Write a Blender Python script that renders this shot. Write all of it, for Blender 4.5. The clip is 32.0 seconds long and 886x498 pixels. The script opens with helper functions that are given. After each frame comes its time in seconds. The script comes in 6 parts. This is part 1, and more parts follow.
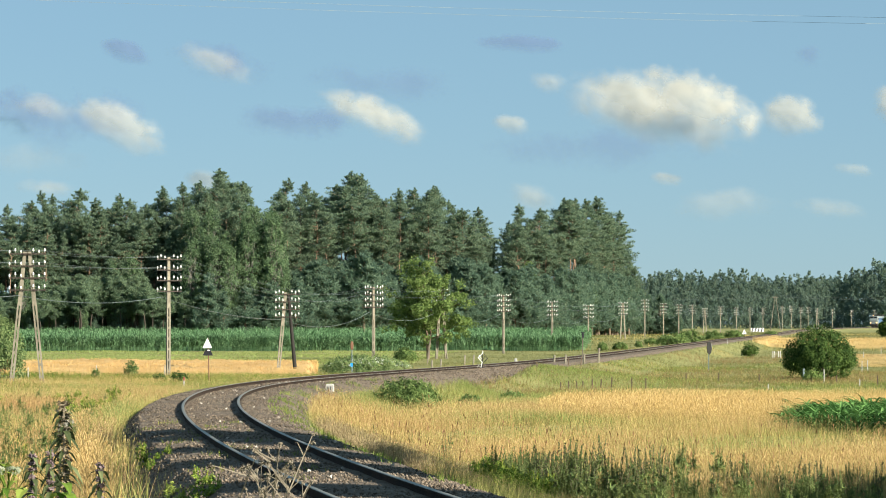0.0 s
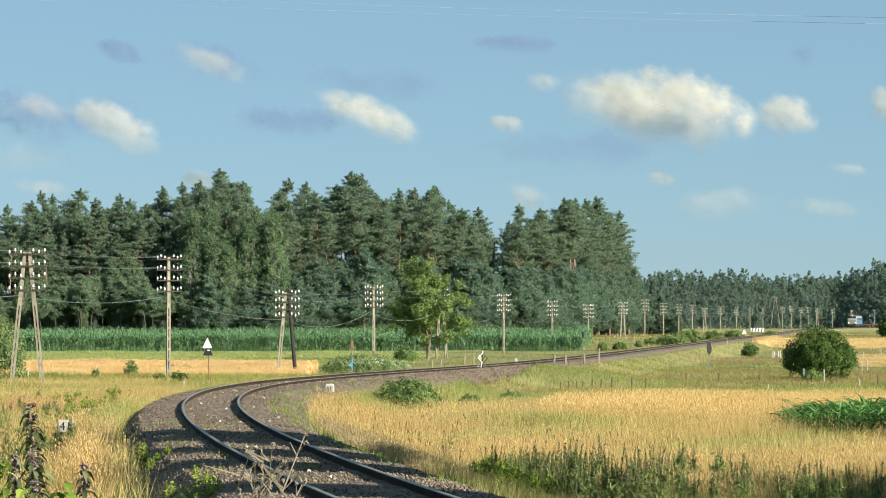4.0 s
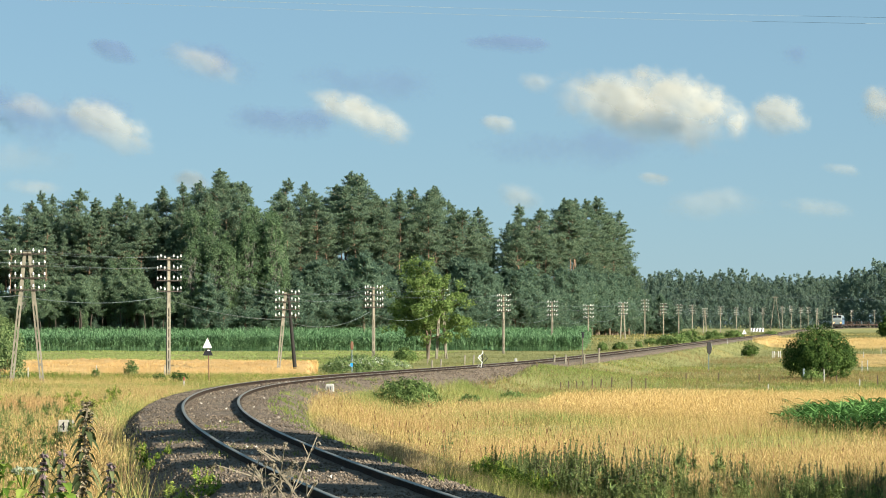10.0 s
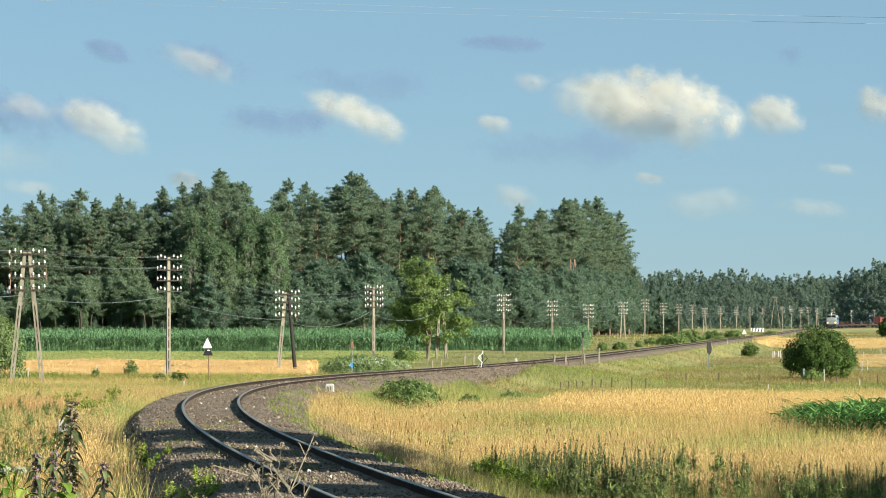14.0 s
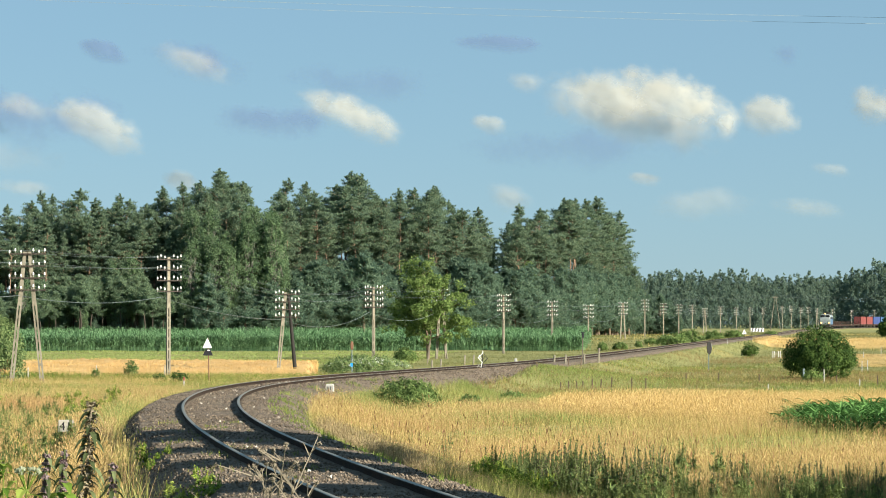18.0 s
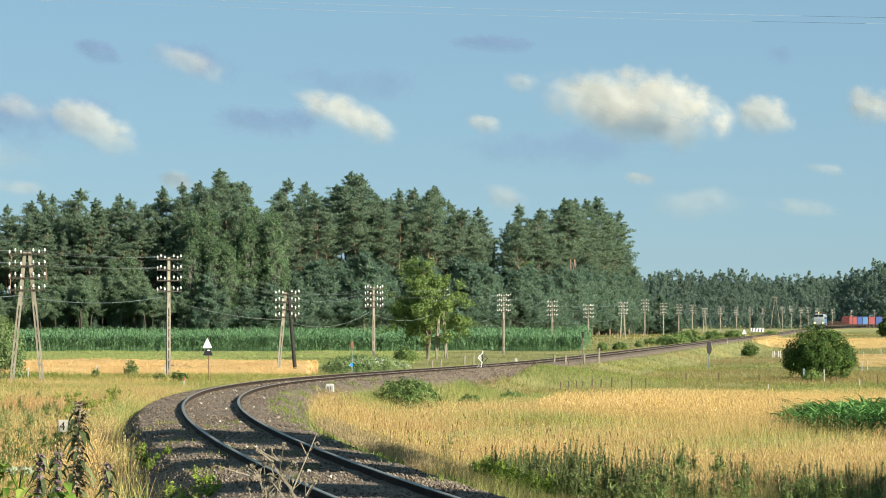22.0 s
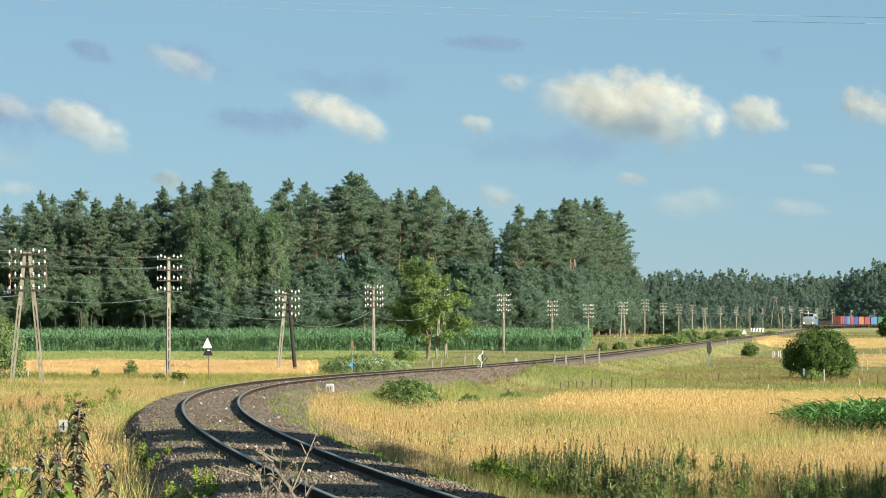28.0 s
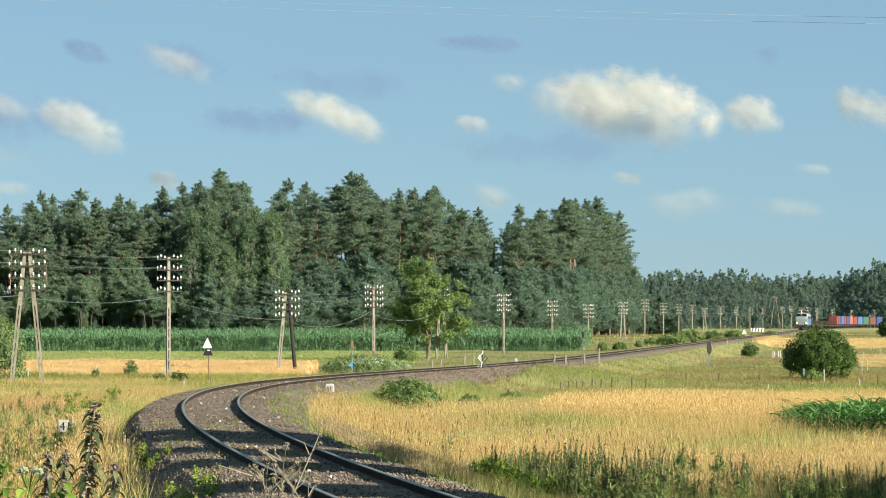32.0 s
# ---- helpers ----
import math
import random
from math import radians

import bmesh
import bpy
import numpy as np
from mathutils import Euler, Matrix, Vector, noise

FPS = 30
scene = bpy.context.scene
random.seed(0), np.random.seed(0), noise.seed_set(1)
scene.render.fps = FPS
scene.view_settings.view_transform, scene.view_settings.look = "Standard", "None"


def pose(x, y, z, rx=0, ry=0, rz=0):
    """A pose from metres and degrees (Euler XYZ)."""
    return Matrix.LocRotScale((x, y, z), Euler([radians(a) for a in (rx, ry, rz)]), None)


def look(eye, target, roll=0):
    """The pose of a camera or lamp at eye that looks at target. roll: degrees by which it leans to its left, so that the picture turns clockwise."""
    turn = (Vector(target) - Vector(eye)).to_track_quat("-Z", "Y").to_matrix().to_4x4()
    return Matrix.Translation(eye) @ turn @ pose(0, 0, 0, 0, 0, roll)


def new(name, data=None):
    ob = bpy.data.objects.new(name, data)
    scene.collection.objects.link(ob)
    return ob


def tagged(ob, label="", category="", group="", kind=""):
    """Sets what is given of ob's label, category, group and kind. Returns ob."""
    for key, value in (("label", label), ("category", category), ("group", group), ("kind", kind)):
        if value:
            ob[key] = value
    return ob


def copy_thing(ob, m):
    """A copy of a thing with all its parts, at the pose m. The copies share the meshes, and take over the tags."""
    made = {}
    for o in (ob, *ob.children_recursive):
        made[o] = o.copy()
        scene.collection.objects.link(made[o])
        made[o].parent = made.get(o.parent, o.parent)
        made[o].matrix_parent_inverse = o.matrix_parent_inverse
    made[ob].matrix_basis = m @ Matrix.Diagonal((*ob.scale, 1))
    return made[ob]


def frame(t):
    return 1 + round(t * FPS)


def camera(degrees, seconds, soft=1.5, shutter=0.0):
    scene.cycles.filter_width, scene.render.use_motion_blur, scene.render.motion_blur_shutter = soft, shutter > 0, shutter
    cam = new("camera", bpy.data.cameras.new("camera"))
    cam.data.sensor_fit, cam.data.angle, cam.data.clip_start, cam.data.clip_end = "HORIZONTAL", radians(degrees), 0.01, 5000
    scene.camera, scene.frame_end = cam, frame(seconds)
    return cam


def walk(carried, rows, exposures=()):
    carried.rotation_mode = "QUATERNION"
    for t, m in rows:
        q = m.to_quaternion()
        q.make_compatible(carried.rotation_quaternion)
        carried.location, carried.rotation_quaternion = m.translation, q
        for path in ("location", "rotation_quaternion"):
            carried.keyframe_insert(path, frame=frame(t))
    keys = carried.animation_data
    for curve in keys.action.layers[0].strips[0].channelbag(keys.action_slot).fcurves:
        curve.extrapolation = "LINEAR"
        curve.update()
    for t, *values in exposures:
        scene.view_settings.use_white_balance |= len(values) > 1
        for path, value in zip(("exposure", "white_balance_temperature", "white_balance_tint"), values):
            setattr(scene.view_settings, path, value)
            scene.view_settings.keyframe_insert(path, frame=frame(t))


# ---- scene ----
# camera: a tripod beside the outer side of a railway curve, long lens
cam = camera(17.0, 32.0, soft=0.95)
EYE = (0.0, 0.0, 2.2)
AIM = (0.0, 1000.0, 27.17)
walk(cam, [(0.0, look(EYE, AIM)), (32.0, look(EYE, AIM))], exposures=[(0.0, 1.3, 6350, 5), (32.0, 1.3, 6350, 5)])

# evening daylight: low sun from the right, a little behind the camera
SUN_TO = Vector((0.76, -0.54, 0.42)).normalized()
world = bpy.data.worlds.new("sky")
scene.world = world
world.use_nodes = True
wn, wl = world.node_tree.nodes, world.node_tree.links
sky = wn.new("ShaderNodeTexSky")
sky.sky_type, sky.sun_disc = "NISHITA", False
sky.sun_elevation, sky.sun_rotation = math.asin(SUN_TO.z), math.atan2(SUN_TO.x, SUN_TO.y)
sky.air_density, sky.dust_density, sky.ozone_density = 0.85, 0.5, 3.2
sky.altitude = 1200.0
# thin evening haze evens the blue of the sky out
haze = wn.new("ShaderNodeMix")
haze.data_type = "RGBA"
haze.inputs["Factor"].default_value = 0.6
haze.inputs["B"].default_value = (3.5, 5.6, 7.05, 1.0)
wl.new(sky.outputs[0], haze.inputs["A"])
wl.new(haze.outputs["Result"], wn["Background"].inputs[0])
wn["Background"].inputs[1].default_value = 0.0385
sun = new("sun", bpy.data.lights.new("sun", "SUN"))
sun.data.energy, sun.data.angle, sun.data.color = 5.0, radians(0.6), (1.0, 0.915, 0.77)
sun.matrix_world = look(SUN_TO * 300, (0, 0, 0))


# ---- materials ----
def material(name, colours, size=1.0, rough=0.8, bump=0.0, bump_size=None, metal=0.0, pick="", translucent=0.0, glow=0.0, stretch=(1, 1, 1), spec=0.3):
    """Procedural surface: colours from dark to light, mixed by noise at two scales (size in metres) or by object or island."""
    m = bpy.data.materials.new(name)
    m.use_nodes = True
    n, l = m.node_tree.nodes, m.node_tree.links
    b, out = n["Principled BSDF"], n["Material Output"]
    b.inputs["Roughness"].default_value, b.inputs["Metallic"].default_value = rough, metal
    b.inputs["Specular IOR Level"].default_value = spec
    co, mp = n.new("ShaderNodeTexCoord"), n.new("ShaderNodeMapping")
    mp.inputs["Scale"].default_value = stretch
    l.new(co.outputs["Object"], mp.inputs[0])
    big, fine, ramp = n.new("ShaderNodeTexNoise"), n.new("ShaderNodeTexNoise"), n.new("ShaderNodeValToRGB")
    for t, s, d in ((big, 1.0 / size, 3), (fine, 6.5 / size, 4)):
        t.inputs["Scale"].default_value, t.inputs["Detail"].default_value = s, d
        l.new(mp.outputs[0], t.inputs["Vector"])
    mix = n.new("ShaderNodeMath")
    mix.operation = "MULTIPLY_ADD"
    mix.inputs[1].default_value = 0.45
    l.new(fine.outputs["Fac"], mix.inputs[0])
    half = n.new("ShaderNodeMath")
    half.operation = "MULTIPLY"
    half.inputs[1].default_value = 0.55
    l.new(big.outputs["Fac"], half.inputs[0])
    l.new(half.outputs[0], mix.inputs[2])
    value = mix.outputs[0]
    if pick:
        src = n.new("ShaderNodeObjectInfo") if pick == "object" else n.new("ShaderNodeNewGeometry")
        r = src.outputs["Random"] if pick == "object" else src.outputs["Random Per Island"]
        add = n.new("ShaderNodeMath")
        add.operation = "MULTIPLY_ADD"
        add.inputs[1].default_value = 0.5
        l.new(r, add.inputs[0])
        sub = n.new("ShaderNodeMath")
        sub.operation = "SUBTRACT"
        sub.inputs[1].default_value = 0.25
        l.new(value, sub.inputs[0])
        l.new(sub.outputs[0], add.inputs[2])
        value = add.outputs[0]
    l.new(value, ramp.inputs[0])
    while len(ramp.color_ramp.elements) < len(colours):
        ramp.color_ramp.elements.new(0.5)
    for i, c in enumerate(colours):
        ramp.color_ramp.elements[i].position = 0.3 + 0.4 * i / max(1, len(colours) - 1)
        ramp.color_ramp.elements[i].color = (*c, 1)
    l.new(ramp.outputs[0], b.inputs["Base Color"])
    if bump:
        bt, bp = n.new("ShaderNodeTexNoise"), n.new("ShaderNodeBump")
        bt.inputs["Scale"].default_value, bt.inputs["Detail"].default_value = 1.0 / (bump_size or size / 8), 5
        l.new(mp.outputs[0], bt.inputs["Vector"])
        bp.inputs["Strength"].default_value, bp.inputs["Distance"].default_value = 1.0, bump
        l.new(bt.outputs["Fac"], bp.inputs["Height"])
        l.new(bp.outputs[0], b.inputs["Normal"])
    if translucent:
        b.inputs["Specular IOR Level"].default_value, b.inputs["Roughness"].default_value = 0.1, 0.85
        tr, ms = n.new("ShaderNodeBsdfTranslucent"), n.new("ShaderNodeMixShader")
        ms.inputs[0].default_value = translucent
        l.new(ramp.outputs[0], tr.inputs[0])
        l.new(b.outputs[0], ms.inputs[1])
        l.new(tr.outputs[0], ms.inputs[2])
        l.new(ms.outputs[0], out.inputs[0])
    if glow:
        l.new(ramp.outputs[0], b.inputs["Emission Color"])
        b.inputs["Emission Strength"].default_value = glow
    return m


M = dict(
    ground=material("meadow_ground", [(0.12, 0.135, 0.04), (0.20, 0.195, 0.065), (0.29, 0.25, 0.10)], 9.0, 0.95, 0.12, 0.25),
    ballast=material("ballast", [(0.066, 0.049, 0.036), (0.125, 0.095, 0.070), (0.19, 0.15, 0.115)], 0.6, 0.95, 0.09, 0.07),
    stone=material("ballast_stone", [(0.062, 0.047, 0.034), (0.125, 0.096, 0.070), (0.225, 0.175, 0.132)], 0.5, 0.9, pick="island"),
    rail=material("rusty_rail_side", [(0.015, 0.012, 0.010), (0.030, 0.021, 0.016), (0.06, 0.036, 0.025)], 0.5, 0.9, 0.002, 0.02, spec=0.1),
    rail_top=material("worn_rail_head", [(0.17, 0.16, 0.135), (0.27, 0.255, 0.215)], 0.8, 0.5, metal=0.6),
    sleeper=material("concrete_sleeper", [(0.16, 0.14, 0.12), (0.28, 0.26, 0.23)], 0.6, 0.9, 0.006, 0.03),
    straw=material("dry_grass", [(0.324, 0.246, 0.082), (0.480, 0.366, 0.138), (0.636, 0.492, 0.216)], 6.0, 0.8, pick="island", translucent=0.36),
    lush=material("lush_verge_grass", [(0.168, 0.190, 0.056), (0.302, 0.297, 0.095), (0.482, 0.431, 0.157)], 4.0, 0.7, pick="island", translucent=0.36),
    maize_near=material("young_maize_leaf", [(0.05, 0.12, 0.028), (0.09, 0.195, 0.05), (0.165, 0.30, 0.09)], 0.8, 0.36, pick="island", translucent=0.3, spec=0.5),
    olive=material("olive_bank_grass", [(0.105, 0.118, 0.04), (0.165, 0.170, 0.06), (0.235, 0.215, 0.085)], 7.0, 0.7, pick="island", translucent=0.45),
    fresh_grass=material("fresh_grass", [(0.10, 0.15, 0.03), (0.18, 0.24, 0.05), (0.30, 0.33, 0.09)], 3.0, 0.7, pick="island", translucent=0.35),
    russet=material("russet_sorrel", [(0.20, 0.12, 0.055), (0.28, 0.175, 0.08), (0.37, 0.25, 0.12)], 5.0, 0.8, pick="island", translucent=0.45),
    golden=material("golden_seeding_grass", [(0.360, 0.240, 0.090), (0.504, 0.342, 0.144), (0.648, 0.462, 0.216)], 1.5, 0.8, pick="island", translucent=0.36),
    # duller than the dry grass: thin branch shade is put into this colour
    bent=material("shade_toned_grass", [(0.22, 0.165, 0.085), (0.31, 0.235, 0.13), (0.42, 0.325, 0.185)], 3.0, 0.8, pick="island", translucent=0.36),
    dock=material("reddish_brown_stalks", [(0.16, 0.08, 0.04), (0.24, 0.13, 0.06), (0.32, 0.19, 0.09)], 2.0, 0.8, pick="island"),
    pale_grass=material("light_green_grass", [(0.20, 0.26, 0.075), (0.28, 0.34, 0.105), (0.37, 0.41, 0.15)], 8.0, 0.7, pick="island", translucent=0.35),
    verge_green=material("soft_verge_green", [(0.17, 0.21, 0.065), (0.26, 0.30, 0.09), (0.38, 0.40, 0.14)], 2.5, 0.7, pick="island", translucent=0.4),
    grass=material("green_grass", [(0.06, 0.10, 0.02), (0.14, 0.19, 0.035), (0.28, 0.29, 0.06)], 5.0, 0.7, pick="island", translucent=0.3),
    reddish=material("reddish_seed_grass", [(0.336, 0.203, 0.087), (0.464, 0.290, 0.133), (0.580, 0.394, 0.209)], 5.0, 0.8, pick="island", translucent=0.36),
    wheat=material("ripe_wheat", [(0.432, 0.288, 0.102), (0.576, 0.402, 0.162), (0.720, 0.528, 0.246)], 4.0, 0.75, pick="island", translucent=0.36),
    barley=material("ripe_barley", [(0.44, 0.27, 0.10), (0.53, 0.34, 0.14), (0.60, 0.41, 0.19)], 4.0, 0.75, pick="island", translucent=0.2),
    weed=material("weed_leaf", [(0.11, 0.155, 0.06), (0.19, 0.25, 0.085), (0.31, 0.36, 0.125)], 1.0, 0.6, pick="island", translucent=0.5),
    weed_tip=material("green_weed_tip", [(0.10, 0.13, 0.05), (0.165, 0.20, 0.075), (0.25, 0.27, 0.11)], 0.5, 0.8, pick="island", translucent=0.3),
    yellow_tip=material("yellow_green_flower_tip", [(0.26, 0.30, 0.06), (0.36, 0.38, 0.08), (0.50, 0.46, 0.09)], 0.5, 0.8, pick="island", translucent=0.3),
    weed_dark=material("seeding_weed_spike", [(0.07, 0.075, 0.035), (0.13, 0.12, 0.06), (0.20, 0.17, 0.085)], 0.5, 0.85, pick="island"),
    corn=material("maize_leaf", [(0.07, 0.135, 0.06), (0.125, 0.23, 0.10), (0.23, 0.36, 0.185)], 3.0, 0.5, pick="island", translucent=0.25),
    pine=material("pine_needles", [(0.115, 0.170, 0.120), (0.175, 0.238, 0.152), (0.240, 0.308, 0.190)], 5.0, 0.65, pick="island", translucent=0.6),
    youngpine=material("young_pine_needles", [(0.105, 0.170, 0.126), (0.162, 0.236, 0.162), (0.22, 0.295, 0.195)], 4.0, 0.65, pick="island", translucent=0.6),
    leaf=material("broad_leaves", [(0.08, 0.13, 0.07), (0.13, 0.195, 0.10), (0.195, 0.27, 0.135)], 3.0, 0.6, pick="island", translucent=0.48),
    ashleaf=material("ash_leaves", [(0.10, 0.155, 0.045), (0.17, 0.24, 0.07), (0.25, 0.32, 0.11)], 2.0, 0.6, pick="island", translucent=0.5),
    palepine=material("pale_pine_shoots", [(0.13, 0.19, 0.125), (0.195, 0.262, 0.16), (0.27, 0.34, 0.205)], 4.0, 0.65, pick="island", translucent=0.6),
    sunleaf=material("sunny_yellow_green_leaf", [(0.24, 0.30, 0.07), (0.36, 0.42, 0.10), (0.50, 0.53, 0.15)], 1.0, 0.6, pick="island", translucent=0.45),
    limeleaf=material("yellow_green_birch_leaves", [(0.15, 0.24, 0.06), (0.23, 0.33, 0.09), (0.31, 0.41, 0.13)], 3.0, 0.6, pick="island", translucent=0.5),
    pale_bush=material("pale_shrub_leaves", [(0.09, 0.14, 0.055), (0.16, 0.22, 0.085), (0.27, 0.33, 0.14)], 1.5, 0.6, pick="island", translucent=0.4),
    bankleaf=material("bank_shrub_leaves", [(0.075, 0.12, 0.038), (0.135, 0.20, 0.062), (0.23, 0.30, 0.105)], 1.0, 0.6, pick="island", translucent=0.45),
    bushleaf=material("shrub_leaves", [(0.025, 0.052, 0.014), (0.055, 0.10, 0.024), (0.11, 0.16, 0.04)], 1.5, 0.6, pick="island", translucent=0.25),
    # distance haze is put into this colour: paler and bluer than the pine needles
    hazed_leaf=material("hazed_wood_foliage", [(0.130, 0.192, 0.155), (0.178, 0.240, 0.182), (0.230, 0.292, 0.208)], 9.0, 0.8, pick="island", translucent=0.65),
    bark=material("grey_brown_bark", [(0.07, 0.05, 0.035), (0.14, 0.10, 0.07), (0.22, 0.17, 0.12)], 0.7, 0.95, 0.02, 0.1, stretch=(1, 1, 0.3)),
    # a darker copy of the bark: shade under the wood's edge in its colour
    shade_bark=material("shade_dark_bark", [(0.025, 0.02, 0.016), (0.05, 0.04, 0.03), (0.09, 0.07, 0.055)], 0.7, 0.95, 0.02, 0.1, stretch=(1, 1, 0.3)),
    pinebark=material("orange_pine_bark", [(0.10, 0.068, 0.05), (0.20, 0.13, 0.088), (0.31, 0.20, 0.135)], 1.5, 0.95, 0.02, 0.1),
    birch=material("white_birch_bark", [(0.07, 0.06, 0.05), (0.20, 0.185, 0.16), (0.34, 0.32, 0.28)], 0.5, 0.8, stretch=(1, 1, 2.5)),
    concrete=material("weathered_concrete", [(0.13, 0.115, 0.085), (0.21, 0.185, 0.14), (0.29, 0.26, 0.20)], 0.8, 0.9, 0.006, 0.05),
    tarred=material("tarred_timber", [(0.012, 0.011, 0.010), (0.035, 0.03, 0.026)], 0.5, 0.8, 0.004, 0.03, stretch=(1, 1, 0.2)),
    timber=material("grey_weathered_timber", [(0.10, 0.085, 0.065), (0.17, 0.145, 0.11), (0.25, 0.22, 0.17)], 0.3, 0.9, 0.006, 0.03, stretch=(1, 1, 0.2)),
    steel=material("dark_painted_steel", [(0.035, 0.028, 0.024), (0.08, 0.06, 0.05)], 0.3, 0.7, 0.001, 0.02, metal=0.3),
    porcelain=material("white_porcelain", [(0.72, 0.70, 0.66), (0.86, 0.84, 0.80)], 0.1, 0.15, spec=0.6),
    white=material("white_paint", [(0.66, 0.65, 0.62), (0.84, 0.83, 0.80)], 0.4, 0.5),
    dullwhite=material("weathered_white_paint", [(0.24, 0.22, 0.18), (0.36, 0.335, 0.28), (0.47, 0.44, 0.38)], 0.3, 0.8),
    black=material("black_paint", [(0.012, 0.012, 0.016), (0.03, 0.03, 0.035)], 0.4, 0.5),
    rustpost=material("rusty_steel_post", [(0.13, 0.06, 0.035), (0.26, 0.14, 0.09)], 0.3, 0.8),
    wire=material("dull_copper_wire", [(0.16, 0.19, 0.19), (0.28, 0.31, 0.30)], 3.0, 0.55, metal=0.5),
    blue=material("blue_paint", [(0.02, 0.22, 0.60), (0.04, 0.34, 0.75)], 0.3, 0.5),
    greypost=material("grey_green_post", [(0.13, 0.17, 0.18), (0.22, 0.27, 0.28)], 0.3, 0.6),
)


# ---- mesh helpers ----
def link(name, verts, faces, mat, parent=None, label="", smooth=False, slots=None):
    """One mesh object from vertices and faces; faces may be a numpy array of equal rows."""
    me = bpy.data.meshes.new(name)
    if isinstance(faces, np.ndarray):
        verts = np.asarray(verts, dtype=np.float32)
        k = faces.shape[1]
        me.vertices.add(len(verts))
        me.vertices.foreach_set("co", verts.ravel())
        me.loops.add(faces.size)
        me.loops.foreach_set("vertex_index", faces.ravel().astype(np.int32))
        me.polygons.add(len(faces))
        me.polygons.foreach_set("loop_start", np.arange(0, faces.size, k, dtype=np.int32))
        me.update(calc_edges=True)
    else:
        me.from_pydata([tuple(v) for v in verts], [], faces)
    for m in mat if isinstance(mat, (list, tuple)) else [mat]:
        me.materials.append(m)
    if smooth:
        me.polygons.foreach_set("use_smooth", np.ones(len(me.polygons), dtype=bool))
    if slots is not None:
        me.polygons.foreach_set("material_index", np.asarray(slots, dtype=np.int32))
    ob = new(name, me)
    ob.parent = parent
    if label:
        tagged(ob, label)
    return ob


def part(name, bm, mat, parent, label="", smooth=False):
    """Links a bmesh as one mesh object under a thing or a part."""
    me = bpy.data.meshes.new(name)
    bm.to_mesh(me)
    bm.free()
    for m in mat if isinstance(mat, (list, tuple)) else [mat]:
        me.materials.append(m)
    if smooth:
        for p in me.polygons:
            p.use_smooth = True
    ob = new(name, me)
    ob.parent = parent
    if label:
        tagged(ob, label)
    return ob


def again(name, ob, parent, m):
    """Another part on the same mesh."""
    o = new(name, ob.data)
    o.parent = parent
    o.matrix_basis = m
    return o


def thing(name, m, label, category, group="", kind=""):
    e = new(name)
    e.empty_display_size = 0.2
    e.matrix_basis = m
    return tagged(e, label, category, group, kind)


def add_box(bm, size, m=None, bevel=0.0, slot=0):
    r = bmesh.ops.create_cube(bm, size=1.0, matrix=(m or Matrix()) @ Matrix.Diagonal((*size, 1)))
    fs = {f for v in r["verts"] for f in v.link_faces}
    for f in fs:
        f.material_index = slot
    if bevel:
        es = {e for v in r["verts"] for e in v.link_edges}
        bmesh.ops.bevel(bm, geom=list(es), offset=bevel, segments=1, affect="EDGES")
    return bm


def add_tube(bm, a, b, r0, r1=None, sides=8, slot=0):
    a, b = Vector(a), Vector(b)
    r1 = r0 if r1 is None else r1
    m = Matrix.Translation((a + b) / 2) @ (b - a).to_track_quat("Z", "Y").to_matrix().to_4x4()
    r = bmesh.ops.create_cone(bm, cap_ends=True, segments=sides, radius1=r0, radius2=r1, depth=(b - a).length, matrix=m)
    for f in {f for v in r["verts"] for f in v.link_faces}:
        f.material_index = slot
    return bm


def add_turned(bm, rings, sides=10, m=None, slot=0):
    """A turned solid: rings of (radius, height)."""
    m = m or Matrix()
    loops = []
    for r, h in rings:
        loops.append([bm.verts.new(m @ Vector((r * math.cos(2 * math.pi * i / sides), r * math.sin(2 * math.pi * i / sides), h))) for i in range(sides)])
    for lo, hi in zip(loops, loops[1:]):
        for i in range(sides):
            f = bm.faces.new((lo[i], lo[(i + 1) % sides], hi[(i + 1) % sides], hi[i]))
            f.material_index = slot
    for f in (bm.faces.new(loops[0][::-1]), bm.faces.new(loops[-1])):
        f.material_index = slot
    return bm


rng = np.random.default_rng(7)


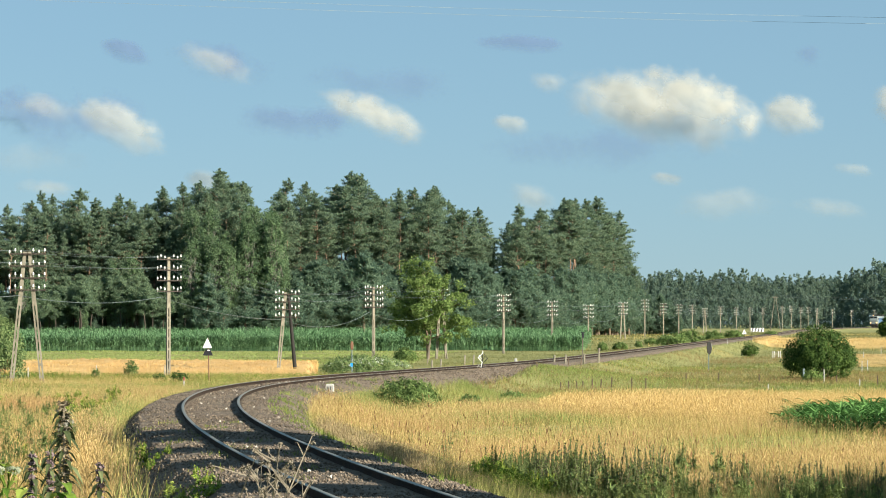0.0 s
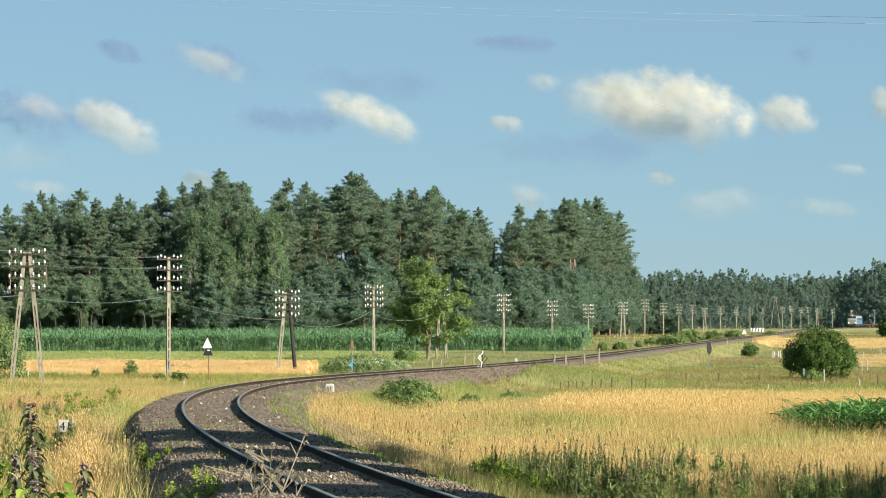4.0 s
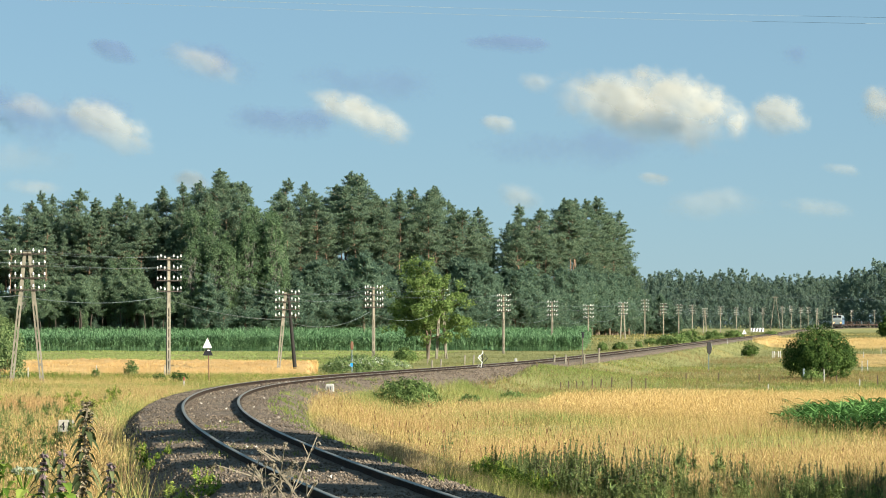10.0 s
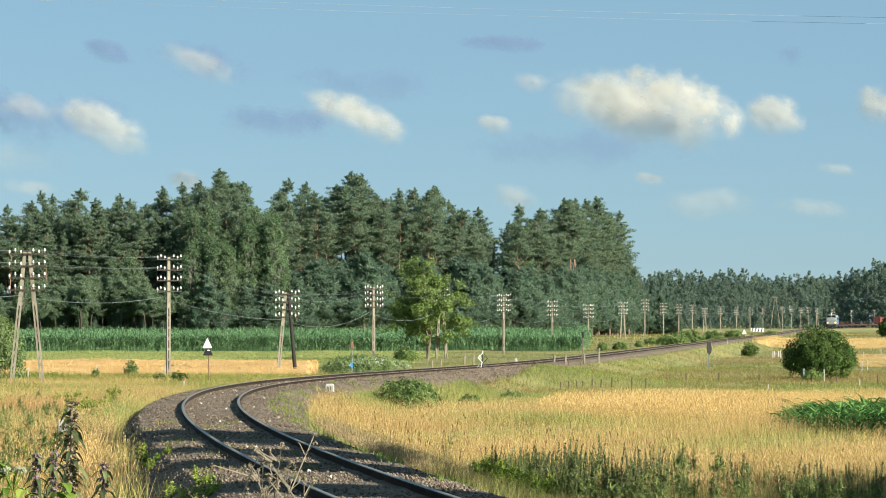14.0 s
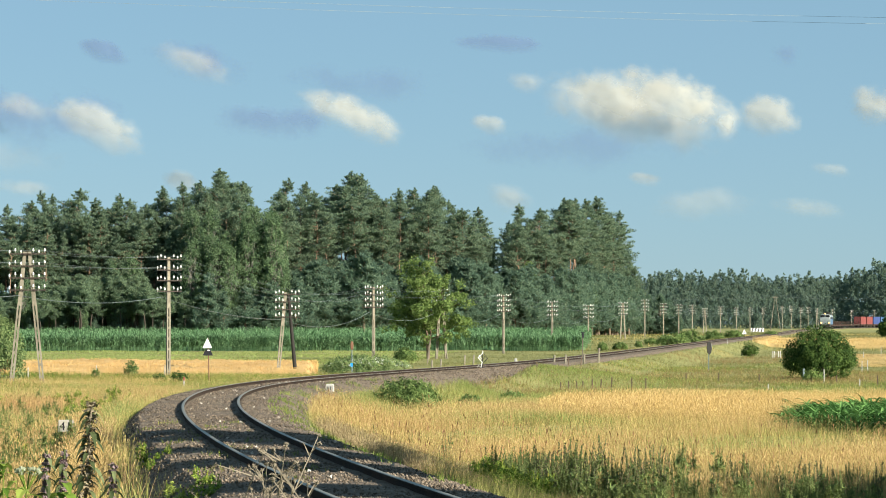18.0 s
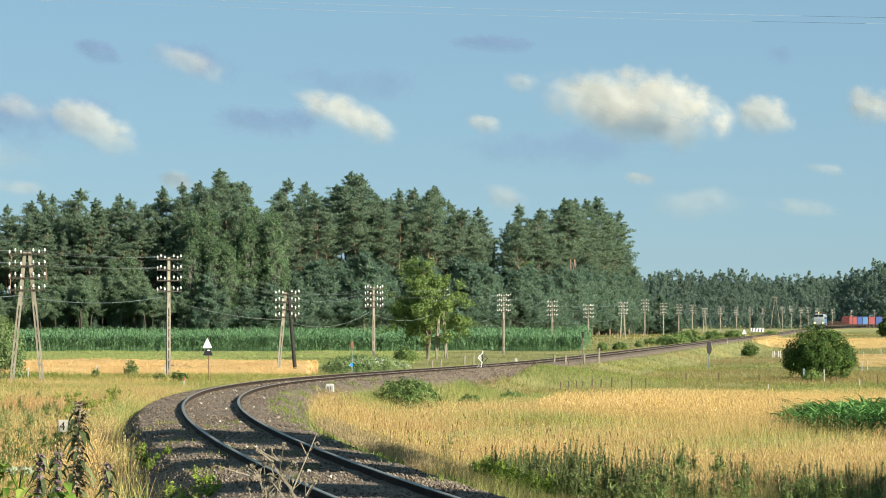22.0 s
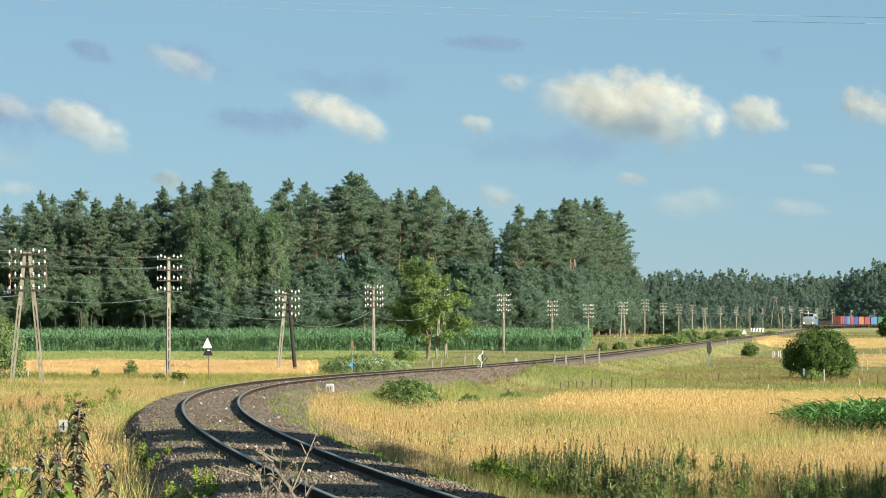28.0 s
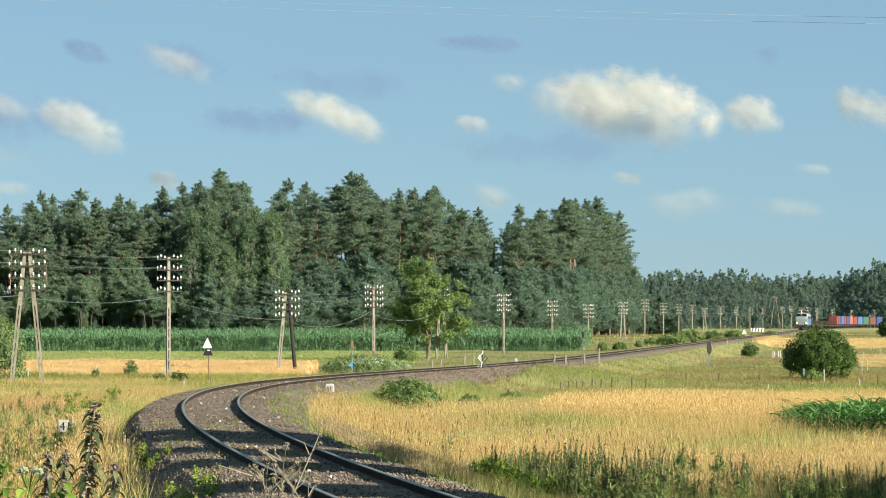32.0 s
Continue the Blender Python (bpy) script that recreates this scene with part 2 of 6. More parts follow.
def leaves(centres, radii, count, size, flat=0.6, droop=0.0, seed=1, long=1.6, spiky=0.0):
    """Many small leaf blades round clump centres: vertices and faces."""
    g = np.random.default_rng(seed)
    centres, radii = np.asarray(centres, float), np.asarray(radii, float)
    n = len(centres) * count
    c = np.repeat(centres, count, axis=0)
    r = np.repeat(radii, count)
    d = g.normal(size=(n, 3))
    d /= np.linalg.norm(d, axis=1)[:, None]
    off = d * (r * g.uniform(0.45, 1.0, n))[:, None]
    off[:, 2] *= flat
    p = c + off
    out = c - centres.mean(axis=0)
    out /= np.linalg.norm(out, axis=1)[:, None] + 1e-9
    face = 0.6 * d + 0.9 * out + [0, 0, 0.3] + g.normal(size=(n, 3)) * 0.6
    u = np.cross(face, g.normal(size=(n, 3)))
    # needles stand out from the tuft instead of lying on it
    u = np.where(g.uniform(size=(n, 1)) < spiky, d + [0, 0, 0.35] + g.normal(size=(n, 3)) * 0.35, u)
    u[:, 2] -= droop * np.linalg.norm(u, axis=1)
    u /= np.linalg.norm(u, axis=1)[:, None] + 1e-9
    w = np.cross(face + g.normal(size=(n, 3)) * 0.3, u)
    w /= np.linalg.norm(w, axis=1)[:, None] + 1e-9
    s = (size * g.uniform(0.6, 1.35, n))[:, None]
    a, b = u * s * long * 0.5, w * s * 0.5
    v = np.stack([p - a, p + b * 1.3 + a * 0.2, p + a - b * 0.8], axis=1).reshape(-1, 3)
    return v, np.arange(3 * n).reshape(n, 3)


def wobbly_trunk(height, r0, r1, seed, bend=0.03, sides=7, steps=7):
    """Centre line and mesh of a tapered, slightly bent trunk."""
    g = np.random.default_rng(seed)
    pts = [np.array([0.0, 0.0, -0.3])]
    for i in range(1, steps + 1):
        p = np.array([0, 0, height * i / steps]) + np.append(g.normal(size=2) * bend * height * (i / steps) * 0.5, 0)
        pts.append(p)
    pts = np.array(pts)
    rad = np.linspace(r0, r1, steps + 1)
    rad[0] *= 1.25
    v, f = [], []
    for p, r in zip(pts, rad):
        for k in range(sides):
            a = 2 * math.pi * k / sides
            v.append((p[0] + r * math.cos(a), p[1] + r * math.sin(a), p[2]))
    for i in range(steps):
        for k in range(sides):
            f.append((i * sides + k, i * sides + (k + 1) % sides, (i + 1) * sides + (k + 1) % sides, (i + 1) * sides + k))
    return pts, v, f


def limb(v, f, a, b, r0, r1=0.015):
    """Adds a thin three-sided limb to vertex and face lists."""
    a, b = np.asarray(a), np.asarray(b)
    d = (b - a) / (np.linalg.norm(b - a) + 1e-9)
    s = np.cross(d, (0.3, 0.2, 0.93))
    s /= np.linalg.norm(s) + 1e-9
    t = np.cross(d, s)
    i = len(v)
    for p, r in ((a, r0), (b, r1)):
        for k in range(3):
            q = p + r * (math.cos(2.1 * k) * s + math.sin(2.1 * k) * t)
            v.append(tuple(q))
    for k in range(3):
        f.append((i + k, i + (k + 1) % 3, i + 3 + (k + 1) % 3, i + 3 + k))


# ---- the line of the railway and the lie of the land ----
LINE = [(-60, 31.0, 0.0), (0, 8.0, 0.0), (38.7, -0.79, 0.0), (61.4, -4.25, 0.0), (81.9, -6.40, 0.0), (100.3, -7.05, 0.0), (114, -6.35, -0.02),
        (130, -4.35, -0.07), (170, 1.8, -0.25), (260, 15.7, -0.30), (400, 37.3, -0.06), (600, 68.3, 0.25), (731, 88.4, 0.6), (787, 98.4, 0.65),
        (841, 107.9, 0.65), (892, 116.9, 0.65), (957, 128.4, 0.65), (1010, 140.1, 0.65), (1052, 152.8, 0.65), (1110, 176.0, 0.65), (1200, 222.0, 0.65), (1300, 285.0, 0.65)]


def natural_spline(xs, ys):
    """A smooth curve through the points, as a function for numbers or arrays."""
    xs, ys = np.array(xs, float), np.array(ys, float)
    n, h = len(xs), np.diff(xs)
    a, r = np.eye(n), np.zeros(n)
    for i in range(1, n - 1):
        a[i, i - 1:i + 2] = h[i - 1], 2 * (h[i - 1] + h[i]), h[i]
        r[i] = 6 * ((ys[i + 1] - ys[i]) / h[i] - (ys[i] - ys[i - 1]) / h[i - 1])
    k = np.linalg.solve(a, r)

    def value(x):
        x = np.clip(x, xs[0], xs[-1])
        i = np.clip(np.searchsorted(xs, x) - 1, 0, n - 2)
        p, q = xs[i + 1] - x, x - xs[i]
        return (k[i] * p ** 3 + k[i + 1] * q ** 3) / (6 * h[i]) + (ys[i] / h[i] - k[i] * h[i] / 6) * p + (ys[i + 1] / h[i] - k[i + 1] * h[i] / 6) * q
    return value


line_x = natural_spline([p[0] for p in LINE], [p[1] for p in LINE])
line_z = natural_spline([p[0] for p in LINE], [p[2] for p in LINE])


def slope_x(y):
    return (line_x(y + 0.5) - line_x(y - 0.5))


def ease(a, b, x):
    t = np.clip((np.asarray(x, float) - a) / (b - a), 0, 1)
    return t * t * (3 - 2 * t)


def aside(x, y):
    """How far a place lies beside the middle of the track; right is positive."""
    return (x - line_x(y)) / np.sqrt(1 + slope_x(y) ** 2)


def ground(x, y):
    """Height of the land."""
    x, y = np.asarray(x, float), np.asarray(y, float)
    z = -1.5 + 2.0 * (1 - ease(6, 42, np.abs(y))) + 1.1 * ease(380, 560, y) + 0.35 * ease(600, 1100, y)
    z = z + 0.10 * np.sin(x * 0.21 + 1.3) * np.sin(y * 0.13) + 0.05 * np.sin(x * 0.63 + y * 0.41)
    lat = np.abs(aside(x, y))
    bank = line_z(y) - 0.66 + 0.42 * ease(140, 200, y) + 0.08 * ease(220, 300, y) - 0.30 * np.maximum(0, lat - 2.5) + 0.04 * np.sin(y * 0.7 + x)
    z = np.maximum(z, bank)
    # grassy ramp of the field crossing
    w = np.exp(-((y - 171.0) / 7.0) ** 4) * (aside(x, y) > 0)
    z = z * (1 - w) + w * np.maximum(z, line_z(y) + 0.02 - 0.12 * np.maximum(0, lat - 3.2))
    far = ease(172, 190, y)
    under = ease(3.6 - 0.9 * far, 2.4 - 0.4 * far, lat)
    return z * (1 - under) + under * (line_z(y) - 0.66)


# ---- land and track ----
def make_ground():
    ys = np.concatenate([np.linspace(-400, -60, 8), np.linspace(-50, 30, 17), np.arange(32, 200, 2.0), np.arange(200, 420, 5.0), np.arange(420, 1000, 20.0), np.geomspace(1000, 4700, 16)])
    half = [0.0, 1.2, 2.2, 2.7, 3.3, 4.0, 5, 6.2, 7.6, 9.2, 11, 13, 15.5, 18.5, 22, 26, 31, 37, 45, 55, 70, 90, 120, 160, 220, 320, 500, 800, 1400, 2500, 4000]
    offs = np.array([-h for h in half[:0:-1]] + half)
    yy, oo = np.meshgrid(ys, offs, indexing="ij")
    xx = line_x(yy) + oo
    v = np.stack([xx, yy, ground(xx, yy)], axis=-1).reshape(-1, 3)
    nr, nc = yy.shape
    i = (np.arange(nr - 1)[:, None] * nc + np.arange(nc - 1)[None, :]).ravel()
    f = np.stack([i, i + 1, i + nc + 1, i + nc], axis=1)
    g = link("ground", v, f, M["ground"], smooth=True)
    tagged(g, "rough meadow land with dry and green grass", "ground", kind="structure")


make_ground()


def sweep(name, section, ys, mat, parent, offset=0.0, closed=True, smooth=False, slots=None, label="", rough=0.0):
    """Carries a cross-section (aside, height) along the line of the railway."""
    v, f = [], []
    n = len(section)
    g = np.random.default_rng(3)
    for y in ys:
        s = float(slope_x(y))
        q = 1 / math.sqrt(1 + s * s)
        for a, h in section:
            a = a + offset
            v.append((float(line_x(y)) + a * q, y - a * s * q, float(line_z(y)) + h + (g.normal() * rough if rough else 0)))
    idx = []
    for i in range(len(ys) - 1):
        for k in range(n if closed else n - 1):
            f.append((i * n + k, i * n + (k + 1) % n, (i + 1) * n + (k + 1) % n, (i + 1) * n + k))
            idx.append(slots[k] if slots else 0)
    if closed:
        f += [tuple(range(n))[::-1], tuple((len(ys) - 1) * n + k for k in range(n))]
        idx += [0, 0]
    return link(name, v, f, mat, parent, label, smooth, idx)


LONG = list(np.arange(-58, 30, 4.0)) + list(np.arange(30, 160, 1.0)) + list(np.arange(160, 420, 4.0)) + list(np.arange(420, 1298, 10.0))
track = thing("railway_track", Matrix(), "single curved railway track with rusty rails on grey ballast", "track", kind="structure")
BED = [(-2.95, -1.05), (-2.35, -0.55), (-1.85, -0.18), (-1.3, -0.12), (-0.86, -0.115), (-0.66, -0.13), (0.66, -0.13), (0.86, -0.115), (1.3, -0.13), (1.9, -0.19), (2.6, -0.50), (3.5, -1.0)]
BED_FAR = [(-2.5, -1.05), (-2.15, -0.55), (-1.75, -0.18), (-1.3, -0.12), (-0.86, -0.115), (-0.66, -0.13), (0.66, -0.13), (0.86, -0.115), (1.3, -0.13), (1.7, -0.19), (2.1, -0.50), (2.5, -1.0)]
sweep("ballast_bed", BED, [y for y in LONG if y < 182], M["ballast"], track, closed=False, label="bed of dark grey crushed stone", rough=0.012)
sweep("ballast_bed", BED_FAR, [180.0] + [y for y in LONG if y > 181], M["ballast"], track, closed=False, label="bed of dark grey crushed stone", rough=0.012)
# flat-bottom rail: foot, web, head
RAIL = [(-0.075, -0.172), (0.075, -0.172), (0.075, -0.160), (0.012, -0.140), (0.009, -0.055), (0.036, -0.040), (0.037, -0.010), (0.030, 0.0), (-0.030, 0.0), (-0.037, -0.010), (-0.036, -0.040), (-0.009, -0.055), (-0.012, -0.140), (-0.075, -0.160)]
RSLOT = [0, 0, 0, 0, 0, 0, 1, 1, 1, 0, 0, 0, 0, 0]
for off in (-0.753, 0.753):
    sweep("rail", RAIL, LONG, [M["rail"], M["rail_top"]], track, offset=off, slots=RSLOT)


def along(y, a=0.0, h=0.0):
    """The pose on the track at depth y, x to the right across it, y along it."""
    s = float(slope_x(y))
    q = 1 / math.sqrt(1 + s * s)
    m = pose(0, 0, 0, 0, 0, -math.degrees(math.atan(s)))
    m.translation = (float(line_x(y)) + a * q, y - a * s * q, float(line_z(y)) + h)
    return m


def make_sleepers():
    bm = bmesh.new()
    add_box(bm, (2.5, 0.25, 0.2), pose(0, 0, -0.284), 0.02)
    first = part("sleeper", bm, M["sleeper"], track, "concrete sleeper almost buried in stones")
    ys = np.arange(30, 135, 0.6)
    first.matrix_basis = along(ys[0])
    for y in ys[1:]:
        again("sleeper", first, track, along(y))


make_sleepers()


def make_stones():
    """Loose crushed stones over the bed where the camera is nearest."""
    g = np.random.default_rng(11)
    n = 46000
    y = 30 + (185 - 30) * g.uniform(size=n) ** 1.9
    a = g.uniform(-2.6, 3.1, n)
    near_rail = np.abs(np.abs(a) - 0.753) < 0.11
    a[near_rail] += 0.2
    sec = np.array(BED)
    h = np.interp(a, sec[:, 0], sec[:, 1])
    s = slope_x(y)
    q = 1 / np.sqrt(1 + s * s)
    c = np.stack([line_x(y) + a * q, y - a * s * q, line_z(y) + h + 0.005], axis=1)
    base = np.array([(1, 0, 0), (-1, 0, 0), (0, 1, 0), (0, -1, 0), (0, 0, 1), (0, 0, -1)], float)
    tri = np.array([(0, 2, 4), (2, 1, 4), (1, 3, 4), (3, 0, 4), (2, 0, 5), (1, 2, 5), (3, 1, 5), (0, 3, 5)])
    size = 0.013 + 0.024 * g.uniform(size=n) ** 1.6
    size = size * (1 + 1.0 * ease(90, 180, y))
    v = base[None] * g.uniform(0.6, 1.25, (n, 6, 1)) * size[:, None, None]
    ang = g.uniform(0, 6.28, n)
    ca, sa = np.cos(ang)[:, None], np.sin(ang)[:, None]
    t1 = g.uniform(-0.7, 0.7, (n, 1))
    x, yy, z = v[..., 0] * ca - v[..., 1] * sa, v[..., 0] * sa + v[..., 1] * ca, v[..., 2]
    v = np.stack([x, yy * np.cos(t1) - z * np.sin(t1), yy * np.sin(t1) + z * np.cos(t1)], axis=-1) + c[:, None]
    f = (tri[None] + 6 * np.arange(n)[:, None, None]).reshape(-1, 3)
    st = link("loose_stones", v.reshape(-1, 3), f, M["stone"], track)
    tagged(st, "loose crushed ballast stones", kind="stuff")


make_stones()


def pale_bits():
    """A few pale stones and chips lying between the rails."""
    g = np.random.default_rng(12)
    n = 60
    y = 44 + 80 * g.uniform(size=n) ** 1.3
    a = np.where(g.uniform(size=n) < 0.8, g.uniform(-0.6, 0.62, n), g.uniform(0.9, 1.7, n))
    c = np.stack([line_x(y) + a, y, line_z(y) - 0.105], axis=1)
    lv, lf = leaves(c, g.uniform(0.015, 0.03, n), 8, 0.045, 0.5, seed=13, long=1.2)
    tagged(link("pale_chips", lv, lf, M["chips"], track, "pale stone chips between the rails"), kind="stuff")


M["chips"] = material("pale_chips", [(0.30, 0.25, 0.21), (0.42, 0.37, 0.31), (0.55, 0.50, 0.44)], 0.3, 0.9, pick="island")
pale_bits()


# ---- grass and crops ----
def blades(name, x, y, low, high, width, mat, label, head=0.0, lean=0.25, seed=1, sink=0.03, category="grass", headlen=0.12, lift=None):
    """A stand of single blades, each with a small seed head if head is its width."""
    g = np.random.default_rng(seed)
    n = len(x)
    z = (ground(x, y) if lift is None else lift) - sink
    h = g.uniform(low, high, n)
    az, ln = g.uniform(0, 2 * math.pi, n), g.uniform(0.2, 1.0, n) * lean
    wx, wy = np.cos(az), np.sin(az)
    fa = g.uniform(0, 2 * math.pi, n)
    sx, sy = np.cos(fa) * width / 2, np.sin(fa) * width / 2
    root = np.stack([x, y, z], axis=1)
    side = np.stack([sx, sy, 0 * x], axis=1)
    tip = root + np.stack([wx * ln * h, wy * ln * h, h * np.sqrt(1 - 0.6 * ln ** 2)], axis=1)
    mid = root * 0.5 + tip * 0.5
    v = np.stack([root - side, root + side, tip], axis=1)
    i = 3 * np.arange(n)[:, None]
    f = i + [0, 1, 2]
    v = v.reshape(-1, 3)
    if head:
        d = tip - mid
        d /= np.linalg.norm(d, axis=1)[:, None]
        hs = side / (width / 2) * head / 2
        hl = headlen * g.uniform(0.7, 1.3, n)[:, None]
        hv = np.stack([tip - d * hl * 0.3, tip + d * hl * 0.25 + hs, tip + d * hl * 0.9, tip + d * hl * 0.25 - hs], axis=1).reshape(-1, 3)
        j = len(v) + 4 * np.arange(n)[:, None]
        f = np.concatenate([f, j + [0, 1, 2], j + [0, 2, 3]], axis=0)
        v = np.concatenate([v, hv])
    ob = link(name, v, f, mat)
    return tagged(ob, label, category, kind="stuff")


def in_field(corners, n, seed):
    (x0, y0), (x1, y1), (x2, y2), (x3, y3) = corners
    g = np.random.default_rng(seed)
    u, w = g.uniform(size=n), g.uniform(size=n)
    return (x0 * (1 - u) + x1 * u) * (1 - w) + (x3 * (1 - u) + x2 * u) * w, (y0 * (1 - u) + y1 * u) * (1 - w) + (y3 * (1 - u) + y2 * u) * w


def in_maize(x, y):
    """Inside the patch of young maize."""
    return (x > 11.8 + 0.14 * (y - 101)) & (y > 99 - 2.9 * (x - 12.2)) & (y > 88) & (y < 117)


def scatter(n, y0, y1, seed, left=-0.155, right=0.155, gap=2.9, power=1.0, patch=None, margin=1.0):
    """Random places on the land inside the wedge of ground before the camera, clear of the ballast."""
    g = np.random.default_rng(seed)
    y = y0 + (y1 - y0) * g.uniform(size=n) ** power
    x = y * g.uniform(left, right, n) + g.normal(size=n) * margin
    keep = np.abs(aside(x, y)) > gap
    keep &= ~in_maize(x, y)
    # mown spot before the distance plate
    keep &= ~((np.abs(x + 9.2) < 0.9) & (y > 65.5) & (y < 78.5))
    if patch is not None:
        keep &= patch(x, y, g)
    return x[keep], y[keep]


def tufty(scale, level, phase=0.0):
    """Uneven patches: true where a slow wave pattern is high."""
    def f(x, y, g):
        w = np.sin(x / scale + phase) * np.sin(y / (scale * 1.7) + 2 * phase) + 0.6 * np.sin(x / scale * 2.3 - y / scale * 1.1 + phase)
        return w + g.normal(size=len(x)) * 0.5 > level
    return f


def by_rail(x, y):
    """The strip of low grass, darkened in colour for shade, between the near rail and the meadow."""
    a = aside(x, y)
    return (a > 0) & (a < 5.6 + 0.9 * np.sin(y * 0.5)) & (y < 79 + 2 * np.sin(x * 2.1))


def tall_stand(x, y):
    """Where tall weeds take the place of the dry grass."""
    return (y < 57) & (x / y > 0.008)


def dry_side(f):
    return lambda x, y, g: (aside(x, y) > 0) & f(x, y, g) & (~by_rail(x, y) | (g.uniform(size=len(x)) < 0.22)) & ~tall_stand(x, y)


def right_side(f=None):
    return lambda x, y, g: (aside(x, y) > 0) & (f(x, y, g) if f else True)


def left_side(f=None):
    return lambda x, y, g: (aside(x, y) < 0) & (f(x, y, g) if f else True)


blades("dry_meadow_grass", *scatter(200000, 50, 122, 1, gap=2.8, patch=dry_side(tufty(5.0, -0.15, 0.3))), 0.3, 0.72, 0.010, M["straw"], "tall dry golden meadow grass with seed heads", 0.011, 0.6, 2, headlen=0.055)
blades("reddish_meadow_grass", *scatter(220000, 50, 128, 3, patch=dry_side(tufty(5.0, -0.1))), 0.3, 0.66, 0.010, M["reddish"], "reddish brown seeding grass", 0.011, 0.6, 4, headlen=0.055)
blades("green_meadow_grass", *scatter(190000, 45, 160, 5, gap=2.8, patch=right_side(tufty(4.0, -0.1, 1.0))), 0.25, 0.62, 0.013, M["lush"], "green grass between the dry stalks", 0.0, 0.6, 6)
blades("green_bank_grass", *scatter(150000, 104, 146, 79, left=-0.05, right=0.045, gap=2.9, patch=right_side(tufty(4.5, -0.1, 0.4))), 0.3, 0.55, 0.013, M["verge_green"], "soft green grass at the back of the dry meadow", 0.0, 0.7, 80)
blades("bent_grass", *scatter(210000, 54, 92, 67, left=-0.06, right=0.06, gap=2.7, patch=lambda x, y, g: by_rail(x, y) & (g.uniform(size=len(x)) < 0.95)), 0.22, 0.5, 0.009, M["bent"], "low mauve-brown bent grass beside the rails", 0.012, 0.7, 68, headlen=0.05)
blades("foot_grass", *scatter(160000, 50, 125, 69, left=-0.1, right=0.06, gap=2.5, patch=lambda x, y, g: (aside(x, y) > 0) & (aside(x, y) < 3.5 + 0.5 * np.sin(y * 0.8)) & (g.uniform(size=len(x)) < 0.75)), 0.10, 0.28, 0.014, M["fresh_grass"], "short green grass at the foot of the ballast", 0.0, 0.7, 70)
blades("lush_bank_grass", *scatter(55000, 100, 260, 15, gap=2.6, patch=right_side(tufty(6.0, -0.6, 2.2))), 0.14, 0.36, 0.026, M["olive"], "yellow-green grass on the railway bank", 0.0, 0.5, 16)
blades("dry_verge_grass", *scatter(110000, 46, 140, 7, right=0.0, gap=2.25, patch=left_side(tufty(4.0, 0.3, 2.0))), 0.35, 0.75, 0.010, M["straw"], "dry yellow grass on the railway verge", 0.011, 0.55, 8, headlen=0.06)
blades("reddish_verge_grass", *scatter(150000, 45, 190, 17, right=0.0, gap=2.5, power=1.3, patch=left_side(tufty(3.2, 0.25, 4.0))), 0.35, 0.7, 0.012, M["reddish"], "reddish seeding grass on the railway verge", 0.012, 0.55, 18, headlen=0.06)
blades("green_verge_grass", *scatter(150000, 44, 190, 9, right=0.02, gap=2.2, patch=left_side(lambda x, y, g: tufty(3.5, -0.5, 0.5)(x, y, g) & ((y > 76) | (x / y < -0.125) | (g.uniform(size=len(x)) < 0.3)))), 0.25, 0.7, 0.015, M["lush"], "yellow-green grass on the railway verge", 0.0, 0.55, 10)
blades("far_meadow_grass", *scatter(170000, 130, 385, 11, left=-0.16, right=0.16, power=1.2), 0.10, 0.26, 0.028, M["olive"], "soft green meadow grass along the railway", 0.0, 0.7, 12)
blades("far_dry_grass", *scatter(150000, 130, 330, 13, left=-0.16, right=0.16, power=1.2, patch=right_side(tufty(11.0, 0.35, 3.0))), 0.12, 0.28, 0.020, M["straw"], "dry yellowing meadow grass along the railway", 0.0, 0.8, 14)
blades("far_russet_grass", *scatter(90000, 140, 330, 61, left=0.0, right=0.16, power=1.1, patch=right_side(tufty(8.0, 0.45, 1.2))), 0.12, 0.30, 0.020, M["russet"], "russet seeding sorrel in patches of the meadow", 0.02, 0.8, 62, headlen=0.06)
blades("far_green_grass", *scatter(120000, 125, 260, 63, left=0.0, right=0.16, power=1.1, patch=right_side(tufty(6.0, 0.4, 5.1))), 0.10, 0.30, 0.024, M["fresh_grass"], "fresh green grass in patches of the meadow", 0.0, 0.8, 64)
x, y = in_field([(4.2, 163.0), (13.0, 163.0), (16.0, 188.0), (8.0, 186.0)], 26000, 77)
ok = np.abs(aside(x, y)) > 2.6
blades("crossing_grass", x[ok], y[ok], 0.06, 0.20, 0.025, M["verge_green"], "short bright green grass on the field crossing", 0.0, 0.7, 78)
blades("track_edge_grass", *scatter(60000, 56, 170, 31, left=-0.15, right=0.06, gap=2.2, patch=lambda x, y, g: (aside(x, y) < 0) & (aside(x, y) > -4.2 - 0.8 * np.sin(y * 0.4))), 0.2, 0.55, 0.017, M["fresh_grass"], "fresh green grass at the foot of the ballast", 0.0, 0.6, 32)
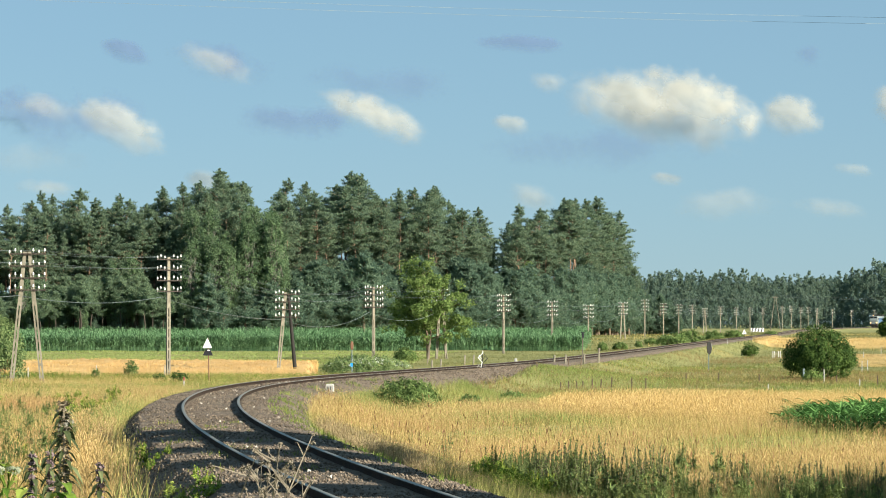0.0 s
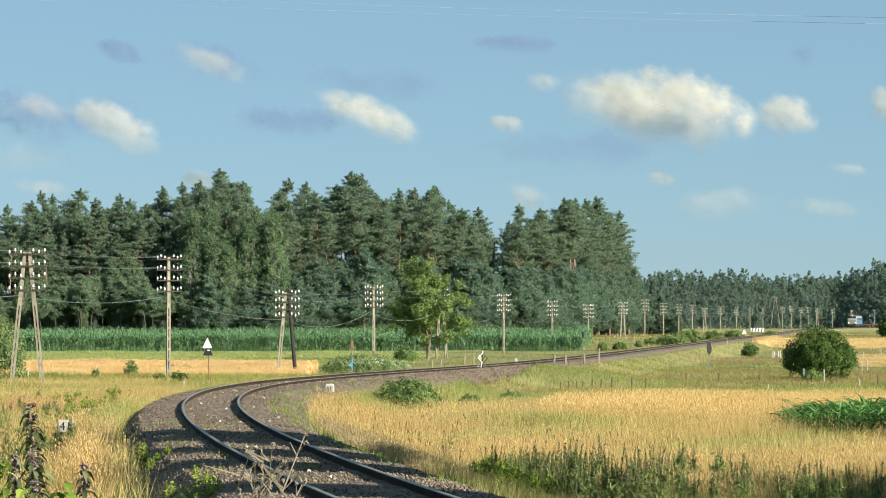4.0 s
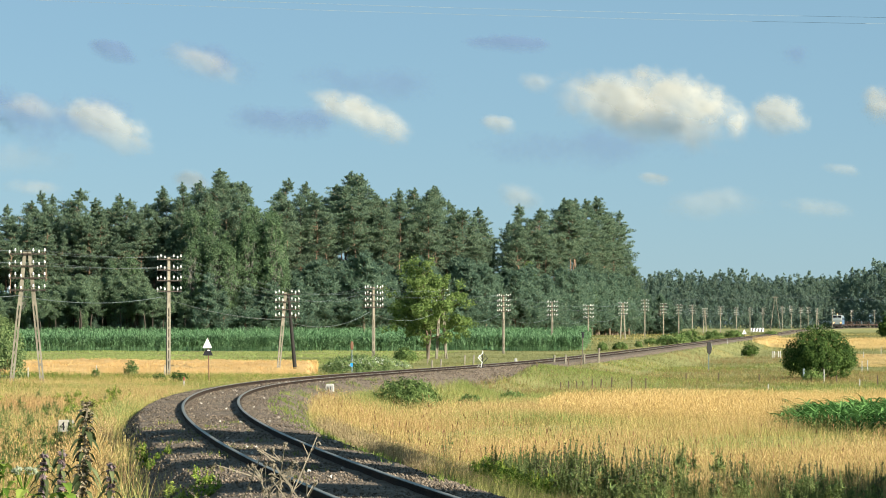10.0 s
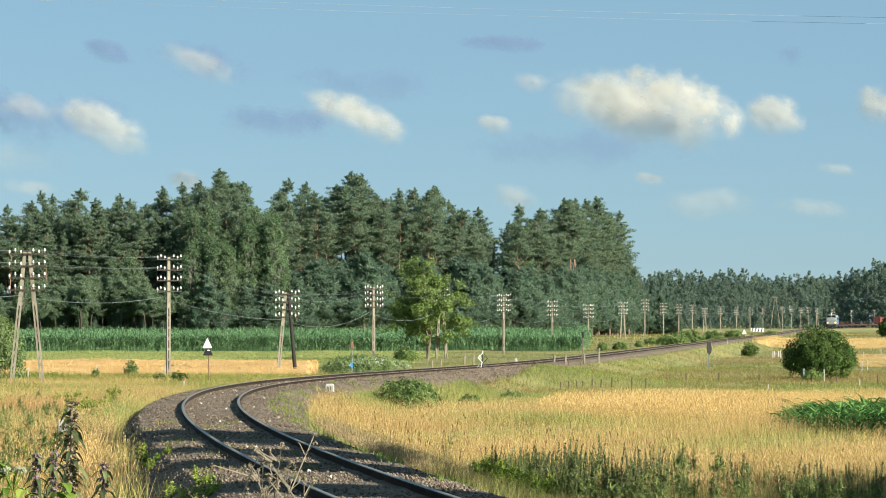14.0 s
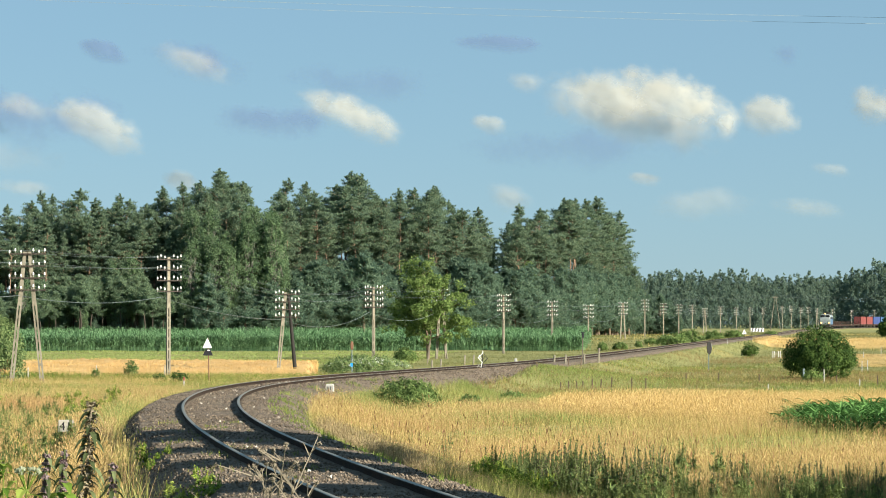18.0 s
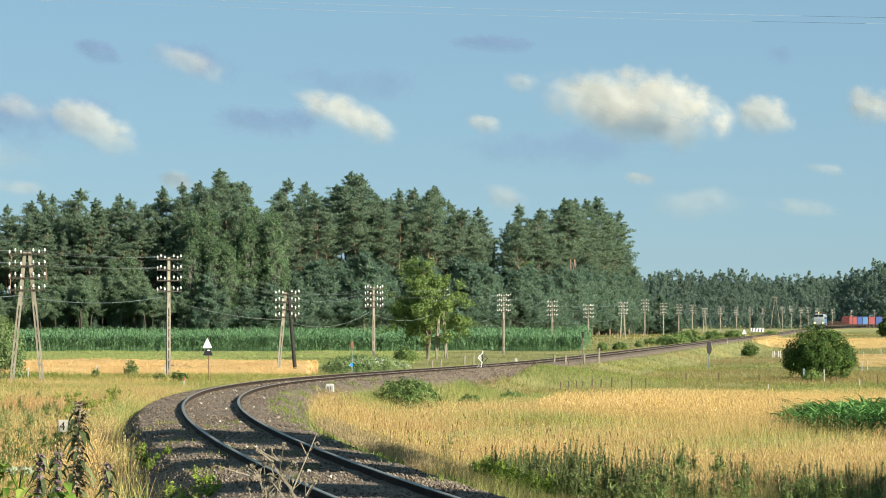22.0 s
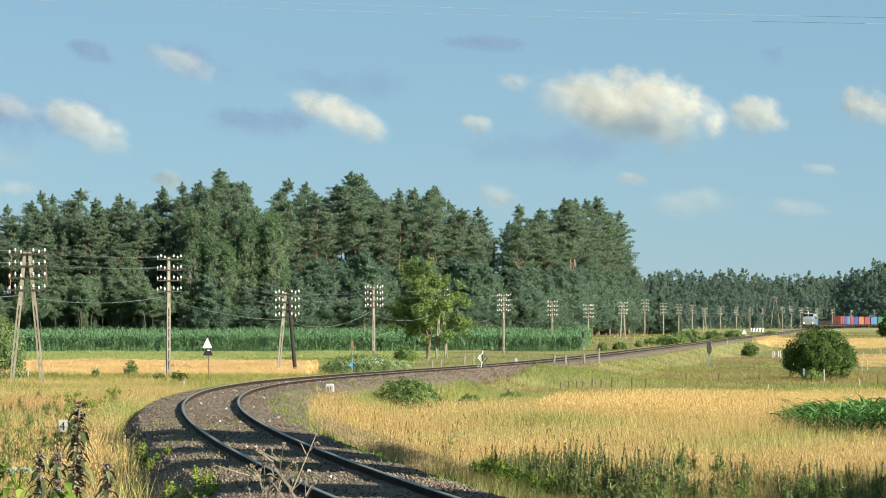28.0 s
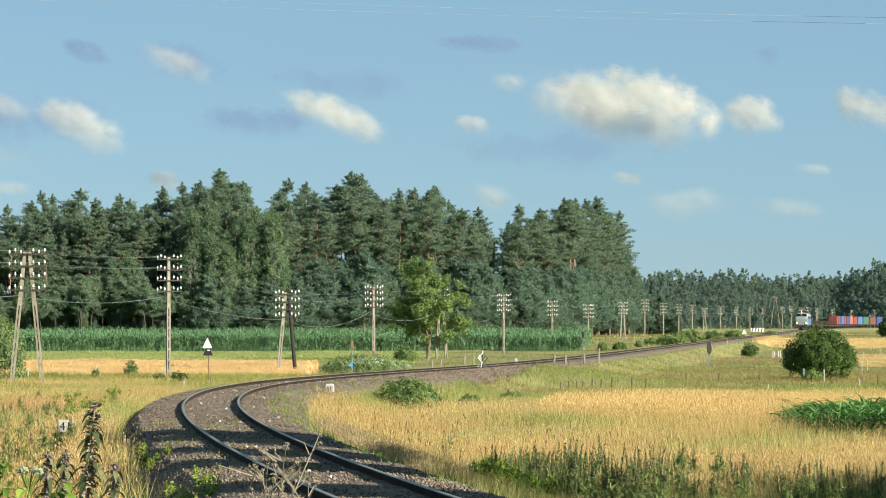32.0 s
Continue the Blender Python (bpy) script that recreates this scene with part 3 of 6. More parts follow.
def bed_weeds(n, y0, y1, a0, a1, level, seed):
    """Places on the ballast in small patches, with their height."""
    g = np.random.default_rng(seed)
    y = g.uniform(y0, y1, n)
    a = g.uniform(a0, a1, n)
    w = np.sin(y * 0.9 + seed) * np.sin(a * 4.1 + y * 0.23) + 0.5 * np.sin(y * 2.3) + 0.25 * g.normal(size=n)
    y, a = y[w > level], a[w > level]
    s = slope_x(y)
    q = 1 / np.sqrt(1 + s * s)
    return line_x(y) + a * q, y - a * s * q, line_z(y) + np.interp(a, [b[0] for b in BED], [b[1] for b in BED])


x, y, z = bed_weeds(16000, 44, 135, 1.6, 3.3, 0.35, 41)
blades("ballast_weeds", x, y, 0.06, 0.22, 0.02, M["fresh_grass"], "small green weed patches on the ballast shoulder", 0.0, 0.8, 42, lift=z)
x, y, z = bed_weeds(7000, 44, 70, -2.4, 0.5, 0.75, 43)
blades("bed_weeds", x, y, 0.04, 0.14, 0.02, M["grass"], "sparse green weeds in the ballast between the sleepers", 0.0, 0.8, 44, lift=z)
blades("verge_clumps", *scatter(260000, 62, 170, 51, left=-0.158, right=-0.06, gap=2.6, patch=left_side(tufty(2.6, 0.3, 1.7))), 0.3, 0.75, 0.014, M["verge_green"], "bright fresh clumps of grass on the verge", 0.0, 0.7, 52)
blades("olive_verge_grass", *scatter(130000, 125, 200, 53, right=-0.03, gap=2.6, patch=left_side(tufty(3.0, -0.5, 0.9))), 0.3, 0.6, 0.03, M["grass"], "olive green grass before the barley", 0.0, 0.7, 54)
blades("rank_green_grass", *scatter(60000, 48, 70, 55, left=-0.02, gap=2.9, patch=right_side(tufty(1.6, 0.1, 0.4))), 0.35, 0.75, 0.012, M["olive"], "rank green grass under the tall weeds", 0.0, 0.6, 56)
blades("golden_verge_grass", *scatter(120000, 46, 84, 57, right=-0.08, gap=3.0, patch=left_side(lambda x, y, g: tufty(1.8, -0.1, 2.6)(x, y, g) & ((x / y > -0.122) & (y < 78) | (g.uniform(size=len(x)) < 0.25)))), 0.4, 0.85, 0.010, M["golden"], "tall golden seeding grass on the near verge", 0.014, 0.6, 58, headlen=0.07)
x, y = scatter(60000, 118, 172, 71, left=-0.15, right=-0.09, gap=3.2, patch=tufty(4.0, 0.3, 0.7))
blades("orange_verge_grass", x, y, 0.3, 0.6, 0.014, M["golden"], "orange-tan dry grass beyond the verge weeds", 0.016, 0.6, 72, headlen=0.06)
blades("pink_verge_grass", *scatter(90000, 70, 150, 75, left=-0.155, right=-0.095, gap=3.4, patch=tufty(5.5, 0.35, 2.2)), 0.35, 0.65, 0.011, M["reddish"], "pinkish tan seeding grass on the verge", 0.013, 0.6, 76, headlen=0.06)
blades("weedy_verge_grass", *scatter(90000, 54, 110, 73, left=-0.158, right=-0.122, gap=3.2, patch=tufty(2.5, 0.0, 3.3)), 0.25, 0.6, 0.014, M["fresh_grass"], "green grass between the verge weeds", 0.0, 0.7, 74)
blades("red_stalks", *scatter(1800, 56, 120, 33, patch=right_side(tufty(7.0, 0.2, 5.0))), 0.6, 0.95, 0.012, M["dock"], "scattered taller reddish brown stalks", 0.03, 0.35, 34, headlen=0.12)
blades("distant_grass", *scatter(50000, 385, 760, 19, left=0.04, right=0.17), 0.15, 0.35, 0.07, M["olive"], "distant olive green field grass", 0.0, 0.6, 20)
blades("distant_dry_grass", *scatter(16000, 385, 700, 20, left=0.04, right=0.17, patch=tufty(16.0, 0.3, 1.0)), 0.2, 0.45, 0.09, M["straw"], "distant patches of dry grass", 0.0, 0.45, 21)


def field(name, corners, height, mat, label, category, rows=1.0, bump=0.06):
    """A standing crop as a block with an uneven top over the land. Corners run round the field."""
    (x0, y0), (x1, y1), (x2, y2), (x3, y3) = corners
    nu, nv = 60, 24
    u, w = np.meshgrid(np.linspace(0, 1, nu), np.linspace(0, 1, nv), indexing="ij")
    x = (x0 * (1 - u) + x1 * u) * (1 - w) + (x3 * (1 - u) + x2 * u) * w
    y = (y0 * (1 - u) + y1 * u) * (1 - w) + (y3 * (1 - u) + y2 * u) * w
    g = np.random.default_rng(len(name))
    top = ground(x, y) + height + g.normal(size=x.shape) * bump
    edge = (u == 0) | (u == 1) | (w == 0) | (w == 1)
    z = np.where(edge, ground(x, y) - 0.1, top)
    v = np.stack([x, y, z], axis=-1).reshape(-1, 3)
    i = (np.arange(nu - 1)[:, None] * nv + np.arange(nv - 1)[None, :]).ravel()
    f = np.stack([i, i + nv, i + nv + 1, i + 1], axis=1)
    return tagged(link(name, v, f, mat), label, category, kind="stuff")


WHEAT = [(3.76, 112.00), (15.99, 98.00), (20.89, 128.00), (5.35, 130.00)]
x, y = in_field(WHEAT, 80000, 21)
x, y = x[~in_maize(x, y)], y[~in_maize(x, y)]
blades("ripe_wheat", x, y, 0.60, 0.88, 0.008, M["wheat"], "pale ripe wheat standing at the meadow's edge", 0.014, 1.0, 22, category="wheat", headlen=0.085)
GOLD = [(-34.0, 203.00), (-8.6, 203.00), (-10.6, 250.00), (-42.0, 250.00)]
field("barley_field", GOLD, 0.55, M["barley"], "strip of ripe orange-gold barley", "crop")
x, y = in_field(GOLD, 20000, 23)
blades("barley_ears", x, y, 0.45, 0.68, 0.03, M["barley"], "ripe barley stalks with ears", 0.03, 0.3, 24, category="barley")
x, y = in_field([(-40.0, 252.0), (-4.0, 252.0), (2.0, 384.0), (-60.0, 384.0)], 60000, 65)
blades("mown_grass_strip", x, y, 0.10, 0.25, 0.05, M["pale_grass"], "smooth light green grass between the barley and the maize", 0.0, 0.6, 66)
GOLD2 = [(43.71, 420.00), (74.42, 400.00), (91.16, 490.00), (54.92, 490.00)]
field("grain_field", GOLD2, 0.45, M["wheat"], "distant strip of ripe golden grain", "crop")
x, y = in_field(GOLD2, 14000, 25)
blades("grain_ears", x, y, 0.45, 0.68, 0.06, M["wheat"], "ripe grain stalks in the distance", 0.06, 0.4, 26, category="grain")
TAN = [(34.14, 245.00), (45.58, 245.00), (64.19, 345.00), (47.42, 345.00)]
field("stubble_field", TAN, 0.10, M["wheat"], "pale mown stubble strip", "crop", bump=0.02)
x, y = in_field(TAN, 8000, 27)
blades("stubble_stalks", x, y, 0.10, 0.28, 0.04, M["wheat"], "pale short stubble stalks", 0.0, 0.4, 28, category="stubble")


def maize(name, x, y, height, leaf, count, width, label, seed, mat="corn"):
    """Maize plants: an upright stalk with long arching leaves."""
    g = np.random.default_rng(seed)
    n = len(x)
    z = ground(x, y)
    hs = height * g.uniform(0.82, 1.08, n)
    vs, fs, base = [], [], 0
    stalk = np.stack([x, y, z], axis=1)
    up = np.zeros((n, 3))
    up[:, 2] = 1
    for k in range(count):
        az = g.uniform(0, 6.28, n)
        d = np.stack([np.cos(az), np.sin(az), 0 * az], axis=1)
        s = np.stack([-np.sin(az), np.cos(az), 0 * az], axis=1) * width / 2
        at = hs * (0.25 + 0.75 * (k + g.uniform(0, 0.8, n)) / count)
        a = stalk + up * at[:, None]
        ln = (leaf * g.uniform(0.7, 1.2, n))[:, None]
        rise = g.uniform(0.25, 0.75, n)[:, None]
        b = a + d * ln * 0.45 + up * ln * rise * 0.7
        c = a + d * ln * 0.95 + up * ln * (rise * 0.7 - 0.35)
        v = np.stack([a - s * 0.6, a + s * 0.6, b + s, b - s, c], axis=1).reshape(-1, 3)
        i = base + 5 * np.arange(n)[:, None]
        vs.append(v)
        fs += [i + [0, 1, 2], i + [0, 2, 3], i + [3, 2, 4]]
        base += 5 * n
    st = np.stack([stalk + [0.02, 0, 0], stalk - [0.02, 0, 0], stalk + up * hs[:, None]], axis=1).reshape(-1, 3)
    vs.append(st)
    fs.append(base + 3 * np.arange(n)[:, None] + [0, 1, 2])
    ob = link(name, np.concatenate(vs), np.concatenate(fs), M[mat])
    return tagged(ob, label, "maize", kind="stuff")


CORN = [(-61.94, 385.00), (18.52, 395.00), (25.40, 520.00), (-80.44, 500.00)]
field("maize_field_interior", [(-60.0, 387.0), (16.8, 397.0), (23.6, 518.0), (-79.0, 498.0)], 1.1, M["corn"], "dense green maize field below the wood", "crop", bump=0.15)
x, y = in_field(CORN, 6500, 31)
g = np.random.default_rng(32)
front = g.uniform(size=3000)
x = np.concatenate([x, -61.94 * (1 - front) + 18.52 * front])
y = np.concatenate([y, 385 + 10 * front + g.normal(size=3000) * 0.7])
side = g.uniform(size=1100)
x = np.concatenate([x, 18.52 + 6.88 * side + g.normal(size=1100) * 0.5 - 0.6])
y = np.concatenate([y, 395 + 125 * side])
maize("maize_plants", x, y, 2.0, 0.8, 6, 0.13, "tall green maize plants in a broad field", 33)
def bent_maize(name, x, y, tall, label, seed, mat):
    """Maize seen from near: a stalk and long folded leaves that rise, bend over and hang, mostly to one side in the wind."""
    g = np.random.default_rng(seed)
    v, f = [], []
    for px, py, h in zip(x, y, tall):
        h = h * g.uniform(0.88, 1.08)
        z = float(ground(px, py))
        limb(v, f, (px, py, z - 0.1), (px, py, z + h * 0.8), 0.014, 0.006)
        az = g.uniform(0, 6.28)
        for k in range(8):
            az += 3.14 + g.normal() * 0.35
            d = np.array([math.cos(az) - 0.45, math.sin(az) * 0.8, 0.0])
            d /= np.linalg.norm(d)
            side = np.array([-d[1], d[0], 0.0])
            ln, wd = g.uniform(0.85, 1.35) * (0.6 + 0.4 * h), g.uniform(0.075, 0.11)
            at = np.array([px, py, z + h * (0.12 + 0.70 * k / 7)])
            up, hang = g.uniform(0.75, 1.2), g.uniform(0.7, 1.25)
            i = len(v)
            for t, w in ((0.0, 0.5), (0.2, 0.95), (0.42, 1.0), (0.64, 0.85), (0.84, 0.5), (1.0, 0.0)):
                c = at + d * ln * t * (1 - 0.25 * t) + np.array([0, 0, ln * (up * t - hang * t * t * 0.85)])
                c[2] = max(c[2], z + 0.02)
                v += [tuple(c - side * wd * w / 2 + [0, 0, wd * 0.22 * w]), tuple(c), tuple(c + side * wd * w / 2 + [0, 0, wd * 0.22 * w])]
            for r in range(5):
                a = i + 3 * r
                f += [(a, a + 1, a + 4, a + 3), (a + 1, a + 2, a + 5, a + 4)]
    return tagged(link(name, v, f, M[mat]), label, "maize", kind="stuff")


CORN2 = [(11.6, 101.0), (15.6, 88.0), (21.5, 112.0), (13.6, 116.0)]
x, y = in_field(CORN2, 760, 34)
bent_maize("young_maize", x, y, (0.50 + 0.38 * ease(11.5, 16.0, x)) * (1 - 0.35 * ease(98, 116, y)), "young bright green maize at the wheat's edge", 35, "maize_near")


# ---- trees ----
def pine(seed, height, bare=0.42, spread=2.6, mat="pine", limbs=64, shoots=28, peak=0.35, rise=(0.05, 0.5), pad=(0.5, 0.95), flat=0.34, lean=0.0, needle=0.118, bark="pinebark"):
    """A Scots pine: a tall trunk, bare below, and limbs that carry flat pads of upright needle shoots."""
    g = np.random.default_rng(seed)
    pts, v, f = wobbly_trunk(height * 0.97, 0.19, 0.035, seed)
    pts[:, 0] += lean * (np.maximum(0, pts[:, 2]) / height) ** 2
    v = [(x + lean * (max(0, z) / height) ** 2, y, z) for x, y, z in v]
    cs, rs = [], []
    heavy = g.uniform(0, 6.28)
    for i in range(limbs):
        q = (i + g.uniform(-0.9, 0.9)) / limbs
        q = min(0.985, max(0.0, q))
        t = bare + (1 - bare) * q
        k = min(int(t * 7), 6)
        at = pts[k] * (1 - (t * 7 - k)) + pts[k + 1] * (t * 7 - k)
        form = (0.55 + 0.45 * min(1.0, q / peak)) * (1 - max(0.0, (q - peak) / (1.03 - peak)) ** 1.12)
        az = g.uniform(0, 6.28)
        ln = spread * form * g.uniform(0.45, 1.25) * (1 + 0.25 * math.cos(az - heavy)) + 0.12
        end = at + np.array([math.cos(az) * ln, math.sin(az) * ln, ln * g.uniform(*rise) + 0.25 * q])
        limb(v, f, at, end, 0.045, 0.012)
        for w in np.linspace(0.45, 1.0, 4 if ln > 1.6 else 3 if ln > 0.8 else 2):
            cs.append(at + (end - at) * w + g.normal(size=3) * [0.28, 0.28, 0.10])
            rs.append(g.uniform(*pad) * (0.55 + 0.45 * form))
    # the leading shoot
    for i in range(7):
        cs.append(pts[-1] + np.array([g.normal() * 0.10 * i * 0.5, g.normal() * 0.05 * i, 0.55 - 0.3 * i]))
        rs.append(0.10 + 0.06 * i)
    e = thing("pine_tree", Matrix(), "tall Scots pine with bare orange trunk and dark needle tufts", "tree", "trees of the pine wood")
    link("trunk", v, f, M[bark], e, smooth=True)
    lv, lf = leaves(cs, rs, shoots, needle, flat, droop=-0.25, seed=seed, long=4.2, spiky=0.85)
    link("crown", lv, lf, M[mat], e)
    return e


def broadleaf(seed, height, spread, bare, mat, label, name="broadleaf_tree", bark="bark", clumps=260, count=12, size=0.3, droop=0.2, group="trees of the pine wood", trunk=0.16, clump=(0.5, 0.95), oval=0.9):
    """A leafy tree: forked trunk, limbs and a crown of many leaf clumps with gaps."""
    g = np.random.default_rng(seed)
    pts, v, f = wobbly_trunk(height * 0.85, trunk, 0.03, seed, 0.04)
    cs, rs = [], []
    mid, half = height * (1 + bare) / 2, height * (1 - bare) / 2
    lobes = [(g.normal(size=3) * [0.45, 0.45, 0.5]) for _ in range(9)]
    while len(cs) < clumps:
        d = g.normal(size=3)
        d /= np.linalg.norm(d)
        rr = g.uniform(0.35, 1.0) ** 0.5
        lob = max(0.0, max(float(np.dot(d, l)) for l in lobes))
        rr *= 0.48 + 0.60 * min(1.0, lob)
        z = d[2] * rr
        taper = 1 - 0.35 * max(0, z)
        cs.append((d[0] * rr * spread * taper, d[1] * rr * spread * taper, mid + z * half * oval))
        rs.append(g.uniform(*clump))
    for c in cs[::5]:
        k = g.integers(2, 6)
        limb(v, f, pts[k], np.array(c), 0.06)
    e = thing(name, Matrix(), label, "tree", group)
    link("trunk", v, f, M[bark], e, smooth=True)
    lv, lf = leaves(cs, rs, count, size, 0.75, droop, seed=seed)
    link("crown", lv, lf, M[mat], e)
    return e


def sized(e, x, y, s, turn, sx=1.0):
    m = pose(x, y, float(ground(x, y)) - 0.05, 0, 0, turn) @ Matrix.Diagonal((s * sx, s * sx, s, 1))
    return copy_thing(e, m)


def put(e, x, y, s=1.0, turn=0.0):
    """Stands the first of a kind at its place."""
    e.matrix_basis = pose(x, y, float(ground(x, y)) - 0.05, 0, 0, turn) @ Matrix.Diagonal((s, s, s, 1))
    return e


# skyline of the wood: sideways bearing from the camera and rise above the horizon, both as tangents
SKY_B = [-0.168, -0.1475, -0.1385, -0.1344, -0.1247, -0.1178, -0.110, -0.1014, -0.0968, -0.094, -0.0844, -0.0738, -0.0646, -0.056, -0.0459, -0.029, -0.0221, -0.016, -0.008, 0.004, 0.0097, 0.0126, 0.0149, 0.0231, 0.0263, 0.0293, 0.0345, 0.0402, 0.0446, 0.0517, 0.0555, 0.0595, 0.0618, 0.0648, 0.068]
SKY_T = [0.038, 0.0385, 0.040, 0.0433, 0.0452, 0.0452, 0.0465, 0.0456, 0.042, 0.0447, 0.0488, 0.0507, 0.0492, 0.0498, 0.0488, 0.0496, 0.0496, 0.0471, 0.0471, 0.0461, 0.0442, 0.0376, 0.0337, 0.0345, 0.0442, 0.0420, 0.0400, 0.0423, 0.0408, 0.0414, 0.0415, 0.0366, 0.0303, 0.0202, 0.014]


def wood_edge(b):
    """How far off the front of the wood stands at a bearing."""
    return float(np.interp(b, [-0.17, -0.125, -0.06, -0.005, 0.02, 0.04, 0.068], [505, 505, 515, 535, 548, 570, 650]))


def make_wood():
    g = np.random.default_rng(41)
    pines = [pine(100 + i, 24.0, (0.42, 0.36, 0.46, 0.40, 0.60, 0.64, 0.58, 0.30)[i], (3.1, 3.4, 2.9, 3.3, 3.1, 2.9, 3.6, 2.9)[i], limbs=(76, 84, 72, 80, 64, 58, 74, 88)[i], peak=(0.35, 0.3, 0.4, 0.25, 0.45, 0.5, 0.4, 0.25)[i], lean=(-0.5, 0.4, -0.9, 0.2, -0.6, -0.3, 0.5, -0.7)[i]) for i in range(8)]
    young = [pine(120 + i, 12.0, 0.05 + 0.05 * (i % 3), 2.7 + 0.25 * (i % 3), "youngpine", 84, 20, 0.12, (0.25, 0.8), (0.5, 0.85), 0.65, needle=0.15, bark="bark") for i in range(5)]
    for e in young:
        e.name = "young_pine"
        tagged(e, "young dense pine with branches to the ground", group="young trees at the wood's edge")
    pale = [pine(130 + i, 11.5, 0.46, 1.9, "palepine", 70, 30, 0.2, (0.35, 0.9), (0.4, 0.75), 0.7, bark="shade_bark") for i in range(3)]
    for e in pale:
        e.name = "pale_young_pine"
        tagged(e, "pale green young pine with upswept shoots", group="young trees at the wood's edge")
    birch = [broadleaf(140 + i, 18.0, 2.7, 0.10, "leaf", "slender leafy birch at the edge of the wood", "birch_tree", "birch", 300, 26, 0.19, 0.5, clump=(0.45, 0.85)) for i in range(4)]
    lime = broadleaf(146, 13.0, 1.6, 0.10, "limeleaf", "slim bright yellow-green young birch in the wood", "bright_birch", "birch", 150, 26, 0.17, 0.4, clump=(0.35, 0.6))
    used = set()

    def stand(e, x, y, s, sx=1.0):
        if e.name in used:
            sized(e, x, y, s, g.uniform(0, 360), sx)
        else:
            used.add(e.name)
            put(e, x, y, s)
    # tall pines in three rows
    for row, n in ((0, 56), (1, 64), (2, 78)):
        for i in range(n):
            b = -0.166 + 0.2335 * (i + g.uniform(0.1, 0.9)) / n
            d = wood_edge(b) + 12 + row * 9 + g.uniform(-3.5, 3.5)
            h = float(np.interp(b, SKY_B, SKY_T)) * d + 2.8
            h *= (g.uniform(0.80, 0.95), g.uniform(0.86, 1.0), g.uniform(0.89, 1.0))[row]
            if 0.0125 < b < 0.0245 and row < 2:
                continue
            bare = -0.016 < b < 0.012 or b > 0.030
            kind = pines[g.integers(4, 7) if bare and row < 2 else g.integers(0, 8)]
            stand(kind, b * d, d, h / 24.0, g.uniform(0.85, 1.2))
    # the trees that stand out on the skyline
    for b, rise in zip(SKY_B, SKY_T):
        if rise > 0.035:
            d = wood_edge(b) + g.uniform(18, 30)
            stand(pines[g.integers(0, 8)], b * d, d, (rise * d + 2.9) / 24.0, g.uniform(0.9, 1.15))
    # tall soft birches in a dense group, and scattered lower ones
    for i in range(64):
        b = g.uniform(-0.086, -0.054) if i < 34 else -0.16 + 0.215 * (i - 34 + g.uniform(0, 1)) / 30
        d = wood_edge(b) + g.uniform(-4, 8)
        group = i < 34
        s = g.uniform(0.85, 1.33) * (1.0 - 5.0 * abs(b + 0.070)) if group else g.uniform(0.45, 0.78)
        stand(birch[g.integers(0, 4)], b * d, d, s, 0.72 if group else 0.95)
    for b, s in ((-0.0115, 0.98), (0.0285, 0.78), (-0.030, 0.75), (0.006, 0.6)):
        d = wood_edge(b) + 1
        stand(lime, b * d, d, s * 1.3)
    # young pines along the edge
    for i in range(270):
        b = -0.165 + 0.245 * (i + g.uniform(0, 1)) / 270
        d = wood_edge(b) + g.uniform(-7, 8)
        s = g.uniform(1.1, 1.72) if b > -0.05 else g.uniform(0.9, 1.3)
        s *= 1.0 if b < 0.060 else max(0.5, 1 - (b - 0.060) * 25)
        if b < -0.086:
            if i % 3 == 0:
                stand(young[g.integers(0, 5)], b * d, d + 3, g.uniform(0.4, 0.75), 1.2)
            elif -0.150 < b < -0.098 or i % 2:
                stand(pale[g.integers(0, 3)], b * d, d, g.uniform(0.88, 1.22) * (1 - 0.25 * (b < -0.14)), 1.15)
        else:
            stand(young[g.integers(0, 5)], b * d, d, s, g.uniform(1.05, 1.4))
    # undergrowth between the trunks
    for i in range(54):
        b = -0.165 + 0.232 * (i + g.uniform(0, 1)) / 54
        d = wood_edge(b) + g.uniform(14, 42)
        stand(young[g.integers(0, 5)], b * d, d, g.uniform(1.0, 1.6), 1.3)


make_wood()


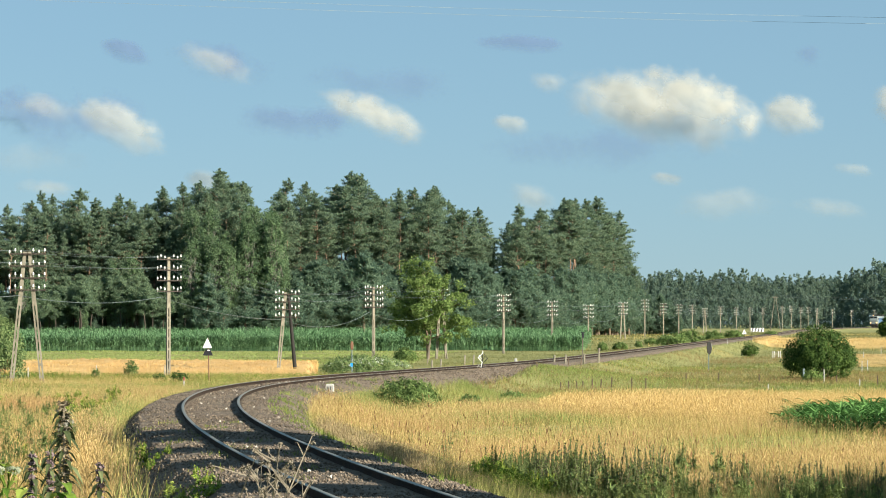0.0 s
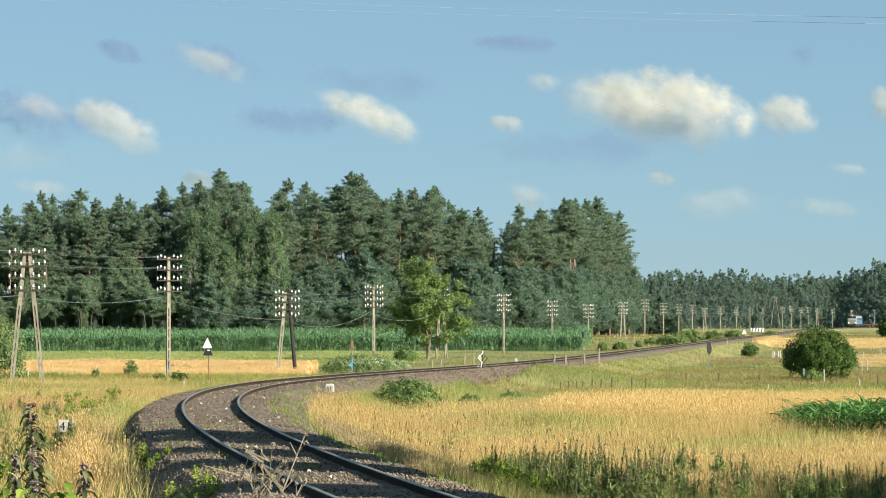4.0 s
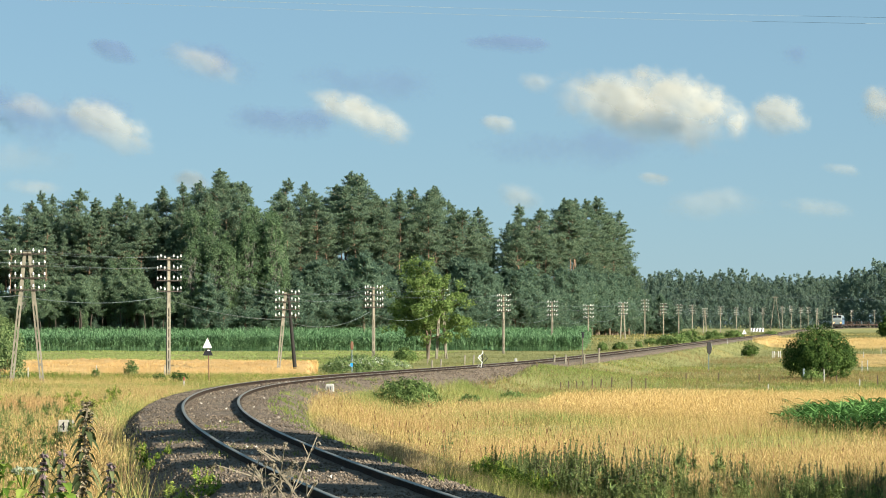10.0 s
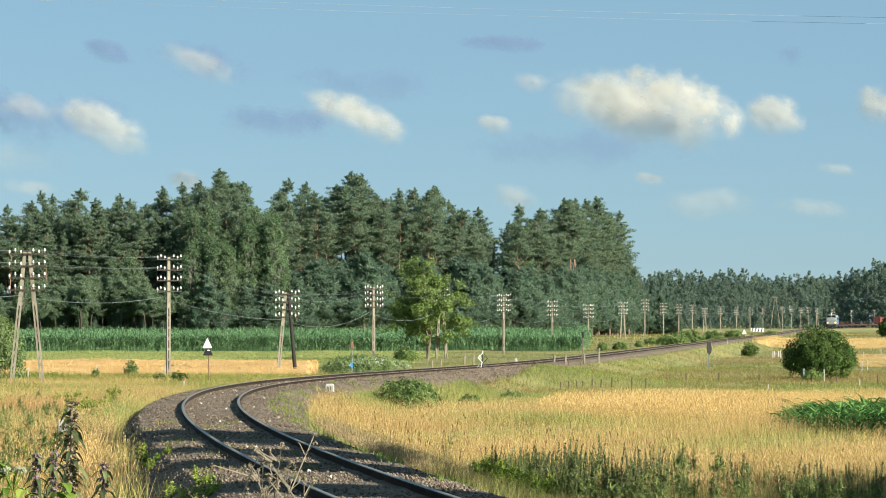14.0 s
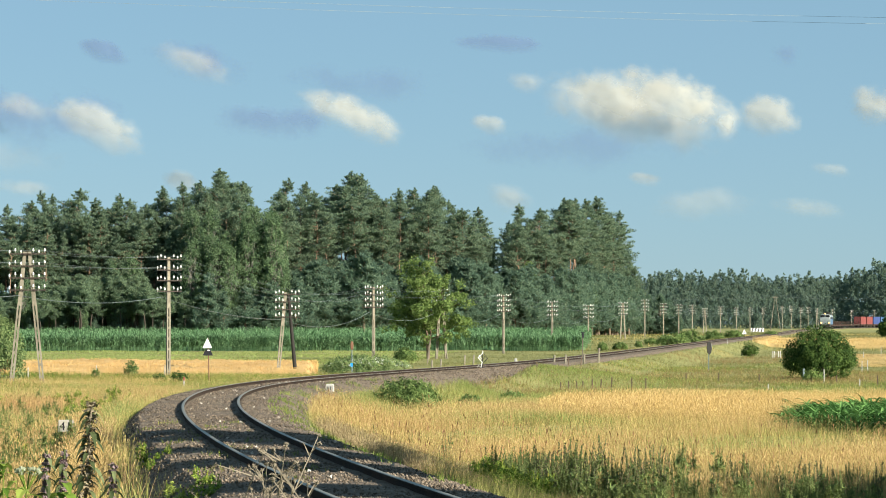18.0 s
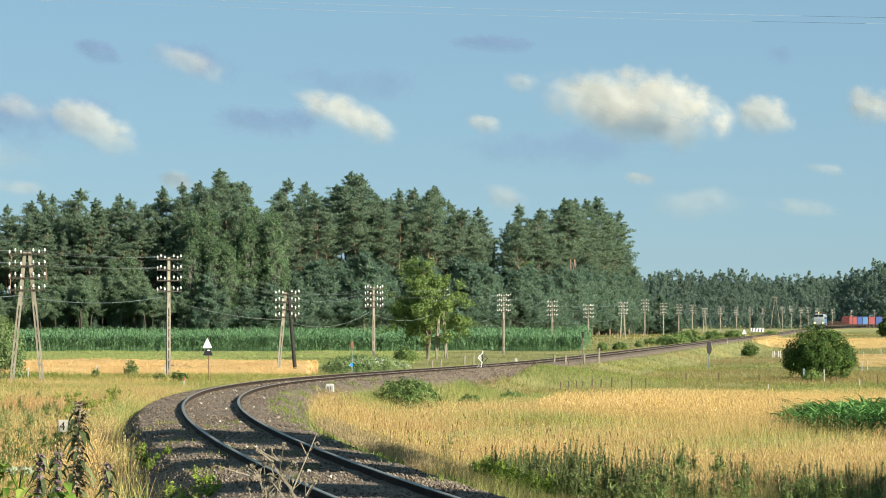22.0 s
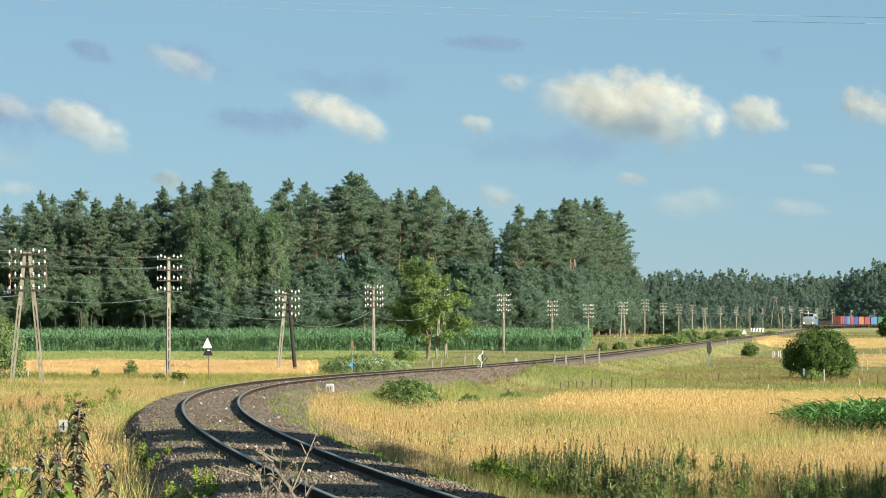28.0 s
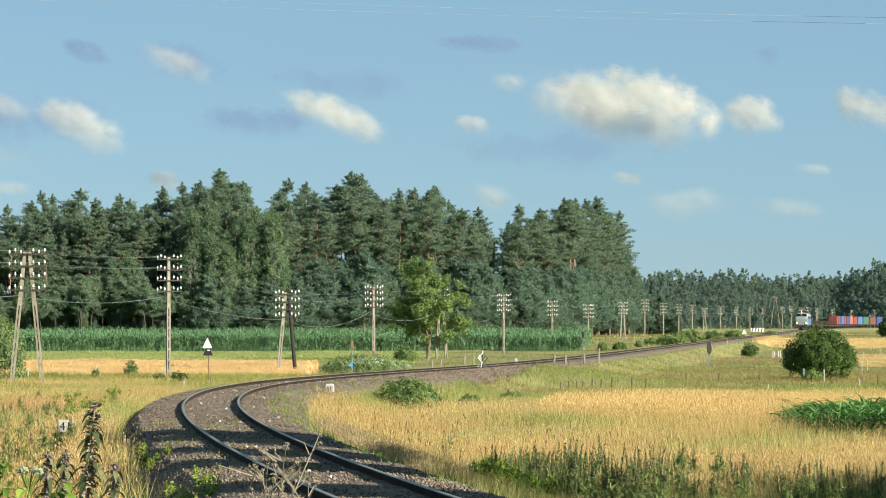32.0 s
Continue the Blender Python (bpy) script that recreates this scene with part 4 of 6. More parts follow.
def far_wood():
    """The distant wood that closes the view: close rows of pointed and rounded crowns, each row a little higher."""
    g = np.random.default_rng(51)
    vs, fs, base = [], [], 0
    rows = 9
    for row in range(rows):
        n = 170
        for i in range(n):
            b = 0.045 + 0.165 * (i + g.uniform(-0.4, 1.4)) / n
            d = 1190 + row * 9 + g.uniform(-4, 4) - 150 * max(0, b - 0.135) / 0.06
            full = 23.6 + 0.9 * math.sin(b * 95) + 0.7 * math.sin(b * 260 + 1) + 2.6 * max(0, min(1, (b - 0.132) / 0.012))
            h = full * (0.26 + 0.74 * (row / (rows - 1)) ** 0.85) * g.uniform(0.86, 1.06)
            deep = min(h, 5.5 + 3.0 * g.uniform() if row else h)
            x = b * d
            z0 = float(ground(x, d))
            wide, sharp = g.uniform(2.2, 3.5), g.uniform(0.45, 0.95)
            k = 28
            t = g.uniform(0.0, 1, k) ** 0.9
            r = (1 - t) ** sharp * wide * g.uniform(0.3, 1.0, k) + 0.03
            az = g.uniform(0, 6.28, k)
            cs = np.stack([x + np.cos(az) * r, d + np.sin(az) * r, z0 + h - deep * (1 - t)], axis=1)
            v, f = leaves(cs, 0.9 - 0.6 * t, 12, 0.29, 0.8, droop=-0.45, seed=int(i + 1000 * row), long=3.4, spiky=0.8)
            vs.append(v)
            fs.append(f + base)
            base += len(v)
    tagged(link("far_wood", np.concatenate(vs), np.concatenate(fs), M["hazed_leaf"]), "distant pine wood across the fields, coloured pale blue-green for haze", "wood", kind="stuff")


far_wood()


def limbed_tree(seed, height, reach, mat, label, name, bark="bark", limbs=42):
    """An open-crowned tree: two stems, rising limbs and leaf clumps along them, with gaps between."""
    g = np.random.default_rng(seed)
    e = thing(name, Matrix(), label, "tree", "lone trees")
    cs, rs = [], []
    for k, (lean, tall) in enumerate(((-0.06, 0.92), (0.10, 0.78))):
        pts, v, f = wobbly_trunk(height * tall, 0.15 - 0.03 * k, 0.03, seed + k, 0.03)
        pts[:, 0] += lean * np.maximum(0, pts[:, 2])
        v = [(x + lean * max(0, z), y, z) for x, y, z in v]
        for i in range(limbs // 2):
            t = 0.18 + 0.80 * (i + g.uniform(0, 1)) / (limbs // 2)
            j = min(int(t * 7), 6)
            at = pts[j] * (1 - (t * 7 - j)) + pts[j + 1] * (t * 7 - j)
            az = i * 2.4 + g.normal() * 0.5 + k
            ln = reach * math.sin(math.pi * (0.30 + 0.58 * t)) * g.uniform(0.55, 1.12)
            end = at + np.array([math.cos(az) * ln, math.sin(az) * ln, ln * g.uniform(0.15, 0.75)])
            limb(v, f, at, end, 0.06, 0.015)
            for q in np.linspace(0.35, 1.0, 8):
                cs.append(at + (end - at) * q + g.normal(size=3) * 0.38)
                rs.append(g.uniform(0.32, 0.72))
        link("trunk", v, f, M[bark], e, smooth=True)
    lv, lf = leaves(cs, rs, 66, 0.16, 0.8, 0.3, seed=seed)
    link("crown", lv, lf, M[mat], e)
    return e


# the leafy tree by the track
put(limbed_tree(61, 9.7, 4.2, "ashleaf", "leafy green ash tree standing beside the railway", "ash_tree"), *(-1.49, 300.00))


# ---- bushes ----
def bush(name, x, y, wide, high, mat, label, seed, clumps=160, count=16, size=0.13, clump=(0.25, 0.5), stems=9, lobes=6, z=None):
    """A many-stemmed shrub: stems from the ground and an uneven mass of leaf clumps."""
    g = np.random.default_rng(seed)
    v, f, cs, rs = [], [], [], []
    lob = [g.normal(size=3) for _ in range(lobes)]
    lob = [l / np.linalg.norm(l) for l in lob]
    while len(cs) < clumps:
        d = g.normal(size=3)
        d[2] = abs(d[2]) * 1.0 - 0.5
        d /= np.linalg.norm(d)
        rr = g.uniform(0.3, 1.0) ** 0.45 * (0.84 + 0.16 * max(float(np.dot(d, l)) for l in lob))
        cs.append((d[0] * rr * wide / 2, d[1] * rr * wide / 2, max(0.06 * high, high * (0.36 + 0.60 * d[2] * rr))))
        rs.append(g.uniform(*clump))
    for i in range(stems):
        c = cs[int(i * len(cs) / stems)]
        limb(v, f, (c[0] * 0.15, c[1] * 0.15, -0.1), c, 0.035, 0.01)
    zz = float(ground(x, y)) if z is None else z
    e = thing(name, pose(x, y, zz), label, "bush")
    link("stems", v, f, M["bark"], e)
    lv, lf = leaves(cs, rs, count, size, 0.85, 0.1, seed=seed)
    lv[:, 2] = np.maximum(lv[:, 2], -0.05)
    link("foliage", lv, lf, M[mat], e)
    return e


bush("round_bush", *(24.74, 194.00), 4.95, 3.7, "bushleaf", "large rounded dark green bush in the meadow", 71, 780, 36, 0.08, (0.2, 0.42))
bush("low_bush", *(23.0, 184.00), 1.5, 0.75, "ashleaf", "low light green bush at the foot of a larger one", 70, 70, 18, 0.07, (0.12, 0.24))
bush("small_bush", *(34.16, 330.00), 1.8, 1.75, "bushleaf", "small rounded green bush beside the track", 72, 80, 16, 0.13)
bush("edge_bush", *(-27.25, 182.00), 3.5, 4.9, "pale_bush", "tall pale green leafy bush at the meadow's edge", 73, 420, 30, 0.085)
flowering = bush("flowering_bush", *(-5.24, 205.00), 6.6, 1.6, "pale_bush", "low spreading pale flowering bush behind the track", 74, 330, 22, 0.09, (0.18, 0.40))
g = np.random.default_rng(92)
q = g.uniform(0, 6.28, 150)
r = np.sqrt(g.uniform(0, 1, 150))
lv, lf = leaves(np.stack([np.cos(q) * r * 3.0, np.sin(q) * r * 3.0, 1.15 * np.sqrt(1 - 0.8 * r * r) + 0.15], axis=1), np.full(150, 0.16), 7, 0.045, 0.6, seed=93)
M["blossom"] = material("white_blossom", [(0.45, 0.47, 0.40), (0.68, 0.70, 0.62)], 0.5, 0.8, pick="island", translucent=0.3)
tagged(link("blossom", lv, lf, M["blossom"], flowering, "clusters of small white flowers"), kind="stuff")
bush("verge_bush", *(-1.46, 116.00), 2.7, 1.5, "bankleaf", "low green bush on the railway bank", 75, 330, 22, 0.07, (0.14, 0.28))
bush("verge_bush", *(1.18, 126.00), 1.25, 0.72, "bankleaf", "small dark green bush on the railway bank", 76, 130, 20, 0.06, (0.10, 0.2))
bush("verge_bush", *(3.23, 140.00), 1.2, 0.55, "bankleaf", "small flat green bush on the railway bank", 77, 50, 14, 0.08, (0.12, 0.22))
for k, (u, w, h, s) in enumerate([(-3.6, 2.2, 1.2, 81), (29.0, 4.2, 1.9, 82), (33.2, 4.4, 2.1, 83), (46.0, 4.0, 1.7, 84), (52.0, 3.5, 1.5, 85), (62.0, 2.4, 1.2, 86)]):
    d = [290, 375, 400, 505, 530, 560][k]
    bush("trackside_bush", u, d, w, h, "bankleaf", "green bush growing beside the railway", s, 90, 20, 0.17, (0.3, 0.5))
for b, d, w, h, seed in [(0.0538, 385, 1.3, 1.25, 94), (0.0596, 400, 2.0, 1.1, 95), (0.0660, 430, 0.9, 1.0, 96), (0.0702, 450, 2.2, 1.0, 97)]:
    bush("field_bush", b * d, d, w, h, "bankleaf", "small green bush between the maize and the railway", seed, 80, 18, 0.13, (0.18, 0.34))
bush("sapling", *(-19.99, 190.00), 0.9, 1.35, "bankleaf", "young green sapling in the verge grass", 88, 110, 16, 0.07, (0.1, 0.22))
bush("sapling", *(-21.9, 187.00), 0.5, 0.95, "bankleaf", "thin young sapling beside a white post", 87, 50, 14, 0.06, (0.1, 0.18))
bush("verge_shrub", *(-15.55, 175.00), 1.1, 0.9, "bushleaf", "low shrub at the foot of a telegraph pole", 89, 60, 14, 0.08, (0.14, 0.26))
bush("verge_shrub", *(-17.03, 178.00), 0.8, 0.7, "bushleaf", "low shrub at the foot of a telegraph pole", 90, 40, 14, 0.08, (0.12, 0.22))


bush("edge_tree", *(84.76, 560.00), 5.2, 4.8, "bushleaf", "dark leafy tree at the field's edge", 91, 200, 14, 0.35, (0.5, 0.9))


def shade_trees():
    """A row of slim trees and shrubs beside the camera, out of its view, whose shadows fall across the track."""
    e = broadleaf(95, 14.0, 1.25, 0.58, "leaf", "slim leafy roadside poplar near the camera", "roadside_tree", "bark", 200, 22, 0.34, 0.2, "roadside trees", 0.16)
    put(e, 13.6, 49.4, 0.97)
    for x, y, s in [(13.8, 46.4, 0.96), (13.4, 41.8, 0.88), (12.6, 37.6, 0.84), (13.2, 30.8, 0.80), (12.4, 25.6, 0.74), (12.6, 20.0, 0.78), (13.0, 14.0, 1.0), (14.0, 7.0, 1.1)]:
        sized(e, x, y, s, x * 40 + y * 13)
    low = broadleaf(96, 8.0, 2.6, 0.03, "leaf", "open leafy roadside shrub near the camera", "roadside_shrub", "bark", 150, 18, 0.34, 0.2, "roadside trees", 0.2)
    put(low, 16.4, 52.0, 0.86)
    for x, y, s in [(16.6, 55.0, 0.86), (17.0, 58.0, 0.82), (17.4, 61.0, 0.74), (17.8, 64.0, 0.62), (18.4, 67.0, 0.52), (15.8, 48.5, 0.85), (15.4, 45.0, 0.8)]:
        sized(low, x, y, s, x * 90 + y * 31)


shade_trees()


# ---- telegraph line ----
def insulator_mesh():
    bm = bmesh.new()
    add_turned(bm, [(0.012, -0.10), (0.014, 0.0), (0.045, 0.01), (0.058, 0.04), (0.050, 0.08), (0.034, 0.10), (0.043, 0.125), (0.030, 0.16), (0.01, 0.17)], 8)
    me = bpy.data.meshes.new("insulator")
    bm.to_mesh(me)
    bm.free()
    me.materials.append(M["porcelain"])
    for p in me.polygons:
        p.use_smooth = True
    return me


INSULATOR = insulator_mesh()


def ladder_pole(bm, height, slots_to, wide=0.26, deep=0.18, lean=0.0, foot=0.0):
    """A concrete pole with rectangular openings through its lower part, leaning by degrees."""
    base = Matrix.Translation((foot, 0, 0)) @ pose(0, 0, 0, 0, lean, 0)
    n = max(1, int(slots_to / 0.62))
    step = slots_to / n
    for s in (-1, 1):
        bmesh.ops.create_cube(bm, size=1.0, matrix=base @ Matrix.Translation((s * (wide / 2 - 0.045), 0, slots_to / 2 - 0.3)) @ Matrix.Diagonal((0.09, deep, slots_to + 0.6, 1)))
    for i in range(n + 1):
        bmesh.ops.create_cube(bm, size=1.0, matrix=base @ Matrix.Translation((0, 0, i * step)) @ Matrix.Diagonal((wide - 0.17, deep - 0.006, 0.14, 1)))
    r = bmesh.ops.create_cube(bm, size=1.0, matrix=base @ Matrix.Translation((0, 0, (height + slots_to) / 2)) @ Matrix.Diagonal((wide * 0.92, deep * 1.01, height - slots_to + 0.1, 1)))
    top = sorted(r["verts"], key=lambda v: v.co.z)[4:]
    mid = sum((v.co for v in top), Vector()) / 4
    for v in top:
        v.co = mid + (v.co - mid) * 0.82
    return base


def telegraph_pole(x, y, height, label, turn=0.0, twin=False, arm=1.9, arms=4, pitch=0.52, pins=6, timber=False, z=None, wide=0.135, foot=0.25):
    """A pole with steel crossarms full of white insulators. Returns the places of the wires."""
    zz = float(ground(x, y)) if z is None else z
    m = pose(x, y, zz, 0, 0, turn)
    e = thing("telegraph_pole", m, label, "telegraph pole", "telegraph poles")
    if twin:
        spread = wide * height
        lean = math.degrees(math.atan(spread / 2 / height)) * 0.92
        for s in (-1, 1):
            bm = bmesh.new()
            if timber and s > 0:
                add_tube(bm, (spread * 0.55, 0, -0.3), (0.1, 0, height * 0.97), 0.15, 0.10, 10)
                part("post", bm, M["tarred"], e, "black tarred timber leg")
            else:
                ladder_pole(bm, height, height * 0.62, foot, foot * 0.68, -s * lean, s * (spread / 2 + 0.06))
                part("post", bm, M["concrete"], e)
    else:
        bm = bmesh.new()
        ladder_pole(bm, height, height * 0.60, foot, foot * 0.68)
        part("post", bm, M["concrete"], e)
    ends = []
    for k in range(arms):
        za = height - 0.12 - k * pitch
        bm = bmesh.new()
        add_box(bm, (arm, 0.07, 0.07), None, 0.006)
        cross = part("crossarm", bm, M["steel"], e, "dark steel crossarm")
        cross.matrix_basis = pose(0, -0.13, za)
        half = pins // 2
        for i in range(pins):
            s = -1 if i < half else 1
            px = s * (arm / 2 - 0.06 - (i % half) * (arm / 2 - 0.30) / max(1, half - 1) * 0.86)
            o = new("insulator", INSULATOR)
            o.parent = cross
            o.matrix_basis = pose(px, 0.03 if i % 2 else -0.03, 0.16 if i % 2 else 0.07)
            if i % half == 0 or half > 2 and i % half == 1:
                ends.append(m @ Vector((px, -0.13, za + 0.2)))
    return ends


CON = "weathered concrete telegraph pole with steel crossarms and white insulators"
TWIN = "two-legged concrete telegraph pole with crossarms and white insulators"
POLES = [
    # x, y, height, turn, twin
    (-23.57, 168, 7.75, 4, True),
    (-17.60, 190, 7.9, 28, False),
    (-10.94, 208, 5.9, 10, True),
    (-5.98, 255, 6.75, 24, False),
    (-0.17, 300, 7.0, 22, True),
    (7.24, 355, 7.0, 22, False),
    (14.90, 405, 6.6, 22, False),
    (22.29, 455, 6.0, 22, False),
    (30.31, 500, 6.2, 22, True),
    (37.09, 545, 6.7, 24, False),
    (43.86, 590, 6.5, 24, False),
    (50.48, 635, 6.5, 24, False),
    (57.16, 680, 6.5, 24, False),
    (63.55, 720, 6.0, 24, True),
    (71.13, 760, 6.6, 26, False),
    (79.15, 800, 6.4, 26, False),
    (86.95, 840, 6.6, 26, False),
    (94.94, 880, 6.8, 26, False),
    (104.65, 915, 7.4, 26, False),
    (111.55, 950, 7.6, 28, False),
    (118.85, 985, 7.4, 28, False),
    (125.60, 1020, 7.6, 28, False),
    (132.50, 1050, 7.4, 30, True),
    (141.19, 1075, 7.2, 30, False),
    (151.60, 1100, 7.0, 30, False),
    (162.90, 1120, 7.0, 30, False),
]


def sag_wire(points, radius, drop, name, label, mat="wire"):
    """A wire that hangs between its supports, as a slim three-sided tube."""
    c = []
    for a, b in zip(points, points[1:]):
        a, b = Vector(a), Vector(b)
        for i in range(8):
            t = i / 8
            p = a.lerp(b, t)
            p.z -= drop * 4 * t * (1 - t) * (b - a).length / 50
            c.append(p)
    c.append(Vector(points[-1]))
    v, f = [], []
    for i, p in enumerate(c):
        for k in range(3):
            q = 2 * math.pi * k / 3
            v.append((p.x + radius * math.cos(q) * 0.9, p.y, p.z + radius * math.sin(q)))
        if i:
            for k in range(3):
                f.append(((i - 1) * 3 + k, (i - 1) * 3 + (k + 1) % 3, i * 3 + (k + 1) % 3, i * 3 + k))
    ob = link(name, v, f, M[mat])
    return tagged(ob, label, "wire", "telegraph wires")


def telegraph_line():
    ends = []
    for i, (x, y, h, turn, twin) in enumerate(POLES):
        ends.append(telegraph_pole(x, y, h, TWIN if twin else CON, turn, twin, 2.1 if i == 0 else 1.75 if i < 9 else 1.5, pins=6 if i < 9 else 4, pitch=0.68 if i < 2 else 0.53 if i < 4 else 0.60, timber=(i == 2), wide=(0.215, 0.135, 0.20)[min(i, 2)] if i < 3 else 0.135, foot=0.25 if i < 7 else 0.19))
    n = min(len(e) for e in ends)
    # the line goes on towards the camera's left
    first = [e + Vector((-26, -36, 0.3)) for e in ends[0]]
    for k in range(0, n):
        sag_wire([first[k]] + [e[k] for e in ends], 0.0045, 0.45, "telegraph_wire", "thin slack telegraph wire")
    low = [Vector((x - 0.4, y - 0.2, float(ground(x, y)) + h * 0.68)) for x, y, h, turn, twin in POLES[:12]]
    sag_wire([low[0] + Vector((-26, -36, 0.4))] + low, 0.018, 0.9, "telephone_cable", "thicker grey cable hung below the wires")


telegraph_line()


def on_land_pole(x, y):
    return pose(x, y, float(ground(x, y)))


def trestle():
    """A tall timber power pole with two legs and its wires, beyond the telegraph line."""
    x, y, _ = (100.88, 900.00, 4.26)
    z = float(ground(x, y))
    e = thing("power_pole", pose(x, y, z), "tall two-legged timber power pole", "power pole")
    for s in (-1, 1):
        bm = bmesh.new()
        add_tube(bm, (s * 1.6, 0, -0.4), (s * 0.12, 0, 10.6), 0.13, 0.09, 8)
        part("leg", bm, M["timber"], e)
    bm = bmesh.new()
    add_box(bm, (1.8, 0.16, 0.16), pose(0, 0, 10.1))
    part("crossarm", bm, M["timber"], e)
    for k, dx in enumerate((-0.8, 0.0, 0.8)):
        a = Vector((x + dx, y, z + 10.3 + (0.5 if k == 1 else 0)))
        sag_wire([a + Vector((-95, 20, 0)), a, a + Vector((120, -20, -0.6))], 0.012, 0.5, "power_wire", "thin overhead power wire")


trestle()
# overhead wires that cross above, carried by two timber poles outside the view
for x, y, h in ((-15.0, 51.2, 8.9), (15.5, 55.6, 8.6)):
    e = thing("overhead_pole", on_land_pole(x, y), "plain timber pole carrying overhead wires", "power pole", "overhead wire poles")
    bm = bmesh.new()
    add_tube(bm, (0, 0, -0.4), (0, 0, h), 0.13, 0.09, 10)
    part("post", bm, M["timber"], e)
    bm = bmesh.new()
    add_box(bm, (0.1, 2.6, 0.1), pose(0, 0, h - 0.12))
    part("crossarm", bm, M["timber"], e)
for k in range(2):
    a, b = Vector((-15.0, 51.3 - 1.1 * k, 8.16)), Vector((15.5, 55.7 - 1.1 * k, 7.76))
    sag_wire([a, b], 0.0022, 0.29, "overhead_wire", "thin overhead wire against the sky")


# ---- clouds ----
def cloud_material(name, tone, dense, seed, soft):
    """Sunlit vapour: its rim is eaten away by billows, its base thins out into the sky. Sizes are shares of the cloud's height."""
    m = bpy.data.materials.new(name)
    m.use_nodes = True
    n, l = m.node_tree.nodes, m.node_tree.links
    out = n["Material Output"]
    n.remove(n["Principled BSDF"])

    def math_node(op, a, b, c=0.0):
        k = n.new("ShaderNodeMath")
        k.operation = op
        for i, q in enumerate((a, b, c)):
            if isinstance(q, (int, float)):
                k.inputs[i].default_value = q
            else:
                l.new(q, k.inputs[i])
        return k.outputs[0]

    def smooth_range(value, a, b, lo=0.0, hi=1.0):
        k = n.new("ShaderNodeMapRange")
        k.interpolation_type = "SMOOTHSTEP"
        for key, q in (("From Min", a), ("From Max", b), ("To Min", lo), ("To Max", hi)):
            k.inputs[key].default_value = q
        l.new(value, k.inputs["Value"])
        return k.outputs[0]
    uv = n.new("ShaderNodeUVMap")
    sep = n.new("ShaderNodeSeparateXYZ")
    l.new(uv.outputs[0], sep.inputs[0])
    u, w = sep.outputs["X"], sep.outputs["Y"]
    co, mp = n.new("ShaderNodeTexCoord"), n.new("ShaderNodeMapping")
    l.new(co.outputs["Object"], mp.inputs[0])
    mp.inputs["Location"].default_value = (seed * 3.1, seed * 1.7, seed * 0.7)
    mp.inputs["Scale"].default_value = (0.013, 0.0, 0.016)
    bil, fine = n.new("ShaderNodeTexNoise"), n.new("ShaderNodeTexNoise")
    for t, sc, de, ro in ((bil, 1.0, 8, 0.56), (fine, 3.4, 6, 0.55)):
        t.inputs["Scale"].default_value, t.inputs["Detail"].default_value, t.inputs["Roughness"].default_value = sc, de, ro
        l.new(mp.outputs[0], t.inputs["Vector"])
    r = math_node("SQRT", math_node("ADD", math_node("MULTIPLY", u, u), math_node("MULTIPLY", w, w)), 0.0)
    billow = math_node("MULTIPLY_ADD", fine.outputs["Fac"], 0.22, bil.outputs["Fac"])
    body = math_node("SUBTRACT", math_node("MULTIPLY_ADD", billow, 1.7, -0.22), r)
    rim = smooth_range(body, 0.0, soft)
    low = smooth_range(math_node("MULTIPLY_ADD", bil.outputs["Fac"], 0.8, w), -0.55, 0.75, 0.03, 1.0)
    edge = smooth_range(r, 1.0, 0.72)
    alpha = math_node("MULTIPLY", math_node("MULTIPLY", rim, low), math_node("MULTIPLY", edge, dense))
    dif, tr, em, ad, mix = n.new("ShaderNodeBsdfDiffuse"), n.new("ShaderNodeBsdfTransparent"), n.new("ShaderNodeEmission"), n.new("ShaderNodeAddShader"), n.new("ShaderNodeMixShader")
    dif.inputs[0].default_value = em.inputs[0].default_value = (*tone, 1)
    # a faint glow stands in for sunlight scattered inside the cloud
    em.inputs[1].default_value = 0.25
    l.new(dif.outputs[0], ad.inputs[0])
    l.new(em.outputs[0], ad.inputs[1])
    l.new(alpha, mix.inputs[0])
    l.new(tr.outputs[0], mix.inputs[1])
    l.new(ad.outputs[0], mix.inputs[2])
    l.new(mix.outputs[0], out.inputs[0])
    return m


WHITE, GREY = (0.262, 0.258, 0.238), (0.092, 0.136, 0.222)


